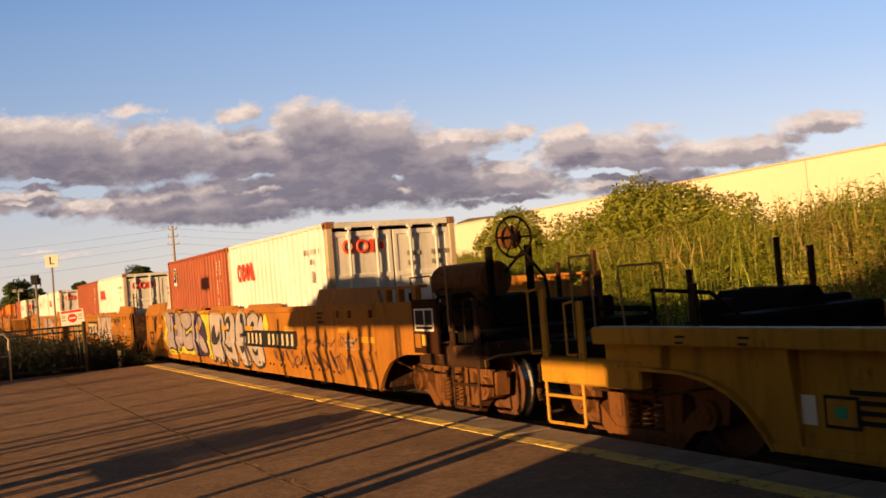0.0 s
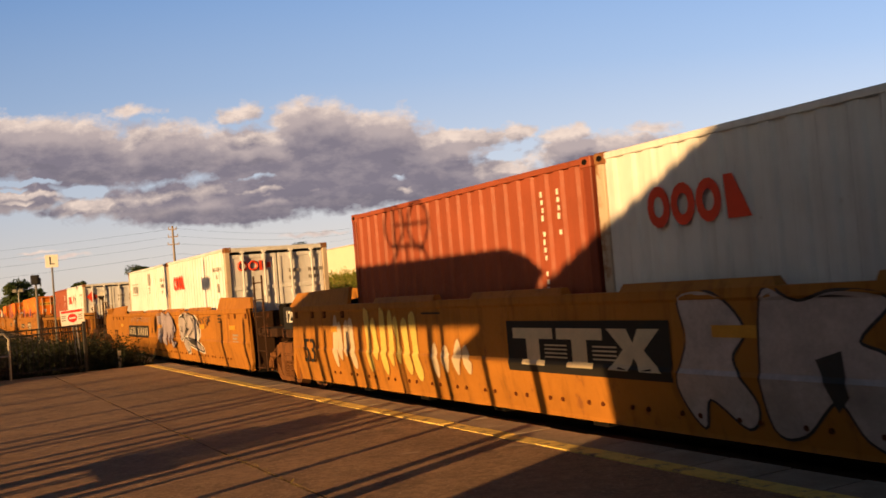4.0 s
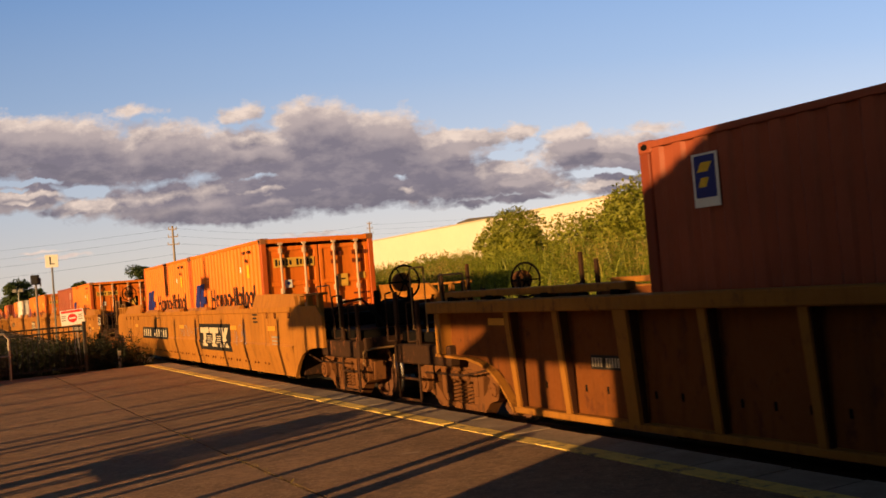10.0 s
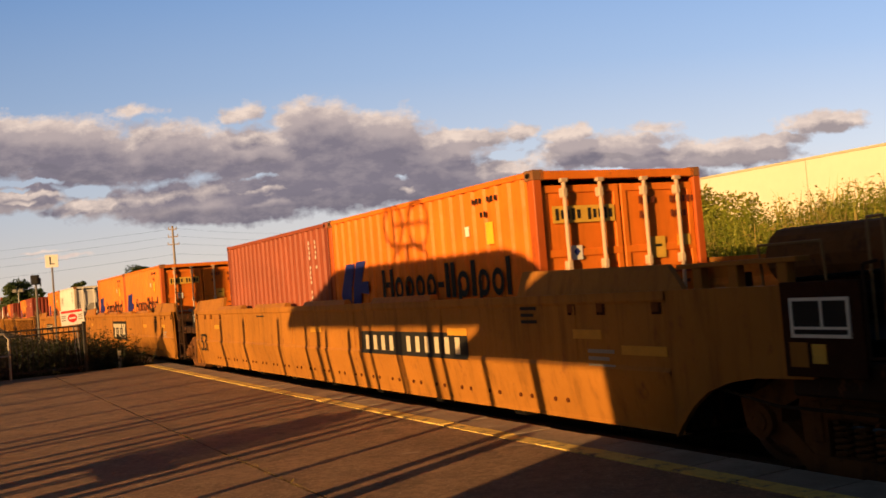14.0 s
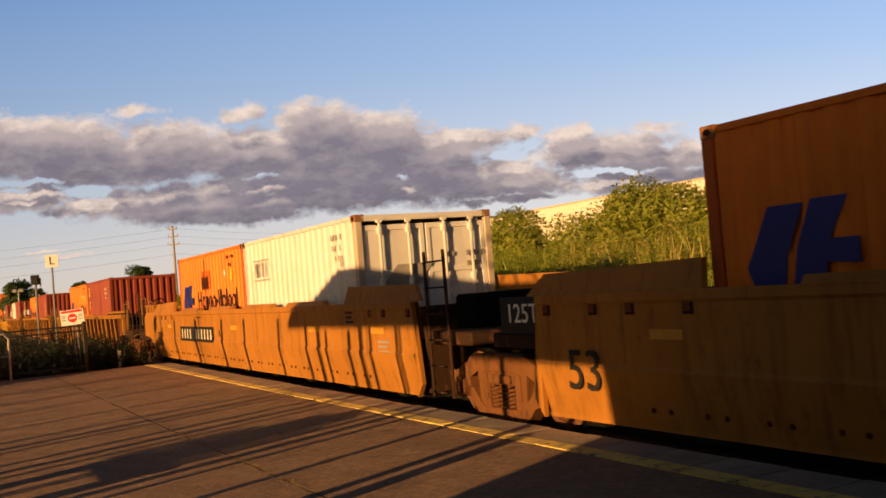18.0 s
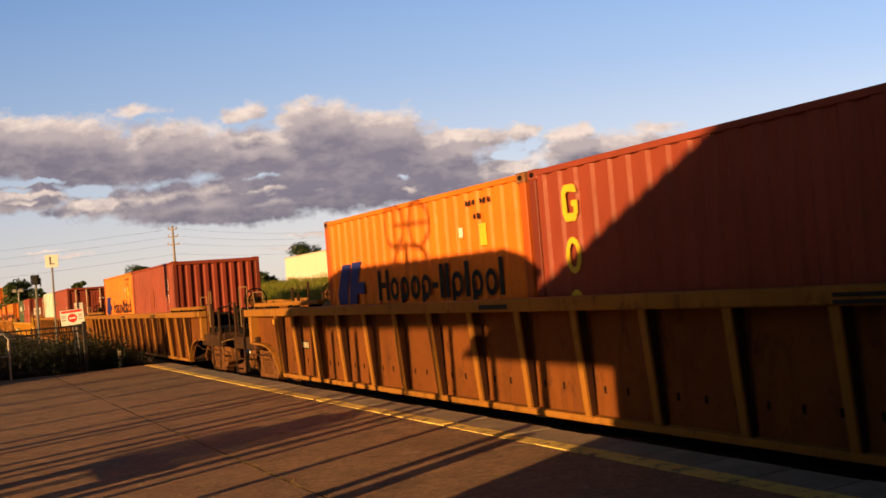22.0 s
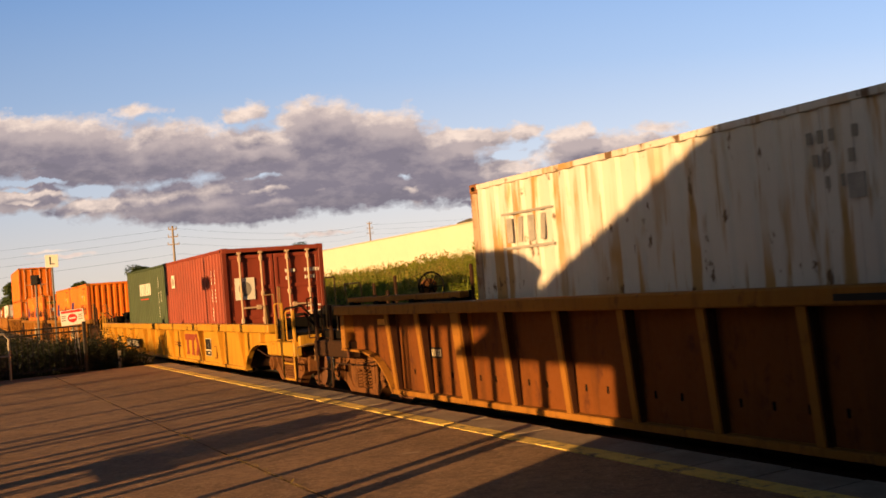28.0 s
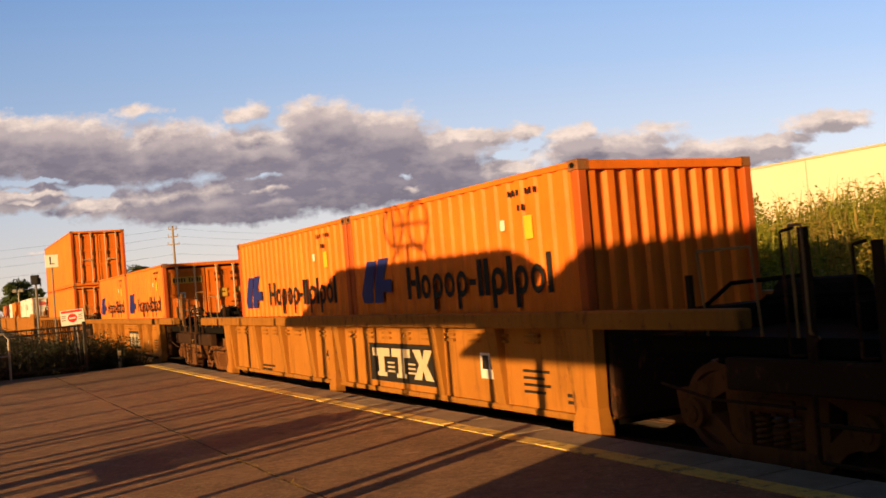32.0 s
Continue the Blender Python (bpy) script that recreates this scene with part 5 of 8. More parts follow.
def c_maroon(front, style=0):
    c = container(C_MAROON, "maroon corrugated steel container with pale stencils", front)
    if style == 1:
        mark(c, "letter_bar", -2.3, 2.16, 0.26, 0.38, MARK_YELLOW, poly=[(-0.5, -0.3), (-0.3, -0.5), (0.3, -0.5), (0.5, -0.3), (0.5, 0.05), (0.1, 0.05), (0.1, -0.1), (0.25, -0.1), (0.25, -0.28), (-0.2, -0.28), (-0.24, 0.24), (-0.1, 0.32), (0.5, 0.25), (0.4, 0.45), (0.2, 0.5), (-0.3, 0.5), (-0.5, 0.3)])
        for z in (1.62, 1.08):
            bm = fresh()
            r = [(math.cos(k * 0.449), math.sin(k * 0.449)) for k in range(14)]
            o = [bm.verts.new((-2.3 + a * 0.13, -CW / 2 - 0.004, z + b * 0.19)) for a, b in r]
            n = [bm.verts.new((-2.3 + a * 0.065, -CW / 2 - 0.004, z + b * 0.125)) for a, b in r]
            for k in range(14):
                bm.faces.new((o[k], o[(k + 1) % 14], n[(k + 1) % 14], n[k]))
            part("letter_bar", bm, MARK_YELLOW, c)
        id_bars(c, 1.96, 2.2, MARK_WHITE)
        mark(c, "check_box", 2.1, 1.1, 0.14, 0.26, MARK_WHITE)
    elif style == 2:
        mark(c, "placard", -2.09, 2.03, 0.37, 0.35, MARK_WHITE)
        mark(c, "roundel", -2.09, 2.02, 0.24, 0.22, MARK_GREY, poly=BLOB, lift=0.008)
        upright_bars(c, 2.0, 0.9, 2.1, MARK_WHITE)
        upright_bars(c, 2.3, 1.3, 2.1, MARK_WHITE)
        mark(c, "placard", -0.72, 1.65, 0.46, 0.5, MARK_WHITE, "end")
        mark(c, "roundel", -0.72, 1.65, 0.3, 0.34, MARK_GREY, "end", poly=BLOB, y0=CL / 2 - 0.028)
        door_bars(c, MARK_WHITE)
    elif style == 3:
        mark(c, "roundel", -2.2, 1.95, 0.2, 0.2, MARK_GREEN, poly=BLOB)
        upright_bars(c, 2.2, 1.2, 2.1, MARK_WHITE)
        mark(c, "placard", -0.72, 1.65, 0.40, 0.4, MARK_WHITE, "end")
        door_bars(c, MARK_WHITE)
    else:
        mark(c, "faded_patch", 0.0, 1.6, 0.5, 0.6, C_RED)
        upright_bars(c, 2.0, 1.0, 2.1, MARK_WHITE)
        upright_bars(c, 2.3, 1.5, 2.1, MARK_WHITE)
    return c


def c_orange(front="door", k=1.0, patch=False):
    c = container(C_ORANGE, "orange corrugated container with blue emblem and dark word bars", front)
    blue_mark(c)
    dark_word(c)
    id_bars(c, 1.97, 2.38, MARK_BLACK, ((0.6, 0.07), (0.25, 0.07)))
    if patch:
        mark(c, "repaint_patch", -0.18, 1.95, 0.85, 0.42, DULL_ORANGE)
    mark(c, "warning_label", 2.06, 1.98, 0.16, 0.26, MARK_YELLOW)
    mark(c, "small_label", 1.53, 2.04, 0.09, 0.12, MARK_WHITE)
    if front == "door":
        mark(c, "emblem_panel", -0.54, 2.09, 0.86, 0.19, FADED_YELLOW, "end")
        for i in range(11):
            if i != 5:
                mark(c, "letter_bar", -0.91 + i * 0.074, 2.09, 0.045, 0.10 if i % 3 else 0.13, MARK_BLACK, "end", y0=CL / 2 - 0.028)
        mark(c, "placard", -0.68, 1.66, 0.15, 0.16, MARK_WHITE, "end")
        mark(c, "placard_field", -0.68, 1.67, 0.09, 0.09, MARK_BLUE, "end", poly=DIAMOND, y0=CL / 2 - 0.028)
        mark(c, "label_plate", 0.49, 1.66, 0.23, 0.25, FADED_YELLOW, "end")
        mark(c, "label_plate", 0.90, 1.73, 0.20, 0.13, FADED_YELLOW, "end")
        mark(c, "label_line", 0.50, 1.68, 0.10, 0.03, MARK_BLACK, "end", y0=CL / 2 - 0.028)
        door_bars(c, DARK_RED_MARK, 2.22)
    return c


def c_green():
    c = container(C_GREEN, "green corrugated container with white word bars", "wave")
    word(c, -0.85, 1.75, [0.18, 0.22, 0.17, 0.09, 0.19, 0.22, 0.17], 0.075, 0.36, MARK_WHITE, rise=range(7))
    mark(c, "emblem_line", -0.1, 1.64, 1.3, 0.025, MARK_RED)
    upright_bars(c, 2.0, 0.95, 2.2, MARK_WHITE)
    upright_bars(c, 2.31, 1.4, 1.8, MARK_WHITE)
    return c


# ---------------------------------------------------------------- well cars; heights are above the rail
ARCH = lambda b: [(b + 0.10, 0.40), (b + 0.24, 0.55), (b + 0.42, 0.68), (b + 0.66, 0.77), (b + 0.95, 0.82)]


def side_outline(body, end, top, arch=True):
    """The outline of a side in x and height, from the sill to the top, with arches over the trucks."""
    right = [(body, 0.27)] + ARCH(body) + [(end, 0.84), (end, top)]
    return right + [(-x, z) for x, z in reversed(right)]


def wheel_mesh(bm):
    # axle along y, outer face towards -y
    prof = [(0.0, -0.075), (0.09, -0.085), (0.12, -0.03), (0.33, -0.02), (0.345, -0.068), (0.415, -0.064), (0.42, 0.02), (0.448, 0.036), (0.448, 0.066), (0.35, 0.066), (0.33, 0.02), (0.12, 0.04), (0.0, 0.05)]
    n = 28
    loft(bm, [[(r * math.cos(2 * math.pi * i / n), y, r * math.sin(2 * math.pi * i / n)) for i in range(n)] for r, y in prof[1:-1]], closed=True)
    for y, r in ((prof[1][1], 0.09), (prof[-2][1], 0.12)):
        bm.faces.new([bm.verts.new((r * math.cos(2 * math.pi * i / n), y, r * math.sin(2 * math.pi * i / n))) for i in range(n)])
    bmesh.ops.recalc_face_normals(bm, faces=bm.faces[:])


def cast_frame_mesh(bm):
    # a cast side frame with two windows and a spring pocket, thickness along y
    def plate(poly, y0, y1):
        prism(bm, poly, y0, y1)
    # top bar, bottom bar, columns, ends
    plate([(-1.08, 0.60), (-0.84, 0.70), (-0.50, 0.84), (0.50, 0.84), (0.84, 0.70), (1.08, 0.60), (1.06, 0.50), (0.80, 0.50), (0.50, 0.64), (-0.50, 0.64), (-0.80, 0.50), (-1.06, 0.50)], -0.09, 0.08)
    plate([(-0.92, 0.44), (-0.66, 0.42), (-0.42, 0.20), (0.42, 0.20), (0.66, 0.42), (0.92, 0.44), (0.90, 0.31), (0.68, 0.24), (0.46, 0.04), (-0.46, 0.04), (-0.68, 0.24), (-0.90, 0.31)], -0.095, 0.085)
    for sx in (-1, 1):
        plate([(sx * 0.28, 0.14), (sx * 0.50, 0.14), (sx * 0.54, 0.70), (sx * 0.28, 0.70)], -0.08, 0.075)
        plate([(sx * 0.72, 0.30), (sx * 1.09, 0.34), (sx * 1.14, 0.62), (sx * 0.70, 0.62)], -0.095, 0.09)
        rod(bm, (sx * 0.89, -0.16, 0.42), (sx * 0.89, 0.09, 0.42), 0.135, 16)
        rod(bm, (sx * 0.89, -0.185, 0.42), (sx * 0.89, -0.16, 0.42), 0.085, 12)
        for k in range(3):
            a = k * 2.094 + 0.5
            rod(bm, (sx * 0.89 + 0.05 * math.cos(a), -0.20, 0.42 + 0.05 * math.sin(a)), (sx * 0.89 + 0.05 * math.cos(a), -0.185, 0.42 + 0.05 * math.sin(a)), 0.016, 6)
        box(bm, sx * 0.36 - 0.05, sx * 0.36 + 0.05, -0.10, -0.08, 0.30, 0.62, 0.01)
    box(bm, -0.30, 0.30, -0.08, 0.07, 0.47, 0.64, 0.02)
    box(bm, -0.22, 0.22, -0.12, -0.08, 0.50, 0.60, 0.01)


def spring_mesh(bm):
    pts = [(0.058 * math.cos(k * 0.7), 0.058 * math.sin(k * 0.7), 0.15 + 0.0053 * k) for k in range(62)]
    tube(bm, pts, 0.017, 5)


def bolster_mesh(bm):
    box(bm, -0.17, 0.17, -0.95, 0.95, 0.46, 0.72, 0.03)
    for x in (-0.89, 0.89):
        rod(bm, (x, -0.95, 0.42), (x, 0.95, 0.42), 0.075, 10)
    box(bm, -0.62, -0.52, -0.8, 0.8, 0.34, 0.44)
    box(bm, 0.52, 0.62, -0.8, 0.8, 0.34, 0.44)


def shoe_mesh(bm):
    prism(bm, [(-0.05, 0.28), (0.05, 0.28), (0.06, 0.52), (-0.06, 0.52)], -0.045, 0.045)


WHEELS = []


def truck(car, x):
    t = shared("truck", cached("bolster", bolster_mesh), TRUCK_STEEL, car)
    t.location = (x, 0, 0)
    for flip in (0, 180):
        sf = shared("side_frame", cached("cast_frame", cast_frame_mesh), TRUCK_STEEL, t)
        sf.matrix_basis = pose(0, -1.0 if not flip else 1.0, 0, 0, 0, flip)
        for x in (-0.18, 0.0, 0.18) if not flip else ():
            sp = shared("spring", cached("spring", spring_mesh), TRUCK_STEEL, t)
            sp.location = (x, -1.03, 0)
    for sx in (-0.43, 0.43):
        ob = shared("brake_shoe", cached("brake_shoe", shoe_mesh), GRIME_SHADE, t)
        ob.location = (sx, -0.745, 0)
    for wx in (-0.89, 0.89):
        for flip in (0, 180):
            w = shared("wheel", cached("wheel", wheel_mesh), WHEEL_STEEL, t)
            if len(w.data.materials) < 2:
                w.data.materials.append(TREAD_STEEL)
                for f in w.data.polygons:
                    f.material_index = int(math.hypot(f.center.x, f.center.z) > 0.40)
            w.matrix_basis = pose(wx, -0.76 if not flip else 0.76, 0.42, 0, 0, flip)
            WHEELS.append(w)
    return t


def hand_wheel(car, x, y, z, r=0.28, axis=(1, 0, 0)):
    bm = fresh()
    ring(bm, (x, y, z), axis, r, 0.018, 24, 6)
    wh = part("brake_wheel", bm, GRIME_SHADE, car, "spoked iron hand-brake wheel")
    side = Vector(axis).cross(Vector((0, 0, 1))).normalized()
    for i in range(6):
        a = i * math.pi / 3
        d = side * math.cos(a) + Vector((0, 0, 1)) * math.sin(a)
        bm = fresh()
        rod(bm, (x, y, z), Vector((x, y, z)) + d * r, 0.012, 6)
        part("spoke", bm, GRIME_SHADE, wh)
    bm = fresh()
    rod(bm, Vector((x, y, z)) - Vector(axis) * 0.1, Vector((x, y, z)) + Vector(axis) * 0.04, 0.045, 10)
    part("hub", bm, GRIME_SHADE, wh)
    bm = fresh()
    rod(bm, Vector((x, y, z)) - Vector(axis) * 0.16, Vector((x, y, z)) - Vector(axis) * 0.05, 0.15, 18)
    rod(bm, Vector((x, y, z)) - Vector(axis) * 0.05, Vector((x, y, z)) - Vector(axis) * 0.03, 0.11, 18)
    part("gear_housing", bm, TRUCK_STEEL, wh)


def ladder(car, x, y, z0, z1, w, mat, rungs=4, name="ladder"):
    bm = fresh()
    for d in (-w / 2, w / 2):
        box(bm, x + d - 0.03, x + d + 0.03, y - 0.012, y + 0.012, z0, z1, 0.004)
    for i in range(rungs):
        z = z0 + 0.06 + (z1 - z0 - 0.2) * i / max(1, rungs - 1)
        rod(bm, (x - w / 2, y - 0.03, z), (x + w / 2, y - 0.03, z), 0.012, 6)
    part(name, bm, mat, car)


def stirrup(car, x, y, deck, top, w, mat):
    """Corner step: two flat posts over the deck, thin legs under it with two rungs, and a grab iron beside each post."""
    for d in (-w / 2, w / 2):
        bm = fresh()
        box(bm, x + d - 0.045, x + d + 0.045, y + 0.01, y + 0.05, deck - 0.30, top - (0.0 if d < 0 else 0.14), 0.006)
        part("corner_post", bm, mat, car)
    bm = fresh()
    tube(bm, [(x - w / 2, y, deck - 0.1), (x - w / 2, y, 0.24), (x - w / 2 + 0.02, y, 0.22), (x + w / 2 - 0.02, y, 0.22), (x + w / 2, y, 0.24), (x + w / 2, y, deck - 0.1)], 0.018, 6)
    st = part("step", bm, mat, car)
    for z in (0.50, 0.78):
        bm = fresh()
        rod(bm, (x - w / 2, y, z), (x + w / 2, y, z), 0.018, 6)
        part("rung", bm, mat, st)
    for d in (-w / 2, w / 2):
        h = top - (0.0 if d < 0 else 0.14)
        grab(car, [(x + d - 0.05, y, deck - 0.12), (x + d - 0.13, y - 0.06, deck - 0.12), (x + d - 0.13, y - 0.06, h - 0.02), (x + d - 0.05, y, h)], mat, 0.012)


def grab(car, pts, mat=None, r=0.011):
    bm = fresh()
    bent(bm, pts, r, 6)
    part("grab_iron", bm, mat or HAND_STEEL, car)


def end_gear(car, d, paint, inner=False, tank=False, wheel_z=1.95, deck=1.12, shift=0.0, couple=11.75):
    """Everything over and beyond a truck; d is +1 at the leading end, -1 at the trailing end."""
    q = lambda a: d * (a - shift)
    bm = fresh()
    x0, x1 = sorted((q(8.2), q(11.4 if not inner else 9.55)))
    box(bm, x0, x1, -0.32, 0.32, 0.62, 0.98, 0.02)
    part("draft_sill", bm, GRIME_SHADE, car)
    if inner:
        bm = fresh()
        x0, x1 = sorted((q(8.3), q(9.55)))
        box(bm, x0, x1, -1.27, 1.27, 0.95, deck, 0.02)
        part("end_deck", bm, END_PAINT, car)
        if d > 0:
            ladder(car, q(8.9), -1.36, 0.3, 2.16, 0.53, END_PAINT, 6)
        bm = fresh()
        box(bm, *sorted((q(8.35), q(8.9))), -0.8, 0.2, deck, deck + 0.45, 0.04)
        part("gear_box", bm, GRIME_SHADE, car)
        return
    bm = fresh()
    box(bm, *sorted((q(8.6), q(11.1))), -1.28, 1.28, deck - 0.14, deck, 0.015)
    part("end_deck", bm, GRIME_SHADE, car)
    bm = fresh()
    box(bm, *sorted((q(9.6), q(11.15))), -1.40, -1.24, deck - 0.42, deck - 0.16, 0.02)
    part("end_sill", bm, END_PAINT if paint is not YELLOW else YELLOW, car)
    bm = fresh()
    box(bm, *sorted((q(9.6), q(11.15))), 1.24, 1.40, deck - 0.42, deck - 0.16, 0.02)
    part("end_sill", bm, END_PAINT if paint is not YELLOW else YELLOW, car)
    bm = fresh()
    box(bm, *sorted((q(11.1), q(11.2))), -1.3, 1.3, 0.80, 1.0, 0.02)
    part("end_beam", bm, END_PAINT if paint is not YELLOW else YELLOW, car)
    bm = fresh()
    prism(bm, [(q(11.1), 0.66), (q(11.6), 0.68), (q(11.85), 0.60), (q(11.85), 1.0), (q(11.6), 0.92), (q(11.1), 0.94)], -0.14, 0.16)
    rod(bm, (q(11.72), -0.1, 0.55), (q(11.72), -0.1, 1.05), 0.07, 8)
    part("coupler", bm, TRUCK_STEEL, car)
    bm = fresh()
    bent(bm, [(q(11.3), 0.25, 0.75), (q(11.5), 0.28, 0.5), (q(11.7), 0.26, 0.42), (q(11.9), 0.2, 0.45)], 0.03, 8)
    part("air_hose", bm, GRIME_SHADE, car)
    # step ladder at the corner
    stirrup(car, q(10.78), -1.38, deck, 1.95 if shift and d > 0 else deck + 0.55 if d > 0 or wheel_z < 1.7 else 2.15, 0.62, YELLOW if paint is YELLOW else END_PAINT)
    grab(car, [(q(10.5), -1.3, deck), (q(10.5), -1.4, deck + 0.05), (q(10.5), -1.4, deck + 0.85), (q(10.3), -1.3, deck + 0.85), (q(10.3), -1.3, deck)])
    grab(car, [(q(9.9), -1.25, deck), (q(9.9), -1.3, deck + 0.72), (q(9.3), -1.3, deck + 0.72), (q(9.3), -1.25, deck)])
    # pipes, cylinder, levers and stanchions on the deck
    bm = fresh()
    tube(bm, [(q(8.7), -1.12, deck + 0.10), (q(9.6), -1.12, deck + 0.12), (q(9.8), -1.05, deck + 0.30), (q(10.9), -1.05, deck + 0.32), (q(11.1), -0.9, deck + 0.05)], 0.028, 6)
    part("brake_pipe", bm, GRIME_SHADE, car)
    bm = fresh()
    tube(bm, [(q(8.6), -0.86, deck + 0.06), (q(9.2), -0.84, deck + 0.42), (q(10.0), -0.80, deck + 0.46), (q(10.2), -0.62, deck + 0.2)], 0.02, 6)
    part("brake_pipe", bm, GRIME_SHADE, car)
    bm = fresh()
    rod(bm, (q(8.9), 0.15, deck + 0.24), (q(9.75), 0.15, deck + 0.24), 0.17, 14)
    rod(bm, (q(9.75), 0.15, deck + 0.24), (q(10.3), 0.15, deck + 0.24), 0.035, 8)
    part("brake_cylinder", bm, GRIME_SHADE, car)
    for x, y, h in ((9.05, -1.18, 0.52), (9.55, 0.95, 0.78), (10.15, 1.15, 0.9), (10.95, 0.6, 0.62)):
        bm = fresh()
        box(bm, q(x) - 0.03, q(x) + 0.03, y - 0.025, y + 0.025, deck, deck + h, 0.005)
        box(bm, q(x) - 0.07, q(x) + 0.07, y - 0.05, y + 0.05, deck, deck + 0.03, 0.005)
        part("stanchion", bm, END_PAINT, car)
    bm = fresh()
    tube(bm, [(q(11.24), -1.36, 0.62), (q(11.24), -1.36, 0.80), (q(11.26), -1.2, 0.84), (q(11.28), -0.4, 0.84), (q(11.34), -0.2, 0.78)], 0.016, 6)
    part("uncoupling_lever", bm, HAND_STEEL, car)
    bm = fresh()
    tube(bm, [(q(8.75), -1.33, 0.70), (q(9.4), -1.35, 0.60), (q(10.35), -1.35, 0.60)], 0.014, 5)
    part("brake_rod", bm, END_PAINT, car)
    bm = fresh()
    tube(bm, [(q(11.15), 0.1, 0.95), (q(11.35), 0.18, 0.62), (q(11.6), 0.2, 0.40), (q(11.85), 0.15, 0.44), (q(11.95), 0.1, 0.62)], 0.026, 6)
    part("air_hose", bm, GRIME_SHADE, car)
    # standards and brake gear on the deck
    bm = fresh()
    box(bm, *sorted((q(9.2), q(10.6))), 0.35, 1.1, deck, deck + 0.28, 0.03)
    box(bm, *sorted((q(8.7), q(9.1))), -0.9, 0.9, deck, deck + 0.22, 0.03)
    part("valve_box", bm, GRIME_SHADE, car)
    wy = -0.42 if d > 0 else 1.0
    for y in (wy - 0.3, wy + 0.3):
        bm = fresh()
        box(bm, q(10.45) - 0.04, q(10.45) + 0.04, y - 0.04, y + 0.04, deck, wheel_z - 0.1, 0.008)
        part("brake_standard", bm, GRIME_SHADE, car)
    bm = fresh()
    box(bm, q(10.5) - 0.3, q(10.5) + 0.3, wy - 0.2, wy + 0.2, deck, min(wheel_z - 0.05, deck + 0.4), 0.05)
    part("brake_housing", bm, GRIME_SHADE, car)
    if d < 0 and paint is OCHRE:
        for y in (wy - 0.28, wy + 0.28):
            bm = fresh()
            box(bm, q(10.2) - 0.03, q(10.2) + 0.03, y - 0.03, y + 0.03, deck, 2.0, 0.006)
            part("handrail_post", bm, END_PAINT, car)
    elif wheel_z > 1.5:
        hand_wheel(car, q(10.9 if d > 0 and wheel_z < 2 else 10.6 if d > 0 else 11.35), wy, wheel_z, 0.26)
    if tank:
        bm = fresh()
        rod(bm, (q(8.9), -0.55, deck + 0.62), (q(10.3), -0.55, deck + 0.62), 0.24, 16)
        rod(bm, (q(8.82), -0.55, deck + 0.62), (q(8.9), -0.55, deck + 0.62), 0.16, 16)
        box(bm, *sorted((q(9.1), q(9.2))), -0.75, -0.35, deck, deck + 0.45)
        box(bm, *sorted((q(10.0), q(10.1))), -0.75, -0.35, deck, deck + 0.45)
        part("air_reservoir", bm, TRUCK_STEEL, car, "rust-brown cylindrical air reservoir")
        bm = fresh()
        bent(bm, [(q(10.3), -0.4, deck + 0.7), (q(10.6), -0.3, deck + 0.95), (q(10.9), -0.2, deck + 0.6), (q(11.0), -0.2, deck + 0.1)], 0.022, 6)
        part("hose", bm, GRIME_SHADE, car)


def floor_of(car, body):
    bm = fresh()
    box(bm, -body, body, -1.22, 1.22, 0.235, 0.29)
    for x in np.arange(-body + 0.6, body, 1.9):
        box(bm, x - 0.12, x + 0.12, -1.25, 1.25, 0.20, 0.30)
    part("well_floor", bm, GRIME_SHADE, car)


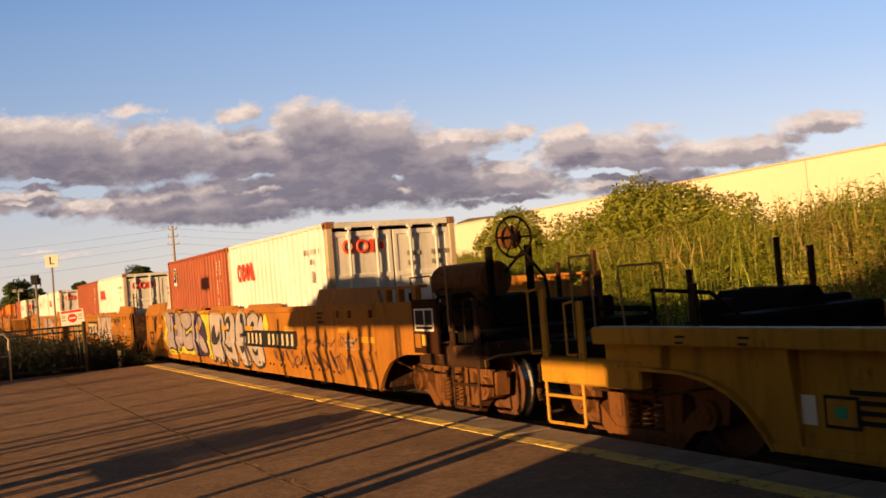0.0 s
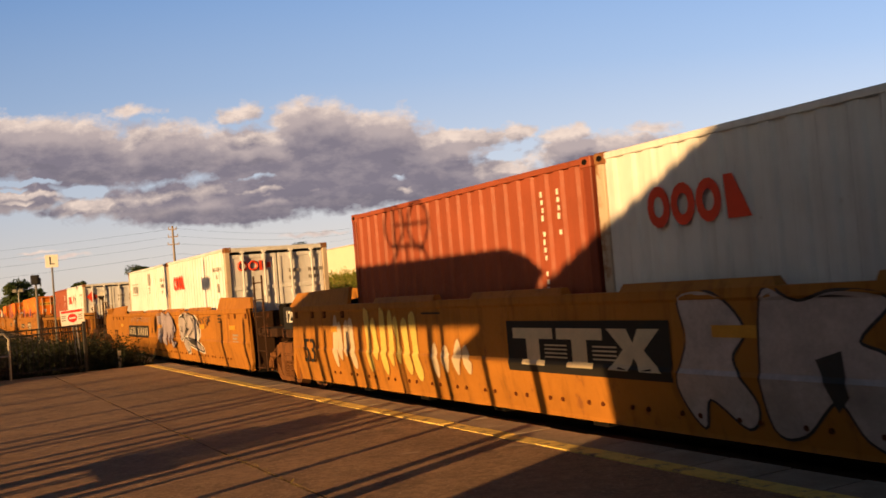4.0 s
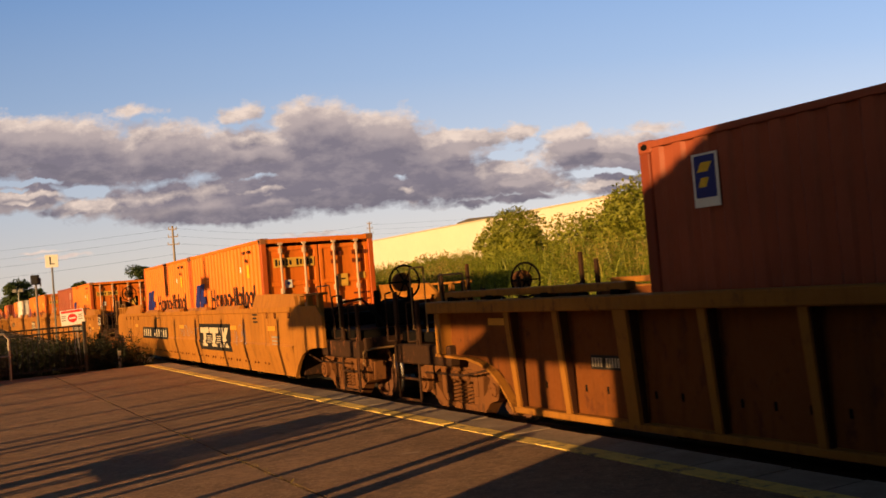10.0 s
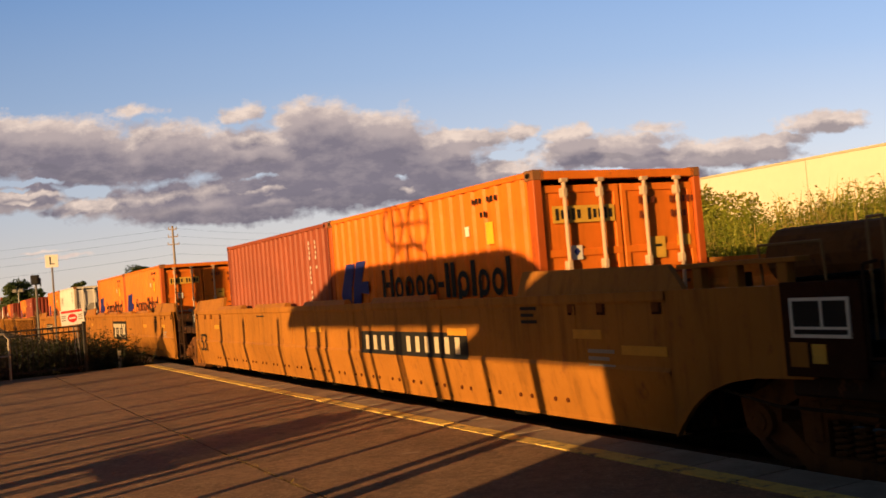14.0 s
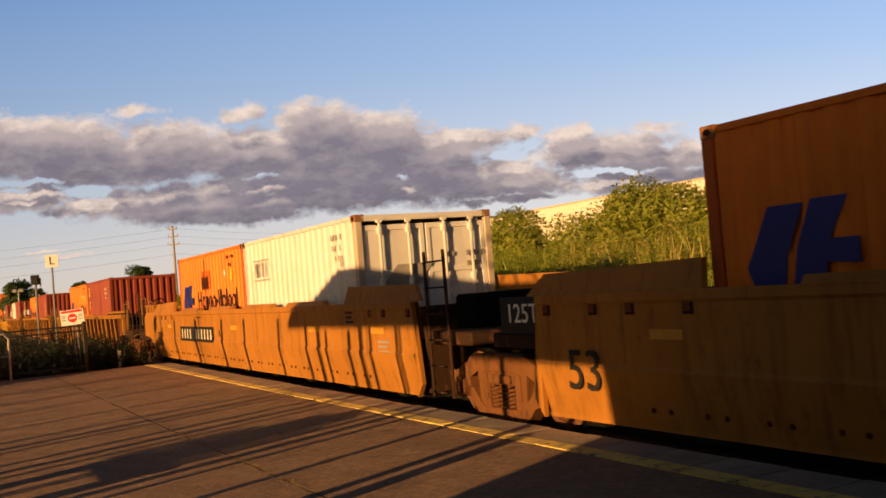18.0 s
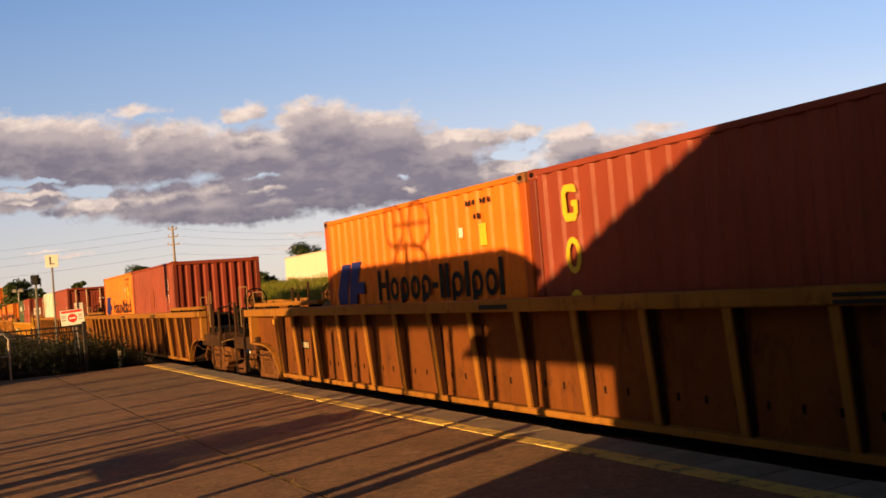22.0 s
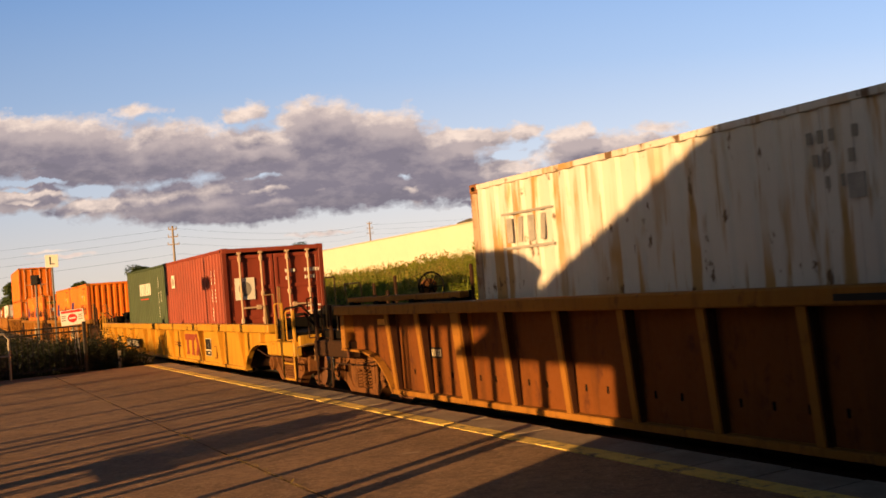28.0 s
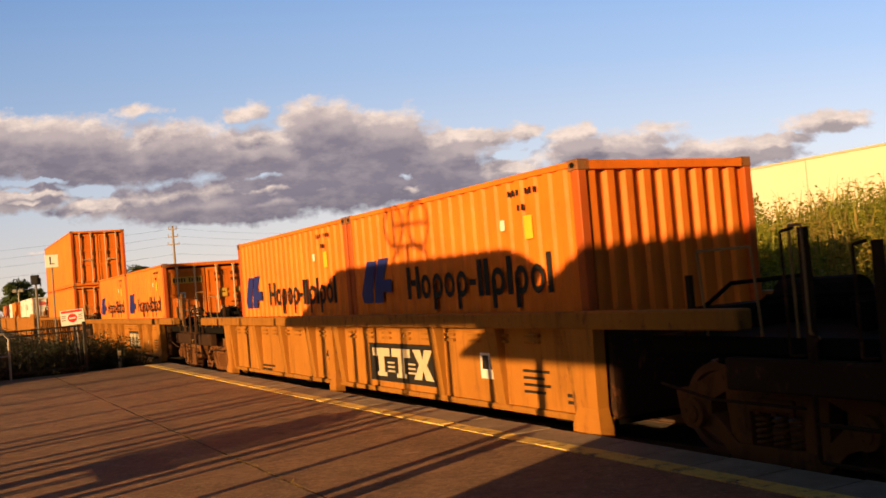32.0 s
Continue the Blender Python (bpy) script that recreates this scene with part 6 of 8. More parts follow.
def smooth_car(paint, front_inner, rear_inner, tank=False, ledges=(-4.0, -1.25, 1.5, 4.2)):
    car = tagged(new("well_car"), "ochre smooth-sided well car carrying containers", "rail car", group="train cars")
    body = 8.35
    prof = [(1.33, 1.46), (1.35, 1.53), (1.47, 1.53), (1.475, 1.45), (1.455, 1.42), (1.455, 0.86), (1.475, 0.82), (1.36, 0.31), (1.36, 0.27), (1.27, 0.27)]
    for sy, nm in ((-1, "side_wall"), (1, "side_wall")):
        bm = fresh()
        loft(bm, [[(x, sy * a, z) for a, z in prof] for x in (-body, -body / 2, 0, body / 2, body)])
        # back skin
        loft(bm, [[(x, sy * 1.33, 1.46), (x, sy * 1.25, 0.3)] for x in (-body, body)])
        # apron over the trucks
        for d in (-1, 1):
            inner = front_inner if d > 0 else rear_inner
            e = 8.42 if inner else 9.85
            low = [(d * body, 0.27)] + [(d * x, z) for x, z in ARCH(body) if x < e - 0.02] + ([(d * e, 0.84), (d * e, 1.35), (d * (e - 0.25), 1.53)] if not inner else [(d * (e + 0.08), 0.45), (d * e, 1.0), (d * (e - 0.1), 1.53)]) + [(d * body, 1.53)]
            prism(bm, low, sy * 1.40, sy * 1.455)
        bmesh.ops.recalc_face_normals(bm, faces=bm.faces[:])
        part(nm, bm, paint, car)
        # raised guide plates at the ends
        for d in (-1, 1):
            bm = fresh()
            x0, x1 = d * 5.95, d * 8.55
            loft(bm, [[(x0, sy * 1.43, 1.53), (x0 + d * 0.05, sy * 1.36, 1.79), (x0 + d * 0.05, sy * 1.30, 1.79), (x0, sy * 1.37, 1.53)],
                      [(x1, sy * 1.43, 1.53), (x1 - d * 0.25, sy * 1.36, 1.75), (x1 - d * 0.25, sy * 1.30, 1.75), (x1, sy * 1.37, 1.53)]], closed=True)
            bmesh.ops.holes_fill(bm, edges=bm.edges[:])
            bmesh.ops.recalc_face_normals(bm, faces=bm.faces[:])
            part("guide_plate", bm, paint, car)
    # thin top plate on short posts over the end aprons
        for d in (-1, 1):
            if front_inner if d > 0 else rear_inner:
                continue
            bm = fresh()
            box(bm, *sorted((d * 8.50, d * 9.78)), *sorted((sy * 1.28, sy * 1.44)), 1.70, 1.74, 0.006)
            tp_ = part("guide_cap", bm, paint, car)
            for x in (8.72, 9.12, 9.62):
                bm = fresh()
                box(bm, *sorted((d * (x - 0.05), d * (x + 0.05))), *sorted((sy * 1.33, sy * 1.42)), 1.50 if x < 9.6 else 1.33, 1.70, 0.006)
                part("bracket", bm, paint, tp_)
    # short guide ledges along the top edge
        for x in ledges:
            bm = fresh()
            loft(bm, [[(x - 0.92, sy * 1.475, 1.525), (x - 0.92, sy * 1.42, 1.60), (x - 0.92, sy * 1.34, 1.60), (x - 0.92, sy * 1.34, 1.525)],
                      [(x + 0.92, sy * 1.475, 1.525), (x + 0.86, sy * 1.42, 1.60), (x + 0.86, sy * 1.34, 1.60), (x + 0.92, sy * 1.34, 1.525)]], closed=True)
            bmesh.ops.holes_fill(bm, edges=bm.edges[:])
            bmesh.ops.recalc_face_normals(bm, faces=bm.faces[:])
            part("guide_ledge", bm, paint, car)
    # weld seams and drain plates along the near side
    for x in (-7.0, -4.2, -1.4, 1.4, 4.2, 7.0):
        bm = fresh()
        box(bm, x - 0.02, x + 0.02, -1.463, -1.455, 0.88, 1.42)
        part("seam", bm, paint, car)
    for x in np.arange(-6.6, 7.0, 0.66):
        for dx in (-0.11, 0.11):
            ob = shared("drain_hole", cached("drain_hole", lambda bm: rod(bm, (0, -1.40, 0.46), (0, -1.412, 0.46), 0.024, 8)), RUST_SPOT, car)
            ob.location.x = x + dx
    floor_of(car, body)
    for d, inn in ((1, front_inner), (-1, rear_inner)):
        end_gear(car, d, paint, inn, tank and d > 0, 2.25 if tank and d > 0 else 1.80 if d > 0 else 1.72)
        # bulkhead in the dark end paint, which carries the well's shade
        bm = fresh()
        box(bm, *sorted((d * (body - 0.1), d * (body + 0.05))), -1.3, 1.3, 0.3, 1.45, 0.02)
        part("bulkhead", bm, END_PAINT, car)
    return car


def rib_mesh(z0, z1, y_top, y_bot, w, depth=(0.13, 0.2)):
    def build(bm):
        loft(bm, [[(-w * 0.42, -y_bot, z0), (w * 0.42, -y_bot, z0), (w * 0.42, -y_bot + depth[0], z0), (-w * 0.42, -y_bot + depth[0], z0)],
                  [(-w / 2, -y_top, z1), (w / 2, -y_top, z1), (w / 2, -y_top + depth[1], z1), (-w / 2, -y_top + depth[1], z1)]], closed=True)
        bmesh.ops.recalc_face_normals(bm, faces=bm.faces[:])
    return build


def ribbed_car(kind, label):
    """kind: dict of paints, heights and rib places."""
    K = kind
    car = tagged(new("well_car"), label, "rail car", group="train cars")
    body, end, top, ch = K["body"], K["end"], K["top"], K["chord"]
    for sy in (-1, 1):
        bm = fresh()
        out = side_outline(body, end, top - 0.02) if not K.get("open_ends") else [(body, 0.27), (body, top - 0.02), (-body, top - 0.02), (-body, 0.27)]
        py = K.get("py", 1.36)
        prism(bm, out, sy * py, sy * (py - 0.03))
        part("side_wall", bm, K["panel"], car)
        bm = fresh()
        box(bm, -end, end, *sorted((sy * (py - 0.02), sy * 1.52)), top - ch, top, 0.015)
        part("top_chord", bm, K["chord_paint"], car)
        bm = fresh()
        box(bm, -body - 0.03, body + 0.03, *sorted((sy * 1.28, sy * 1.41)), 0.255, 0.325, 0.01)
        part("side_sill", bm, K["rib"], car)
        # flanges round the arches
        for d in (-1, 1) if not K.get("open_ends") else ():
            bm = fresh()
            pts = [(d * x, z) for x, z in [(body, 0.27)] + ARCH(body) + [(end, 0.84)]]
            for (xa, za), (xb, zb) in zip(pts[:-1], pts[1:]):
                m = Matrix.Translation(((xa + xb) / 2, sy * 1.38, (za + zb) / 2)) @ Matrix.Rotation(-math.atan2(zb - za, xb - xa), 4, "Y")
                obox(bm, m, math.hypot(xb - xa, zb - za) + 0.02, 0.10, 0.03)
            part("arch_flange", bm, K["rib"], car)
        rib = cached("rib%.2f%.2f" % (top, K["ribw"]), rib_mesh(0.31, top - ch + 0.01, 1.49, 1.40, K["ribw"]))
        broad = cached("rib_broad%.2f" % top, rib_mesh(0.31, top - ch + 0.01, 1.50, 1.42, K["ribw"] * 2))
        if K.get("webs"):
            rib = cached("rib_flange%.2f" % top, rib_mesh(0.31, top - ch + 0.01, 1.49, 1.40, K["ribw"], (0.025, 0.025)))
        for e in K["ribs"]:
            if True:
                ob = shared("rib", broad if abs(abs(e) - 6.18) < 0.03 else rib, K["rib"], car)
                ob.matrix_basis = pose(e, 0, 0) if sy < 0 else pose(e, 0, 0, 0, 0, 180)
                # near-side ribs only: their dark side is put into the web's colour
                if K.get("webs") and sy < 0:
                    wb = shared("web", cached("rib_web%.2f" % top, rib_mesh(0.31, top - ch + 0.01, 1.464, 1.374, K["ribw"] * 0.9, (0.05, 0.10))), DARK_STEEL, ob)
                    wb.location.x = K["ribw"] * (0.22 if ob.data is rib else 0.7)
        for x in K.get("short_ribs", ()):
            for e in (x, -x):
                bm = fresh()
                box(bm, e - 0.07, e + 0.07, *sorted((sy * (py - 0.01), sy * 1.46)), 0.86, top - ch, 0.01)
                part("end_rib", bm, K["rib"], car)
    floor_of(car, body)
    if K.get("guides"):
        for x in np.arange(-body + 0.5, body - 0.3, 0.343):
            if abs(x / 1.03 - round(x / 1.03)) > 0.12:
                ob = shared("drain_slot", cached("drain_slot", lambda bm: box(bm, -0.014, 0.014, -0.004, 0.004, -0.035, 0.035)), GRIME_SHADE, car)
                ob.location = (x, -1.302, 0.58)
        for d in (-1, 1):
            for sy in (-1, 1):
                bm = fresh()
                x0, x1 = sorted((d * 6.2, d * 9.65))
                box(bm, x0, x1, *sorted((sy * 1.24, sy * 1.38)), top + 0.035, top + 0.115, 0.012)
                gr = part("guide_rail", bm, K["chord_paint"], car)
                for xb in (6.35, 7.5, 8.6, 9.5):
                    bm = fresh()
                    box(bm, d * xb - 0.07, d * xb + 0.07, *sorted((sy * 1.25, sy * 1.39)), top - 0.01, top + 0.05, 0.01)
                    part("block", bm, GRIME_SHADE, gr)
    for d in (-1, 1):
        end_gear(car, d, K["rib"], False, False, K.get("wheel_z", 1.68), K.get("deck", 1.12), K.get("shift", 0.0))
        # dark end paint again, so the bulkhead's shade is coloured in
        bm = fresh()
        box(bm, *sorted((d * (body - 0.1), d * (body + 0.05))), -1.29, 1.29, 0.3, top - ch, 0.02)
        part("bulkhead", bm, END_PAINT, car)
    return car


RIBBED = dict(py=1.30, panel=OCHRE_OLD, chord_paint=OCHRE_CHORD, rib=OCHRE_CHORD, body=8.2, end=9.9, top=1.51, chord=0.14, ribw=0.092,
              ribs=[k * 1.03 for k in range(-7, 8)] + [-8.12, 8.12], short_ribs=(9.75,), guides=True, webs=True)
LOW_YELLOW = dict(panel=YELLOW, chord_paint=YELLOW, rib=YELLOW, body=8.1, end=10.1, top=1.215, chord=0.16, ribw=0.15,
                  ribs=(-7.9, -6.1, -4.55, -2.48, -1.32, -0.06, 1.26, 2.5, 4.46, 6.2, 7.9), short_ribs=(9.3,), wheel_z=1.45, deck=1.05)
FORTY = dict(panel=OCHRE, chord_paint=OCHRE_CHORD, rib=OCHRE_CHORD, body=6.45, end=8.4, top=1.36, chord=0.17, ribw=0.20,
             ribs=(-6.2, -4.4, -2.85, -1.4, -0.1, 3.15, 4.6, 6.2), short_ribs=(), wheel_z=1.45, shift=1.5, open_ends=True)


def number_panel(car, x, z, w, h, y=-1.462, size=0.0):
    """A black panel with the car's marks as plain white bars."""
    bm = fresh()
    box(bm, x - w / 2, x + w / 2, y - 0.004, y, z - h / 2, z + h / 2)
    pn = part("number_panel", bm, MARK_BLACK, car)
    n = 11
    for i in range(n):
        if i == 4:
            continue
        bm = fresh()
        cx = x - w / 2 + (i + 0.7) * w / (n + 0.4)
        box(bm, cx - w / n * 0.24, cx + w / n * 0.24, y - 0.008, y - 0.004, z - h * 0.33, z + h * 0.33)
        part("number_bar", bm, MARK_CREAM, pn)


def stencil(car, text, x, z, size, mat=None, y=-1.462):
    ob = shared("stencil", lettering(text, size), mat or MARK_BLACK, car)
    ob.matrix_basis = pose(x, y, z, 90, 0, 0)


def text_bars(car, x, z, w, n, mat, y=-1.462, h=0.035, gap=0.07):
    for i in range(n):
        bm = fresh()
        box(bm, x - w / 2, x + w / 2 - (0.2 * w if i % 2 else 0), y - 0.004, y, z - i * gap - h / 2, z - i * gap + h / 2)
        part("text_bar", bm, mat, car)


def patch(car, x, z, w, h, mat, y=-1.462, name="paint_patch"):
    bm = fresh()
    box(bm, x - w / 2, x + w / 2, y - 0.004, y, z - h / 2, z + h / 2)
    part(name, bm, mat, car)


# ---------------------------------------------------------------- the train
SPEED, GAIN = 8.5281, 0.0246
FRONT = {1: 113.332, 2: 93.879, 3: 74.338, 4: 50.812, 5: 27.176, 6: 3.186, 7: -16.225, 8: -35.839, 9: -59.478, 10: -83.187, 11: -107.131, 12: -130.609, 13: -152.608, 14: -172.487}
PITCH_20 = 6.11
MID = {i: v - PITCH_20 for i, v in FRONT.items()}
MID[0] = MID[1] + 23.6
MID[15] = MID[14] - 20.0
MID[16] = MID[15] - 23.5
MID[17] = MID[16] - 19.5
MID[18] = MID[17] - 19.5
MOVING = []


def ride(ob, s, z):
    MOVING.append((ob, s, z))


KINDS = {0: "low", 1: "sA", 2: "sM", 3: "sZ", 4: "rib", 5: "sS", 6: "sA", 7: "sM", 8: "sZ", 9: "rib", 10: "rib", 11: "rib", 12: "low", 13: "forty", 14: "forty", 15: "rib", 16: "sA", 17: "sM", 18: "sZ"}
MAKE = {"low": lambda: ribbed_car(LOW_YELLOW, "yellow low-sided well car with broad ribs"),
        "rib": lambda: ribbed_car(RIBBED, "weathered ochre ribbed well car carrying containers"),
        "forty": lambda: ribbed_car(FORTY, "short ochre well car with heavy side posts"),
        "sA": lambda: smooth_car(OCHRE, False, True, True, (-5.35, -2.6, 0.2, 3.05)), "sM": lambda: smooth_car(OCHRE, True, True),
        "sZ": lambda: smooth_car(OCHRE, True, False), "sS": lambda: smooth_car(OCHRE, False, False)}
TRUCKS = {"low": (9.95, -9.95), "rib": (9.9, -9.9), "forty": (8.3, -8.3), "sA": (9.9, -9.73), "sM": (-9.73,), "sZ": (-9.9,), "sS": (9.9, -9.9)}
CARS = {}
first = {}
for i in sorted(KINDS):
    k = KINDS[i]
    if k not in first:
        first[k] = MAKE[k]()
        for x in TRUCKS[k]:
            truck(first[k], x)
        CARS[i] = first[k]
    else:
        CARS[i] = copy_thing(first[k], pose(0, 0, 0))
    ride(CARS[i], MID[i], RAIL_Z)

LOADS = {1: (c_white, lambda: c_red("wave")), 2: (c_white, lambda: c_red("wave", False)), 3: (c_white, c_white_plain), 4: (lambda: c_white(placards=True), lambda: c_red("wave")),
         5: (c_orange, c_orange), 6: (c_orange, lambda: c_red("wave", False)), 7: (c_orange, c_orange), 8: (lambda: c_rusty(heavy=False), lambda: c_orange("wave", patch=True)),
         9: (lambda: c_maroon("wave", 1), c_orange), 10: (lambda: c_maroon("wave", 0), c_orange), 11: (lambda: c_maroon("door", 3), c_rusty), 12: (lambda: c_maroon("door", 2), c_green),
         13: (lambda: c_orange("wave"), c_orange), 14: (c_orange, c_orange), 16: (c_white, c_white_plain), 17: (c_orange, c_white), 18: (lambda: c_maroon("wave", 0), c_orange)}
for i, (fa, fb) in LOADS.items():
    ride(fa(), MID[i] + PITCH_20 - CL / 2, RAIL_Z + 0.30)
    ride(fb(), MID[i] + PITCH_20 - 6.11 - CL / 2, RAIL_Z + 0.30)
for lift in (0.0, CH + 0.01):
    c = container(C_ORANGE, "orange corrugated steel container in a stack of two", "door", 12.19, CH)
    ride(c, MID[15] + 0.1, RAIL_Z + 0.30 + (lift and CH + 0.01))


# ---------------------------------------------------------------- what is painted on each car
def skin(h):
    """How far out the smooth side stands at a height."""
    return float(np.interp(h, (0.27, 0.31, 0.82, 0.86, 1.42, 1.45, 1.6), (1.36, 1.36, 1.475, 1.455, 1.455, 1.475, 1.45)))


def decal(car, pts, mat, lift=0.004, name="graffiti", label=""):
    """Paint that follows the bent side of a smooth car."""
    bm = fresh()
    f = bm.faces.new([bm.verts.new((x, 0, z)) for x, z in pts])
    for z in (0.82, 0.86, 1.42):
        bmesh.ops.bisect_plane(bm, geom=bm.verts[:] + bm.edges[:] + bm.faces[:], plane_co=(0, 0, z), plane_no=(0, 0, 1))
    for v in bm.verts:
        v.co.y = -skin(v.co.z) - lift
    bmesh.ops.triangulate(bm, faces=bm.faces[:])
    bmesh.ops.recalc_face_normals(bm, faces=bm.faces[:])
    return part(name, bm, mat, car, label)


def rounded(pts, n=5):
    """A closed smooth outline through the points."""
    P = [Vector(p) for p in pts]
    out = []
    k = len(P)
    for i in range(k):
        a, b, c, d = P[i - 1], P[i], P[(i + 1) % k], P[(i + 2) % k]
        for j in range(n):
            t = j / n
            out.append(0.5 * ((2 * b) + (c - a) * t + (2 * a - 5 * b + 4 * c - d) * t * t + (3 * b - a - 3 * c + d) * t ** 3))
    return [(v.x, min(1.52, max(0.30, v.y))) for v in out]


def grown(pts, d):
    """The outline moved outwards by d."""
    n = len(pts)
    area = sum(pts[i][0] * pts[(i + 1) % n][1] - pts[(i + 1) % n][0] * pts[i][1] for i in range(n))
    sg = 1 if area > 0 else -1
    out = []
    for i in range(n):
        t = Vector(pts[(i + 1) % n]) - Vector(pts[i - 1])
        if t.length < 1e-6:
            t = Vector((1, 0))
        t.normalize()
        out.append((pts[i][0] + sg * t.y * d, min(1.525, max(0.29, pts[i][1] - sg * t.x * d))))
    return out


def throw(car, pts, fill, line, width=0.035, halo=None, lift=0.004):
    o = rounded(pts)
    if halo:
        decal(car, grown(o, width + 0.03), halo, lift)
    decal(car, grown(o, width), line, lift + 0.003)
    decal(car, o, fill, lift + 0.006)


def stroke(car, pts, mat, w=0.03, lift=0.008):
    """One sprayed line, a flat ribbon that follows the side."""
    P = [Vector(p) for p in pts]
    if len(P) < 12:                                   # rounded between few points
        out = []
        for i in range(len(P) - 1):
            a, b, c, d = P[max(i - 1, 0)], P[i], P[i + 1], P[min(i + 2, len(P) - 1)]
            for k in range(5):
                t = k / 5
                out.append(0.5 * ((2 * b) + (c - a) * t + (2 * a - 5 * b + 4 * c - d) * t * t + (3 * b - a - 3 * c + d) * t ** 3))
        P = out + [P[-1]]
    rows = []
    for i, p in enumerate(P):
        d = P[min(i + 1, len(P) - 1)] - P[max(i - 1, 0)]
        if d.length < 1e-5:
            continue
        n = Vector((-d.y, d.x)).normalized() * w / 2 * (0.75 + 0.25 * math.sin(i * 0.9))
        rows.append([(q.x, -skin(q.y) - lift, q.y) for q in (p - n, p + n)])
    bm = fresh()
    loft(bm, rows)
    bmesh.ops.recalc_face_normals(bm, faces=bm.faces[:])
    return part("graffiti", bm, mat, car)


def scribble(car, x0, x1, z0, z1, mat, seed, n=14, w=0.028):
    """Hurried hand-sprayed strokes of uneven shape and size."""
    rnd = random.Random(seed)
    x = x0
    while x < x1 - 0.05:
        wide = rnd.uniform(0.12, 0.36)
        lo, hi = z0 + (z1 - z0) * rnd.uniform(0, 0.35), z1 - (z1 - z0) * rnd.uniform(0, 0.35)
        pts = []
        if rnd.random() < 0.55:
            a0, span, turn = rnd.uniform(0, 6.28), rnd.uniform(2.2, 6.5), rnd.choice((-1, 1))
            squash = rnd.uniform(-0.4, 0.4)
            for k in range(13):
                a = a0 + turn * span * k / 12
                pts.append((x + wide * (0.5 + 0.5 * math.cos(a)) + squash * wide * math.sin(a), (lo + hi) / 2 + (hi - lo) / 2 * math.sin(a)))
            stroke(car, pts, mat, w * rnd.uniform(0.7, 1.1))
            x += wide * rnd.uniform(0.5, 0.9)
            continue
        up = rnd.random() < 0.5
        for k in range(rnd.randint(3, 6)):
            pts.append((x + wide * rnd.uniform(-0.15, 1.1), rnd.uniform(lo, lo + 0.3 * (hi - lo)) if up else rnd.uniform(hi - 0.3 * (hi - lo), hi)))
            up = not up
        stroke(car, pts, mat, w * rnd.uniform(0.7, 1.1))
        x += wide * rnd.uniform(0.7, 1.15)


def data_blocks(car, y=-1.462):
    patch(car, -6.4, 1.15, 0.42, 0.09, PATCH)
    for x, w in ((-0.2, 0.5), (4.6, 0.48), (7.2, 0.45)):
        patch(car, x, 1.14, w, 0.09, PATCH)
    text_bars(car, 6.2, 1.40, 0.3, 3, MARK_BLACK)
    text_bars(car, 7.4, 0.98, 0.4, 3, MARK_GREY)
    text_bars(car, -3.2, 1.37, 0.5, 1, MARK_BLACK, h=0.025)
    for x in (-8.16, -7.4, -6.86, -6.11, 6.97, 7.44, 8.23):
        # stake pockets under the top edge
        patch(car, x, 1.385, 0.13, 0.12, DARK_STEEL, -1.458, "stake_pocket")
        patch(car, x - 0.015, 1.392, 0.085, 0.085, OCHRE_OLD, -1.4625, "pocket_plate")
    stencil(car, "53", -7.58, 0.77, 0.56, None, -1.48)


def number_follow(car, x0, x1, z, h):
    decal(car, [(x0, z - h / 2), (x1, z - h / 2), (x1, z + h / 2), (x0, z + h / 2)], MARK_BLACK, 0.010, "number_panel")
    n = 11
    w = (x1 - x0 - 0.2) / n
    for i in range(n):
        if i == 4:
            continue
        a = x0 + 0.1 + i * w
        decal(car, [(a + w * 0.22, z - h * 0.32), (a + w * 0.66, z - h * 0.32), (a + w * 0.66, z + h * 0.32), (a + w * 0.22, z + h * 0.32)], MARK_CREAM, 0.014, "number_bar")


def step_block(i, w, hh):
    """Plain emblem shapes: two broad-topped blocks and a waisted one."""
    if i < 2:
        return [(-w * 0.26, -hh), (w * 0.26, -hh), (w * 0.26, -hh * 0.72), (w * 0.15, -hh * 0.72), (w * 0.15, hh * 0.42), (w * 0.46, hh * 0.42), (w * 0.46, hh), (-w * 0.46, hh), (-w * 0.46, hh * 0.42), (-w * 0.15, hh * 0.42), (-w * 0.15, -hh * 0.72), (-w * 0.26, -hh * 0.72)]
    return [(-w * 0.46, -hh), (-w * 0.10, -hh), (0.0, -hh * 0.35), (w * 0.10, -hh), (w * 0.46, -hh), (w * 0.18, 0.0), (w * 0.46, hh), (w * 0.10, hh), (0.0, hh * 0.35), (-w * 0.10, hh), (-w * 0.46, hh), (-w * 0.18, 0.0)]


def emblem_follow(car, x0, x1, z, h):
    decal(car, [(x0, z - h / 2), (x1, z - h / 2), (x1, z + h / 2), (x0, z + h / 2)], MARK_BLACK, 0.010, "emblem_panel")
    w = (x1 - x0) * 0.31
    for i, f in enumerate((0.19, 0.50, 0.81)):
        cx = x0 + f * (x1 - x0)
        decal(car, [(cx + a, z + b) for a, b in step_block(i, w, h * 0.36)], MARK_CREAM, 0.014, "emblem_shape")
    for k in range(4):
        zz = z + h * 0.02 - k * h * 0.075
        for a, b in ((0.27, 0.42), (0.58, 0.72)):
            decal(car, [(x0 + a * (x1 - x0), zz), (x0 + b * (x1 - x0), zz), (x0 + b * (x1 - x0), zz + h * 0.03), (x0 + a * (x1 - x0), zz + h * 0.03)], MARK_CREAM, 0.013, "emblem_shape")


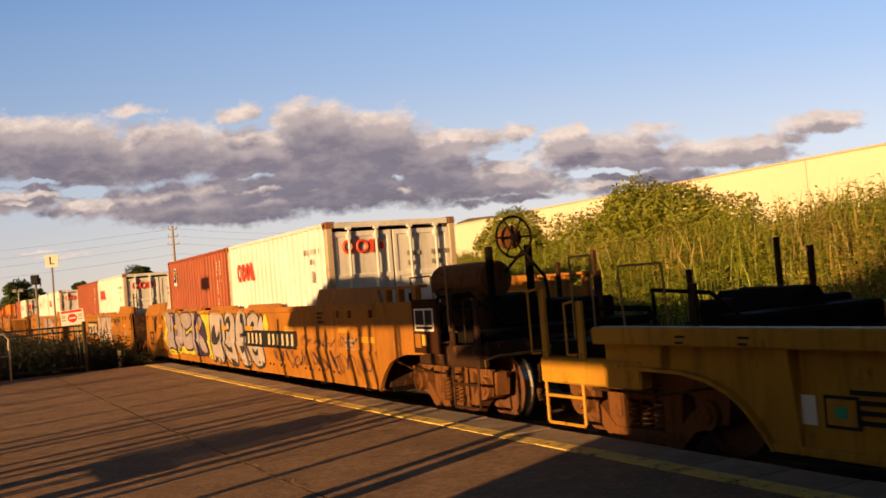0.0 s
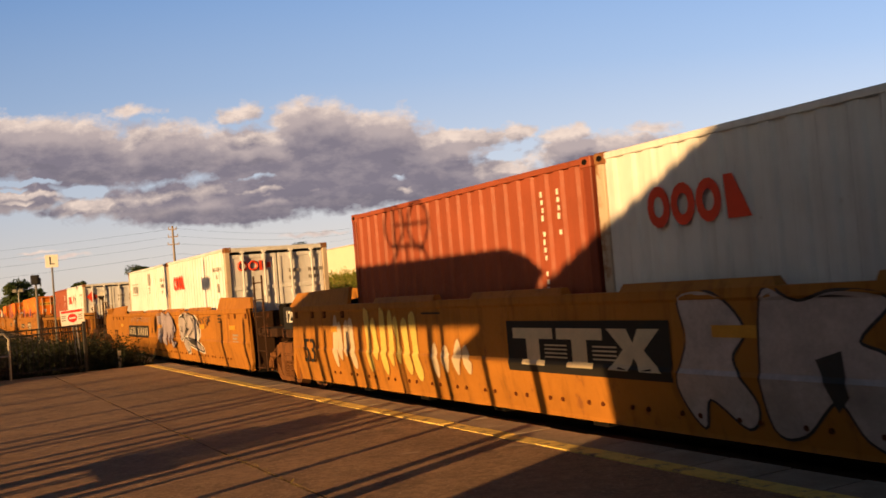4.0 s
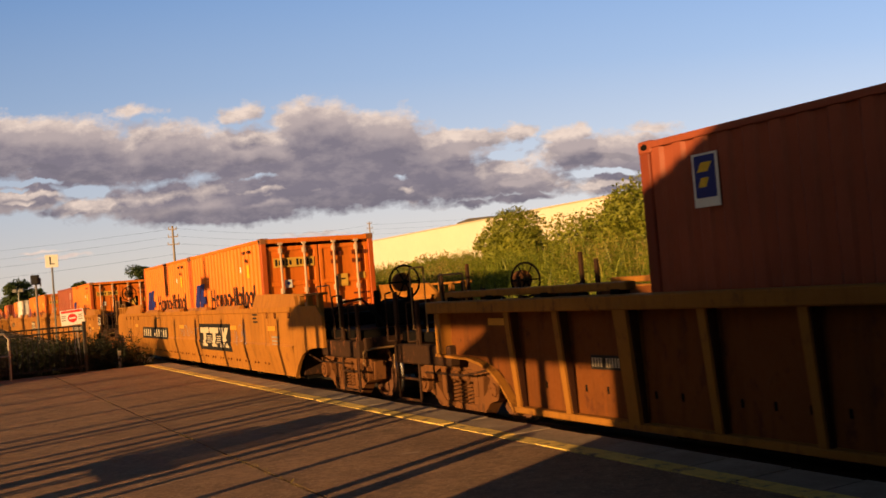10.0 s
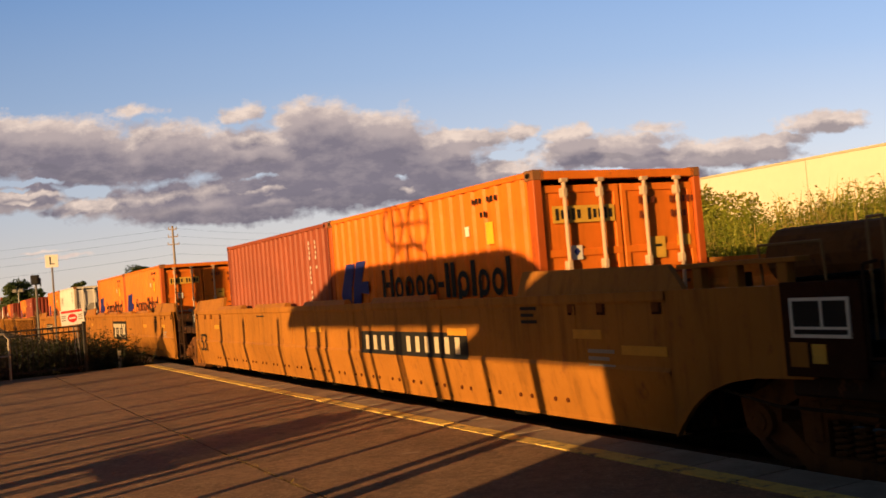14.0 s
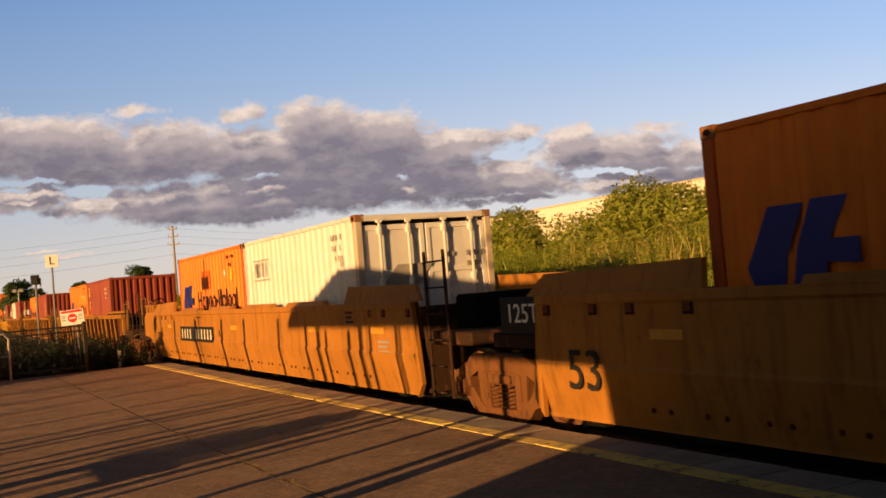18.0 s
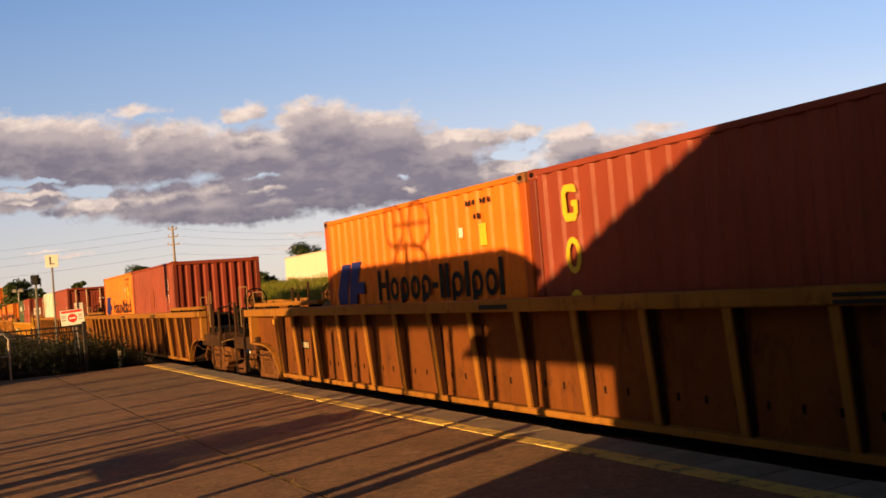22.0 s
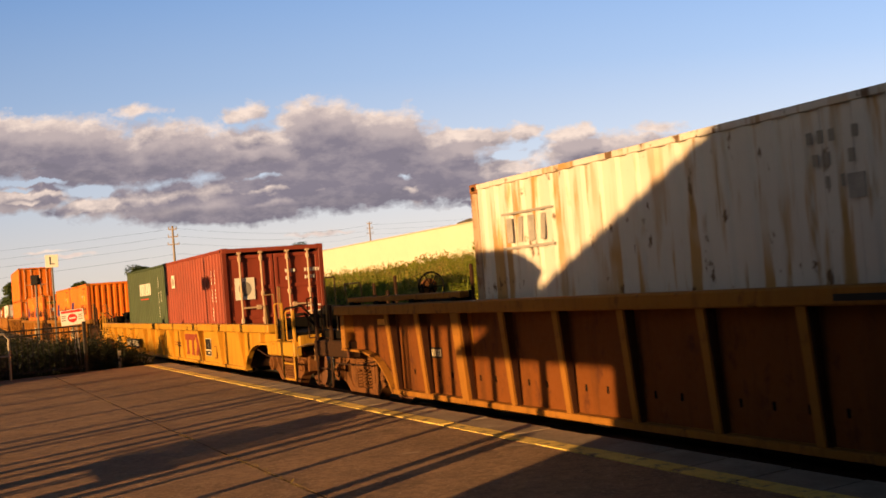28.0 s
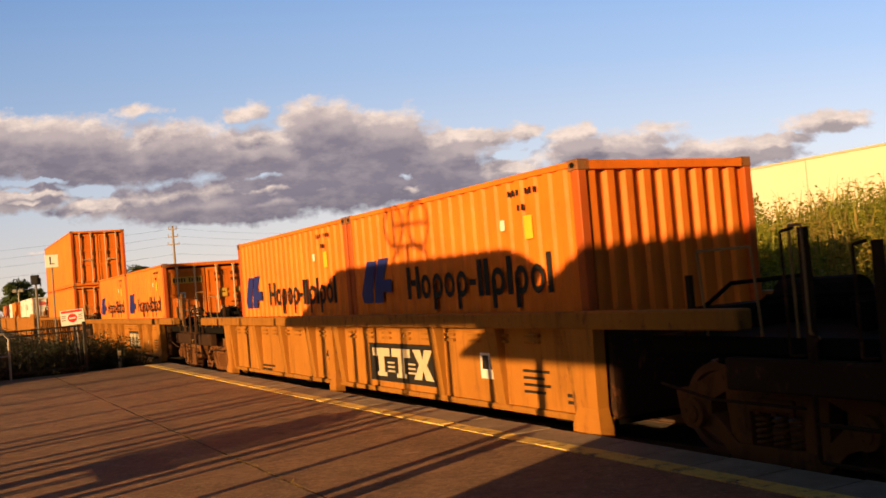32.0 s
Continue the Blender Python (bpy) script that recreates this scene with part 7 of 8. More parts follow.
def load_board(car, x):
    """A black board lettered with the load limit, low over the joint of two units."""
    bm = fresh()
    box(bm, x - 0.45, x + 0.45, -1.30, -1.26, 1.115, 1.52, 0.005)
    b = part("load_board", bm, MARK_BLACK, car)
    ob = shared("stencil", lettering("125T", 0.30), MARK_WHITE, b)
    ob.matrix_basis = pose(x, -1.305, 1.33, 90, 0, 0)


for i in (1, 2, 3, 5, 6, 7, 8):
    data_blocks(CARS[i])
for i in (1, 2, 6, 7):
    load_board(CARS[i], -8.85)
for i in (3, 8):
    number_follow(CARS[i], -5.15, -1.86, 0.97, 0.36)
    stencil(CARS[i], "A", -1.38, 1.0, 0.24)
number_follow(CARS[5], -5.4, -1.88, 0.95, 0.32)
number_follow(CARS[1], 1.89, 5.0, 0.94, 0.32)
number_follow(CARS[6], 1.69, 4.85, 0.97, 0.32)
emblem_follow(CARS[2], -1.42, 1.20, 1.0, 0.54)
emblem_follow(CARS[7], -1.32, 1.40, 0.97, 0.62)
emblem_follow(CARS[5], 1.63, 4.34, 0.92, 0.60)
stencil(CARS[7], "C", -3.02, 1.02, 0.26)
for i in (1, 6):
    bm = fresh()
    box(bm, 9.630, 10.330, -1.478, -1.44, 0.86, 1.55, 0.008)
    ep = part("end_panel", bm, DARK_STEEL, CARS[i], "dark brown end panel")
    for x0, x1, z0, z1 in ((9.720, 10.240, 1.41, 1.435), (9.720, 10.240, 1.145, 1.17), (9.720, 10.240, 1.205, 1.225), (9.720, 9.745, 1.17, 1.41), (10.215, 10.240, 1.17, 1.41), (9.990, 10.010, 1.225, 1.41)):
        bm = fresh()
        box(bm, x0, x1, -1.490, -1.479, z0, z1)
        part("frame_bar", bm, MARK_WHITE, ep)
    bm = fresh()
    box(bm, 9.745, 10.215, -1.484, -1.479, 1.17, 1.41)
    part("pane", bm, MARK_BLACK, ep)
    for x0, x1, z0, z1 in ((9.690, 9.850, 0.93, 1.11), (9.890, 10.010, 0.96, 1.10)):
        bm = fresh()
        box(bm, x0, x1, -1.484, -1.479, z0, z1)
        part("label_plate", bm, FADED_YELLOW if x0 > 9.790 else OCHRE_CHORD, ep)
    patch(CARS[i], 8.02, 1.0, 0.62, 0.085, PATCH)

# sprayed shapes: first unit
A = CARS[1]
throw(A, [(-5.86, 1.5), (-5.0, 1.52), (-3.0, 1.52), (-1.75, 1.5), (-1.0, 1.5), (-1.05, 1.14), (-1.02, 0.78), (-1.11, 0.42), (-1.7, 0.5), (-3.0, 0.46), (-4.2, 0.46), (-5.11, 0.39), (-5.55, 0.46), (-5.9, 0.85), (-5.66, 1.16)],
      SPRAY_YELLOW, SPRAY_YELLOW, 0.015, lift=0.002)
PURPLE = dict(fill=SPRAY_LILAC, line=SPRAY_PURPLE, width=0.055, lift=0.010)
throw(A, [(-2.30, 1.50), (-1.91, 1.38), (-1.45, 1.22), (-1.27, 0.93), (-1.29, 0.54), (-1.79, 0.46), (-2.40, 0.47), (-2.55, 0.62)], SPRAY_PURPLE, SPRAY_PURPLE, 0.02, lift=0.006)
throw(A, [(-5.55, 1.51), (-5.07, 1.48), (-5.06, 1.23), (-5.12, 1.06), (-5.0, 1.02), (-4.95, 1.41), (-4.73, 1.47), (-4.48, 1.37), (-4.5, 1.17), (-4.8, 1.06), (-4.66, 0.86), (-4.58, 0.57), (-4.84, 0.55), (-5.19, 0.6), (-5.51, 0.57), (-5.52, 0.86), (-5.36, 1.05), (-5.55, 1.31)], **PURPLE)
throw(A, [(-4.4, 1.43), (-4.18, 1.5), (-3.91, 1.39), (-3.83, 1.21), (-3.68, 1.09), (-3.72, 0.78), (-3.87, 0.68), (-4.05, 0.73), (-4.13, 0.6), (-4.32, 0.55), (-4.5, 0.71), (-4.52, 0.9), (-4.44, 1.17)], **PURPLE)
decal(A, [(-4.38, 1.07), (-4.26, 1.07), (-4.27, 0.9), (-4.39, 0.89)], SPRAY_PURPLE, 0.021)
throw(A, [(-3.66, 1.42), (-3.32, 1.48), (-2.8, 1.45), (-2.7, 1.24), (-3.2, 1.08), (-3.4, 1.12), (-3.4, 0.94), (-3.26, 0.89), (-2.75, 1.0), (-2.72, 0.65), (-3.3, 0.58), (-3.58, 0.62), (-3.68, 0.84), (-3.6, 1.15)], **PURPLE)
throw(A, [(-2.6, 1.45), (-2.35, 1.45), (-2.3, 1.15), (-1.9, 1.4), (-1.65, 1.25), (-1.95, 1.0), (-1.43, 0.8), (-1.45, 0.55), (-1.85, 0.58), (-2.25, 0.82), (-2.3, 0.52), (-2.58, 0.55), (-2.62, 1.0)], **PURPLE)
stroke(A, [(-6.1, 0.95), (-5.9, 0.92), (-5.7, 0.75), (-5.45, 0.5), (-5.2, 0.42), (-5.05, 0.5)], SPRAY_PURPLE, 0.03)
stroke(A, [(-6.1, 0.95), (-6.12, 0.8), (-5.9, 0.6), (-5.6, 0.46)], SPRAY_PURPLE, 0.025)
BUBBLE = dict(fill=SPRAY_SILVER, line=SPRAY_BLACK, width=0.055)
OVER = dict(lift=0.006, **BUBBLE)
throw(A, [(-0.84, 1.43), (-0.26, 1.46), (0.16, 1.41), (0.30, 1.15), (0.26, 0.8), (0.05, 0.52), (-0.28, 0.36), (-0.42, 0.46), (-0.54, 0.33), (-0.67, 0.47), (-1.02, 0.38), (-0.86, 0.79), (-0.92, 1.23)], **OVER)
throw(A, [(-0.53, 1.19), (-0.81, 0.97), (-0.74, 0.79), (-0.44, 0.76), (-0.17, 0.86), (-0.12, 1.05), (-0.27, 0.96), (-0.42, 0.91)], SPRAY_BLACK, SPRAY_BLACK, 0.01, lift=0.014)
throw(A, [(0.40, 1.37), (0.7, 1.46), (0.98, 1.42), (1.12, 1.27), (1.06, 0.79), (1.0, 0.49), (0.88, 0.37), (0.54, 0.34), (0.26, 0.45), (0.17, 0.59), (0.32, 0.79), (0.46, 1.08)], **BUBBLE)
throw(A, [(0.49, 1.31), (0.71, 1.37), (0.82, 1.25), (0.73, 1.08), (0.55, 1.06), (0.44, 1.15)], SPRAY_BLACK, SPRAY_BLACK, 0.01, lift=0.012)
throw(A, [(0.52, 1.2), (0.66, 1.24), (0.68, 1.12), (0.54, 1.12)], SPRAY_SILVER, SPRAY_SILVER, 0.005, lift=0.016)
throw(A, [(0.35, 0.8), (0.57, 0.71), (0.77, 0.72), (0.73, 0.62), (0.52, 0.63), (0.38, 0.7)], SPRAY_BLACK, SPRAY_BLACK, 0.01, lift=0.012)
throw(A, [(1.27, 1.34), (1.43, 1.45), (1.71, 1.48), (1.92, 1.44), (1.96, 1.3), (1.88, 1.13), (1.77, 1.03), (1.88, 0.95), (1.86, 0.76), (1.90, 0.41), (1.45, 0.36), (1.31, 0.46), (1.20, 0.72), (1.17, 1.05)], **BUBBLE)
throw(A, [(1.6, 1.39), (1.7, 1.44), (1.79, 1.39), (1.74, 1.27), (1.65, 1.23), (1.58, 1.3)], SPRAY_BLACK, SPRAY_BLACK, 0.005, lift=0.012)
decal(A, [(1.47, 1.02), (1.86, 1.05), (1.85, 0.98), (1.51, 0.94)], SPRAY_BLACK, 0.014)
decal(A, [(1.41, 0.77), (1.78, 0.77), (1.67, 0.66), (1.47, 0.6)], SPRAY_BLACK, 0.014)
throw(A, [(2.05, 1.3), (2.2, 1.38), (2.48, 1.44), (2.75, 1.38), (2.79, 1.3), (2.72, 1.17), (2.98, 1.38), (3.1, 1.21), (3.12, 1.09), (3.0, 0.85), (2.95, 0.64), (2.85, 0.48), (2.55, 0.39), (2.27, 0.39), (2.1, 0.51), (2.0, 0.77), (2.04, 1.07)], lift=0.001, **BUBBLE)
throw(A, [(2.28, 1.2), (2.44, 1.27), (2.51, 1.19), (2.36, 1.17), (2.23, 1.14)], SPRAY_BLACK, SPRAY_BLACK, 0.01, lift=0.009)
throw(A, [(2.29, 0.73), (2.45, 0.66), (2.64, 0.74), (2.55, 0.62), (2.34, 0.61)], SPRAY_BLACK, SPRAY_BLACK, 0.01, lift=0.009)
throw(A, [(3.1, 1.25), (3.25, 1.4), (3.4, 1.2), (3.25, 1.02)], SPRAY_YELLOW, SPRAY_YELLOW, 0.01, lift=0.001)
scribble(A, 3.6, 8.0, 0.42, 0.82, SPRAY_PURPLE, 3, 16, 0.026)
scribble(A, 5.2, 7.6, 0.85, 1.05, SPRAY_PURPLE, 4, 16, 0.02)
for x in (0.3, 2.2, -4.5, -2.05):
    decal(A, [(x - 0.24, 1.09), (x + 0.24, 1.09), (x + 0.24, 1.18), (x - 0.24, 1.18)], PATCH, 0.024, "paint_patch")
# second unit
B = CARS[2]
PALE = dict(fill=SPRAY_SILVER, line=SPRAY_BLACK, width=0.025)
throw(B, [(1.35, 1.46), (1.75, 1.48), (2.05, 1.2), (1.9, 0.95), (2.1, 0.6), (1.95, 0.4), (1.6, 0.62), (1.45, 0.36), (1.25, 0.7), (1.4, 1.1)], **PALE)
throw(B, [(2.29, 1.5), (2.6, 1.40), (2.95, 1.47), (3.36, 1.40), (3.1, 1.12), (3.36, 0.96), (3.35, 0.36), (3.06, 0.42), (2.87, 0.69), (2.5, 0.40), (2.22, 0.43), (2.2, 1.02)], **PALE)
decal(B, [(2.72, 0.98), (2.95, 1.05), (2.98, 0.72), (2.86, 0.6)], SPRAY_BLACK, 0.014)
throw(B, [(3.48, 1.46), (3.62, 1.0), (3.56, 0.84), (3.85, 0.73), (3.9, 0.36), (4.30, 0.47), (4.48, 0.76), (4.52, 1.44), (4.08, 1.47), (4.0, 1.1), (3.92, 1.41)], **PALE)
for line in ([(4.5, 0.78), (4.65, 0.58), (4.79, 0.41), (4.78, 0.32)], [(4.61, 0.71), (4.86, 0.52), (4.94, 0.38), (4.92, 0.32)], [(4.92, 0.73), (5.13, 0.58), (5.22, 0.44), (5.25, 0.32)],
             [(4.98, 0.93), (4.95, 1.1), (5.02, 1.23), (5.28, 1.27), (5.54, 1.18), (5.63, 1.01), (5.54, 0.84), (5.43, 0.79), (5.17, 0.86), (4.98, 0.93)],
             [(4.5, 0.8), (4.64, 0.71), (4.75, 0.77), (4.87, 0.76), (5.0, 0.78), (5.09, 0.73), (5.28, 0.6)], [(5.43, 0.79), (5.57, 0.67), (5.63, 0.51), (5.57, 0.32)],
             [(5.54, 1.2), (5.68, 1.19), (5.79, 1.15), (5.94, 0.95), (6.04, 0.8), (6.21, 0.71), (6.38, 0.63), (6.41, 0.47), (6.26, 0.34)], [(5.64, 0.76), (5.82, 0.59), (5.99, 0.44), (6.05, 0.32)],
             [(5.96, 0.92), (6.33, 0.95), (6.45, 0.85), (6.54, 0.68), (6.32, 0.65), (6.13, 0.78)], [(4.55, 1.28), (4.8, 1.37), (5.3, 1.33), (5.7, 1.35)]):
    stroke(B, line, SPRAY_PURPLE, 0.04)
def fingers(car, x0, x1, z0, z1, n, mat, seed):
    rnd = random.Random(seed)
    for k in range(n):
        x, w = x0 + (x1 - x0) * (k + 0.5) / n, (x1 - x0) / n * rnd.uniform(0.55, 0.85)
        hi, lo, lean = z1 - rnd.uniform(0, 0.22), z0 + rnd.uniform(0, 0.3), rnd.uniform(-0.08, 0.08)
        throw(car, [(x - w * 0.5, lo + 0.12), (x, lo), (x + w * 0.5, lo + 0.14), (x + w * 0.55 + lean, (lo + hi) / 2), (x + w * 0.4 + lean, hi - 0.08), (x + lean, hi), (x - w * 0.5 + lean, hi - 0.1), (x - w * 0.45, (lo + hi) / 2)],
              mat, SPRAY_OCHRE, 0.012, lift=0.004 + 0.002 * (k % 3))


fingers(B, -6.6, -5.65, 0.5, 1.42, 4, SPRAY_CREAM, 41)
fingers(B, -5.3, -3.55, 0.45, 1.47, 7, SPRAY_STRAW, 42)
fingers(B, -3.3, -2.2, 0.5, 1.15, 4, SPRAY_CREAM, 43)
scribble(B, 5.1, 5.9, 1.2, 1.42, SPRAY_BLACK, 5, 10, 0.04)
for x in (1.95, 4.8):
    decal(B, [(x - 0.24, 1.13), (x + 0.24, 1.13), (x + 0.24, 1.23), (x - 0.24, 1.23)], PATCH, 0.016, "paint_patch")
# third unit
C = CARS[3]
SHARP = dict(fill=SPRAY_LILAC, line=SPRAY_PURPLE, width=0.022)
throw(C, [(-0.55, 1.45), (-0.24, 1.50), (0.07, 1.44), (0.23, 1.29), (0.13, 1.04), (-0.09, 0.73), (-0.38, 0.68), (-0.54, 0.82), (-0.45, 1.08), (-0.53, 1.24)], **SHARP)
throw(C, [(0.09, 1.51), (0.73, 1.44), (0.75, 1.29), (0.47, 1.24), (0.59, 1.12), (0.29, 0.70), (0.14, 0.74), (0.28, 1.19)], lift=0.014, **SHARP)
throw(C, [(0.46, 1.19), (0.72, 1.38), (1.09, 1.52), (1.43, 1.37), (1.60, 1.20), (1.35, 0.59), (1.21, 0.97), (0.96, 0.68), (0.79, 1.0), (0.61, 0.67), (0.36, 0.70)], lift=0.024, **SHARP)
throw(C, [(1.43, 1.35), (1.84, 1.09), (1.68, 1.0), (1.51, 1.11), (1.42, 0.77), (1.86, 0.73), (1.35, 0.59), (1.29, 0.79)], lift=0.034, **SHARP)
stroke(C, [(-0.28, 1.25), (-0.05, 1.2), (-0.10, 1.02), (-0.30, 0.95)], SPRAY_PURPLE, 0.03, 0.022)
CHROME = dict(fill=SPRAY_SILVER, line=SPRAY_BLACK, width=0.04, halo=MARK_WHITE)
throw(C, [(2.63, 1.37), (2.62, 1.47), (2.92, 1.50), (3.20, 1.47), (3.47, 1.43), (3.86, 1.36), (4.32, 1.16), (4.27, 0.91), (3.90, 0.85), (4.45, 0.65), (4.45, 0.57), (3.82, 0.64), (3.17, 0.73), (3.03, 0.82), (2.90, 0.81), (2.90, 1.01), (2.95, 1.22)], **CHROME)
throw(C, [(2.73, 0.76), (2.96, 0.85), (3.11, 0.78), (3.13, 0.66), (3.08, 0.55), (2.85, 0.52), (2.74, 0.61)], lift=0.012, **CHROME)
throw(C, [(2.24, 1.26), (2.36, 1.35), (2.63, 1.38), (2.87, 1.34), (2.94, 1.20), (2.85, 0.99), (2.58, 0.83), (2.40, 0.91), (2.29, 1.06)], lift=0.020, **CHROME)
for line in ([(3.20, 1.47), (3.21, 1.32), (3.07, 1.15), (3.0, 1.01), (2.88, 0.81)], [(3.59, 1.38), (3.78, 1.24), (3.70, 1.06), (3.21, 0.88), (3.80, 0.84), (3.82, 0.65)],
             [(2.50, 1.17), (2.48, 1.05), (2.60, 1.04)], [(2.60, 1.17), (2.63, 1.0)], [(3.86, 1.36), (4.10, 1.30), (4.32, 1.16)]):
    stroke(C, line, SPRAY_BLACK, 0.045, 0.034)
decal(C, [(3.07, 1.12), (3.32, 1.09), (3.06, 1.0)], SPRAY_BLACK, 0.030)
decal(C, [(2.72, 1.46), (2.90, 1.48), (2.86, 1.40), (2.74, 1.39)], SPRAY_BLACK, 0.030)
scribble(C, 4.32, 4.95, 1.10, 1.38, SPRAY_BLACK, 8, 12, 0.03)
scribble(C, 5.05, 5.42, 1.24, 1.40, SPRAY_BLACK, 10, 12, 0.03)
for xa, xb in ((2.02, 2.40), (4.37, 4.85)):
    decal(C, [(xa, 1.12), (xb, 1.12), (xb, 1.21), (xa, 1.21)], PATCH, 0.016, "paint_patch")
scribble(C, -4.7, -1.5, 1.22, 1.42, SPRAY_LILAC, 9, 12, 0.012)
# single smooth car: thin pale scrawls
scribble(CARS[5], -0.4, 1.5, 0.9, 1.2, SPRAY_LILAC, 11, 16, 0.018)
scribble(CARS[5], 4.46, 5.55, 0.75, 1.3, SPRAY_LILAC, 12, 12, 0.02)
# ribbed cars
for ob in CARS[4].children:
    if ob.name.startswith("brake_wheel") and ob.data.vertices[0].co.x > 0:
        ob.location.z -= 0.4
for i, seed in ((4, 1), (9, 2), (10, 3), (11, 4)):
    R = CARS[i]
    text_bars(R, -0.4, 1.43, 0.6, 1, MARK_BLACK, -1.526, 0.05)
    text_bars(R, 4.5, 1.45, 0.7, 2, MARK_BLACK, -1.526, 0.03, 0.05)
    patch(R, -8.6, 1.25, 0.36, 0.08, PATCH, -1.304)
    number_panel(R, -7.15 if i % 2 else -6.65, 0.85, 0.5, 0.14, -1.304)
# low yellow cars
for i in (0, 12):
    R = CARS[i]
    number_panel(R, -4.08, 0.60, 2.05, 0.28, -1.50)
    stencil(R, "53", -0.6, 0.72, 0.28, None, -1.372)
    text_bars(R, -7.2, 0.75, 0.4, 4, MARK_BLACK, -1.372)
    patch(R, -7.78, 0.60, 0.16, 0.22, MARK_WHITE, -1.372)
    patch(R, -7.48, 0.60, 0.30, 0.24, MARK_BLACK, -1.372)
    patch(R, -7.48, 0.60, 0.25, 0.19, YELLOW, -1.377)
    patch(R, -7.48, 0.60, 0.10, 0.08, MARK_GREEN, -1.382)
    text_bars(R, 2.0, 0.7, 0.5, 2, MARK_BLACK, -1.372)
    for k, x in enumerate((2.88, 3.41, 3.95)):
        bm = fresh()
        prism(bm, [(x + a, 0.69 + b) for a, b in step_block(k, 0.56, 0.26)], -1.372, -1.366)
        part("emblem_shape", bm, C_MAROON, R)
    for x in (-8.9, -8.2, -3.6, 3.6):
        text_bars(R, x, 1.14, 0.12, 2, MARK_BLACK, -1.526, 0.02, 0.05)
    patch(R, 4.98, 0.66, 0.50, 0.42, MARK_CREAM, -1.372, "placard_frame")
    for x, z, w, h in ((4.86, 0.73, 0.21, 0.24), (5.10, 0.73, 0.21, 0.24), (4.98, 0.52, 0.45, 0.11)):
        patch(R, x, z, w, h, MARK_BLACK, -1.377, "placard_field")
    text_bars(R, 5.05, 0.53, 0.2, 1, MARK_CREAM, -1.382, 0.03)
    text_bars(R, 1.75, 0.72, 0.6, 2, DARK_RED_MARK, -1.372, 0.025, 0.06)
    patch(R, 5.62, 0.56, 0.24, 0.28, DARK_RED_MARK, -1.372, "stencil_frame")
    patch(R, 5.62, 0.56, 0.20, 0.24, YELLOW, -1.377, "stencil_field")
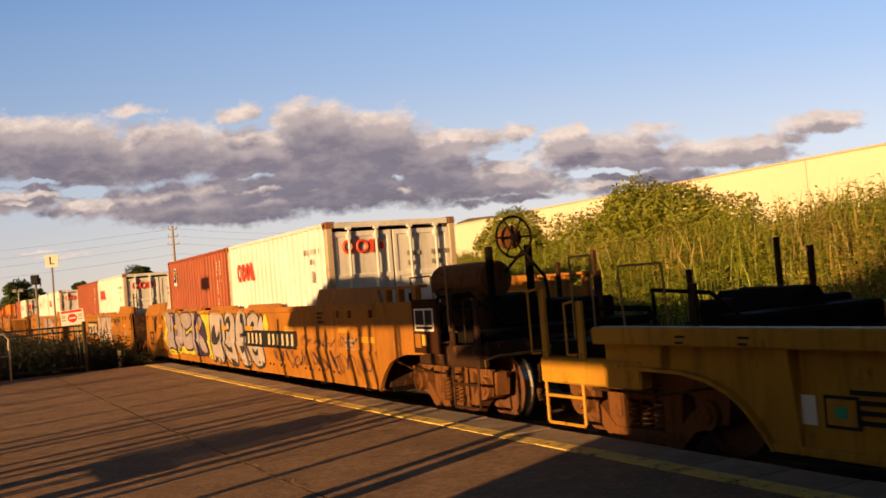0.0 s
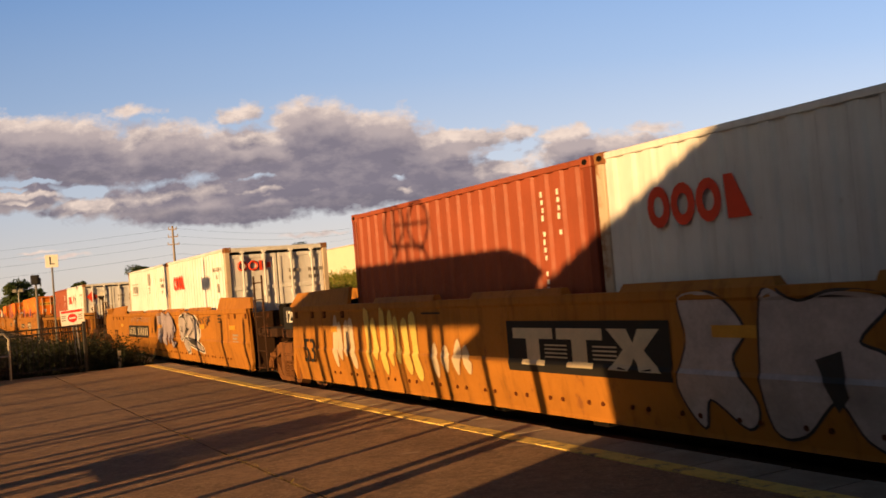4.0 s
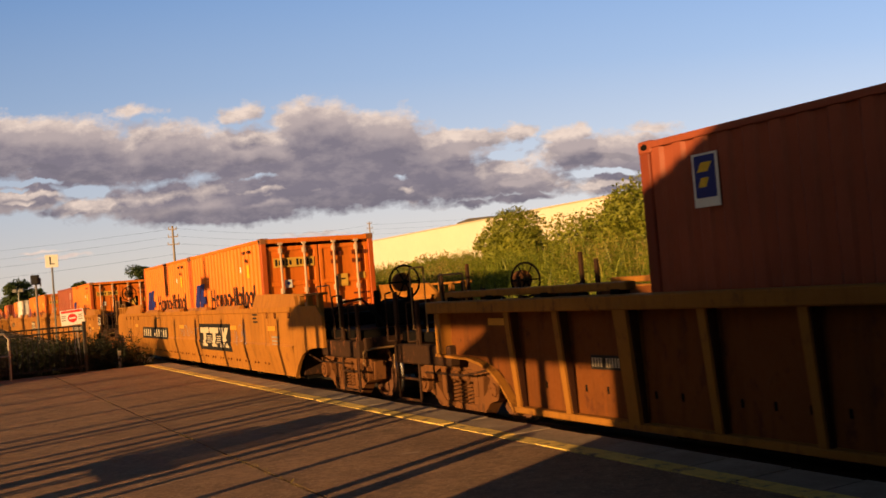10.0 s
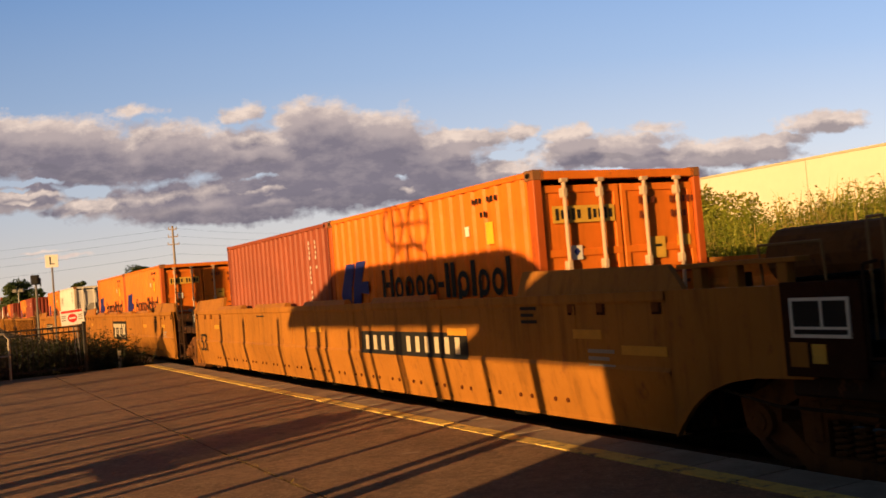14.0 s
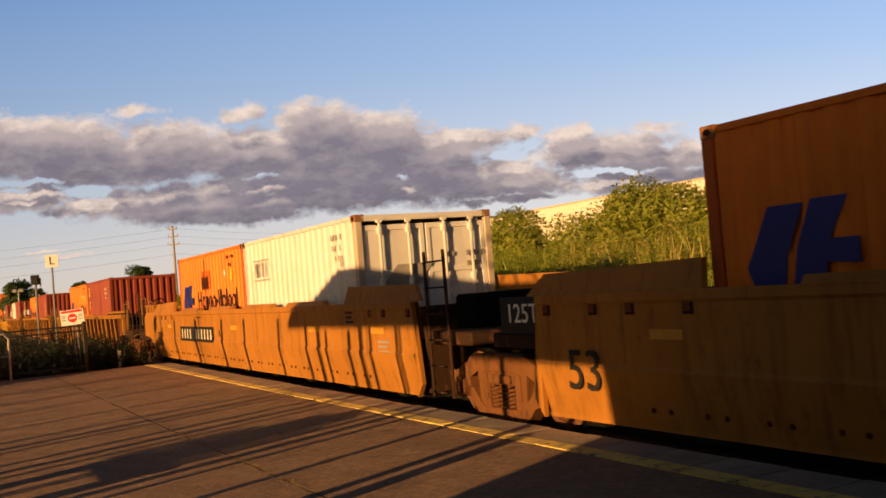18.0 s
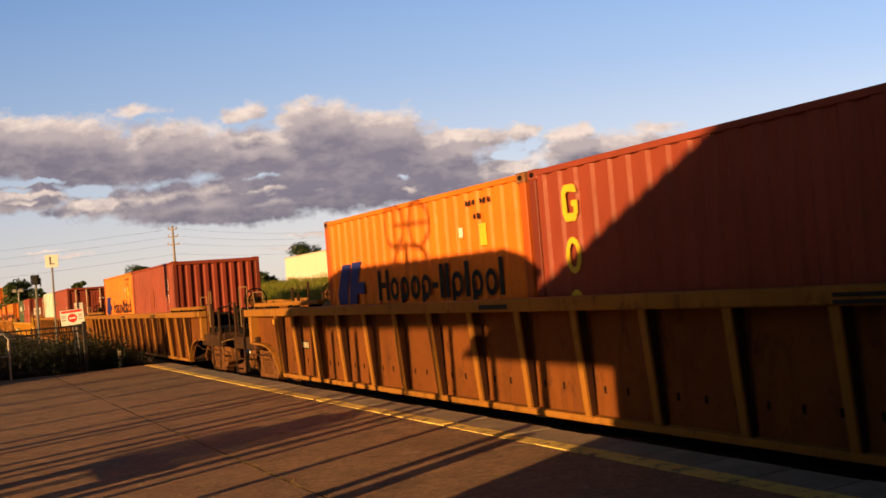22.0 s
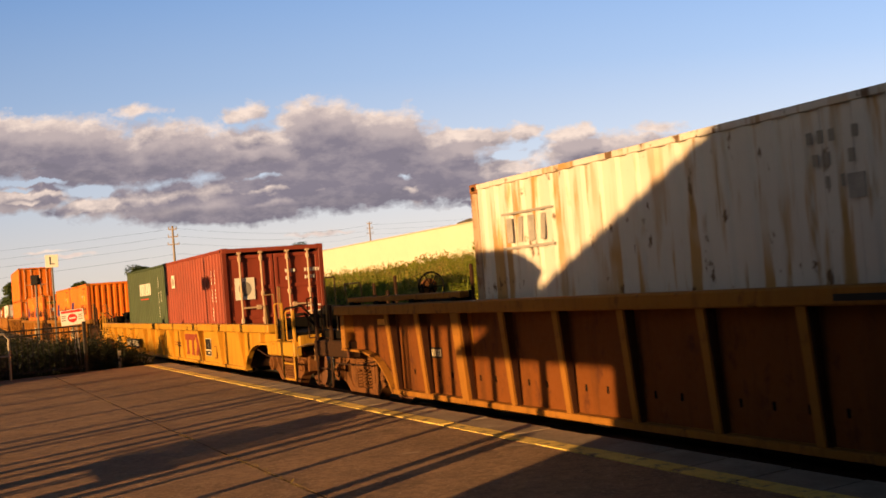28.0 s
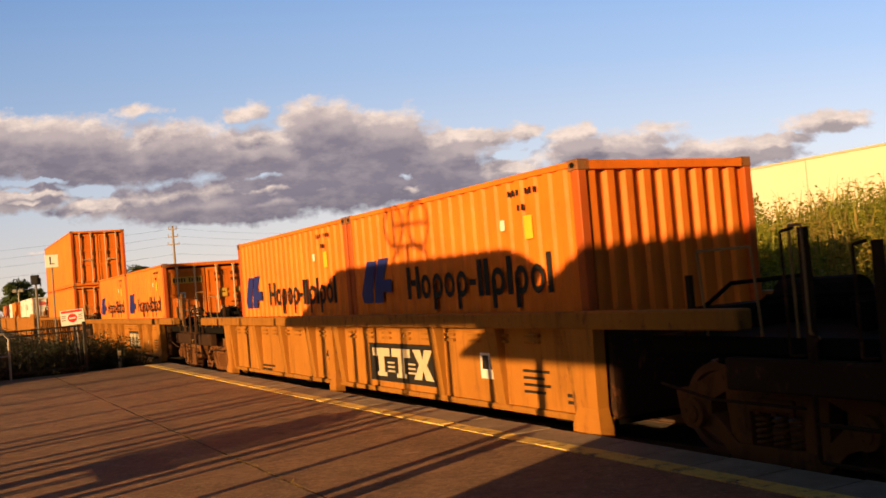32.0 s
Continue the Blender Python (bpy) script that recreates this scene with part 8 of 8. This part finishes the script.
# short cars
for i in (13, 14):
    R = CARS[i]
    for x, w in ((-6.3, 0.40), (-0.35, 0.26), (6.3, 0.44)):
        bm = fresh()
        loft(bm, [[(x - w * 0.5, -1.50, 1.20), (x + w * 0.5, -1.50, 1.20), (x + w * 0.5, -1.36, 1.20), (x - w * 0.5, -1.36, 1.20)],
                  [(x - w * 0.38, -1.47, 0.42), (x + w * 0.38, -1.47, 0.42), (x + w * 0.38, -1.34, 0.42), (x - w * 0.38, -1.34, 0.42)],
                  [(x - w * 0.50, -1.50, 0.24), (x + w * 0.50, -1.50, 0.24), (x + w * 0.50, -1.34, 0.24), (x - w * 0.50, -1.34, 0.24)],
                  [(x - w * 0.50, -1.50, 0.15), (x + w * 0.50, -1.50, 0.15), (x + w * 0.50, -1.34, 0.15), (x - w * 0.50, -1.34, 0.15)]], closed=True)
        bmesh.ops.holes_fill(bm, edges=bm.edges[:])
        bmesh.ops.recalc_face_normals(bm, faces=bm.faces[:])
        part("jacking_post", bm, OCHRE, R)
    patch(R, 2.0, 0.68, 2.15, 0.54, MARK_BLACK, -1.372, "emblem_panel")
    for k, x in enumerate((1.33, 1.98, 2.64)):
        bm = fresh()
        prism(bm, [(x + a, 0.68 + b) for a, b in step_block(k, 0.62, 0.20)], -1.382, -1.377)
        part("emblem_shape", bm, MARK_CREAM, R)
    for x in (1.66, 2.31):
        for z in (0.56, 0.62, 0.68):
            bm = fresh()
            box(bm, x - 0.11, x + 0.11, -1.386, -1.382, z - 0.012, z + 0.012)
            part("emblem_line", bm, MARK_CREAM, R)
    stencil(R, "40", -0.68, 0.72, 0.34, None, -1.372)
    patch(R, 4.35, 0.74, 0.42, 0.30, MARK_WHITE, -1.372, "placard_frame")
    patch(R, 4.26, 0.78, 0.13, 0.16, MARK_BLACK, -1.377)
    patch(R, 4.44, 0.78, 0.13, 0.16, MARK_BLACK, -1.377)
    text_bars(R, 5.3, 0.72, 0.5, 4, MARK_BLACK, -1.372, 0.03, 0.075)
    text_bars(R, -4.0, 0.42, 0.8, 2, MARK_BLACK, -1.372)
    text_bars(R, 6.0, 0.5, 0.3, 2, MARK_BLACK, -1.372)
    for x in np.arange(-6.0, 6.3, 0.62):
        for z in (1.10, 1.03):
            bm = fresh()
            box(bm, x, x + 0.26, -1.40, -1.36, z - 0.015, z + 0.015)
            part("lashing_cleat", bm, OCHRE_CHORD, R)


def ride_pose(s, z):
    q = min(max(s, -410.0), 76.0)
    a, b = far_at(s - 6, 0, z), far_at(s + 6, 0, z)
    m = far_at(s, 0, z)
    return Matrix.LocRotScale(m, (b - a).to_track_quat("X", "Z"), None)


def travel(s0, t):
    return s0 + SPEED * (t - 16) + GAIN * (t - 16) ** 2 / 2


def motions():
    for ob, s0, z in MOVING:
        rows = []
        for t in range(0, 33):
            rows.append((t, ride_pose(travel(s0, t), z)))
        walk(ob, rows)
    # wheels roll while their car passes the platform
    step = 2.0 / FPS
    for i, car in CARS.items():
        if i > 14:
            continue
        for tr in [o for o in car.children if o.name.startswith("truck")]:
            x = tr.location.x
            ts = [t for t in np.arange(0, 32.0001, step) if -46 < travel(MID[i], t) + x < -6]
            if len(ts) < 2:
                continue
            for w in [o for o in tr.children if o.name.startswith("wheel")]:
                c, near = w.location.copy(), w.location.y < 0
                half = pose(0, 0, 0) if near else pose(0, 0, 0, 0, 0, 180)
                rows = []
                if ts[0] > 0.05:
                    rows.append((0, Matrix.Translation(c) @ half))
                for t in ts:
                    a = (travel(MID[i], t) - travel(MID[i], ts[0])) / 0.42
                    rows.append((t, Matrix.Translation(c) @ Matrix.Rotation(a, 4, "Y") @ half))
                if ts[-1] < 31.95:
                    rows.append((32, rows[-1][1]))
                walk(w, rows)
    for_clouds = [(t, pose(t * 0.65, FAR_Y, 0, 90, 0, 0)) for t in (0, 16, 32)]
    walk(clouds, for_clouds)


motions()
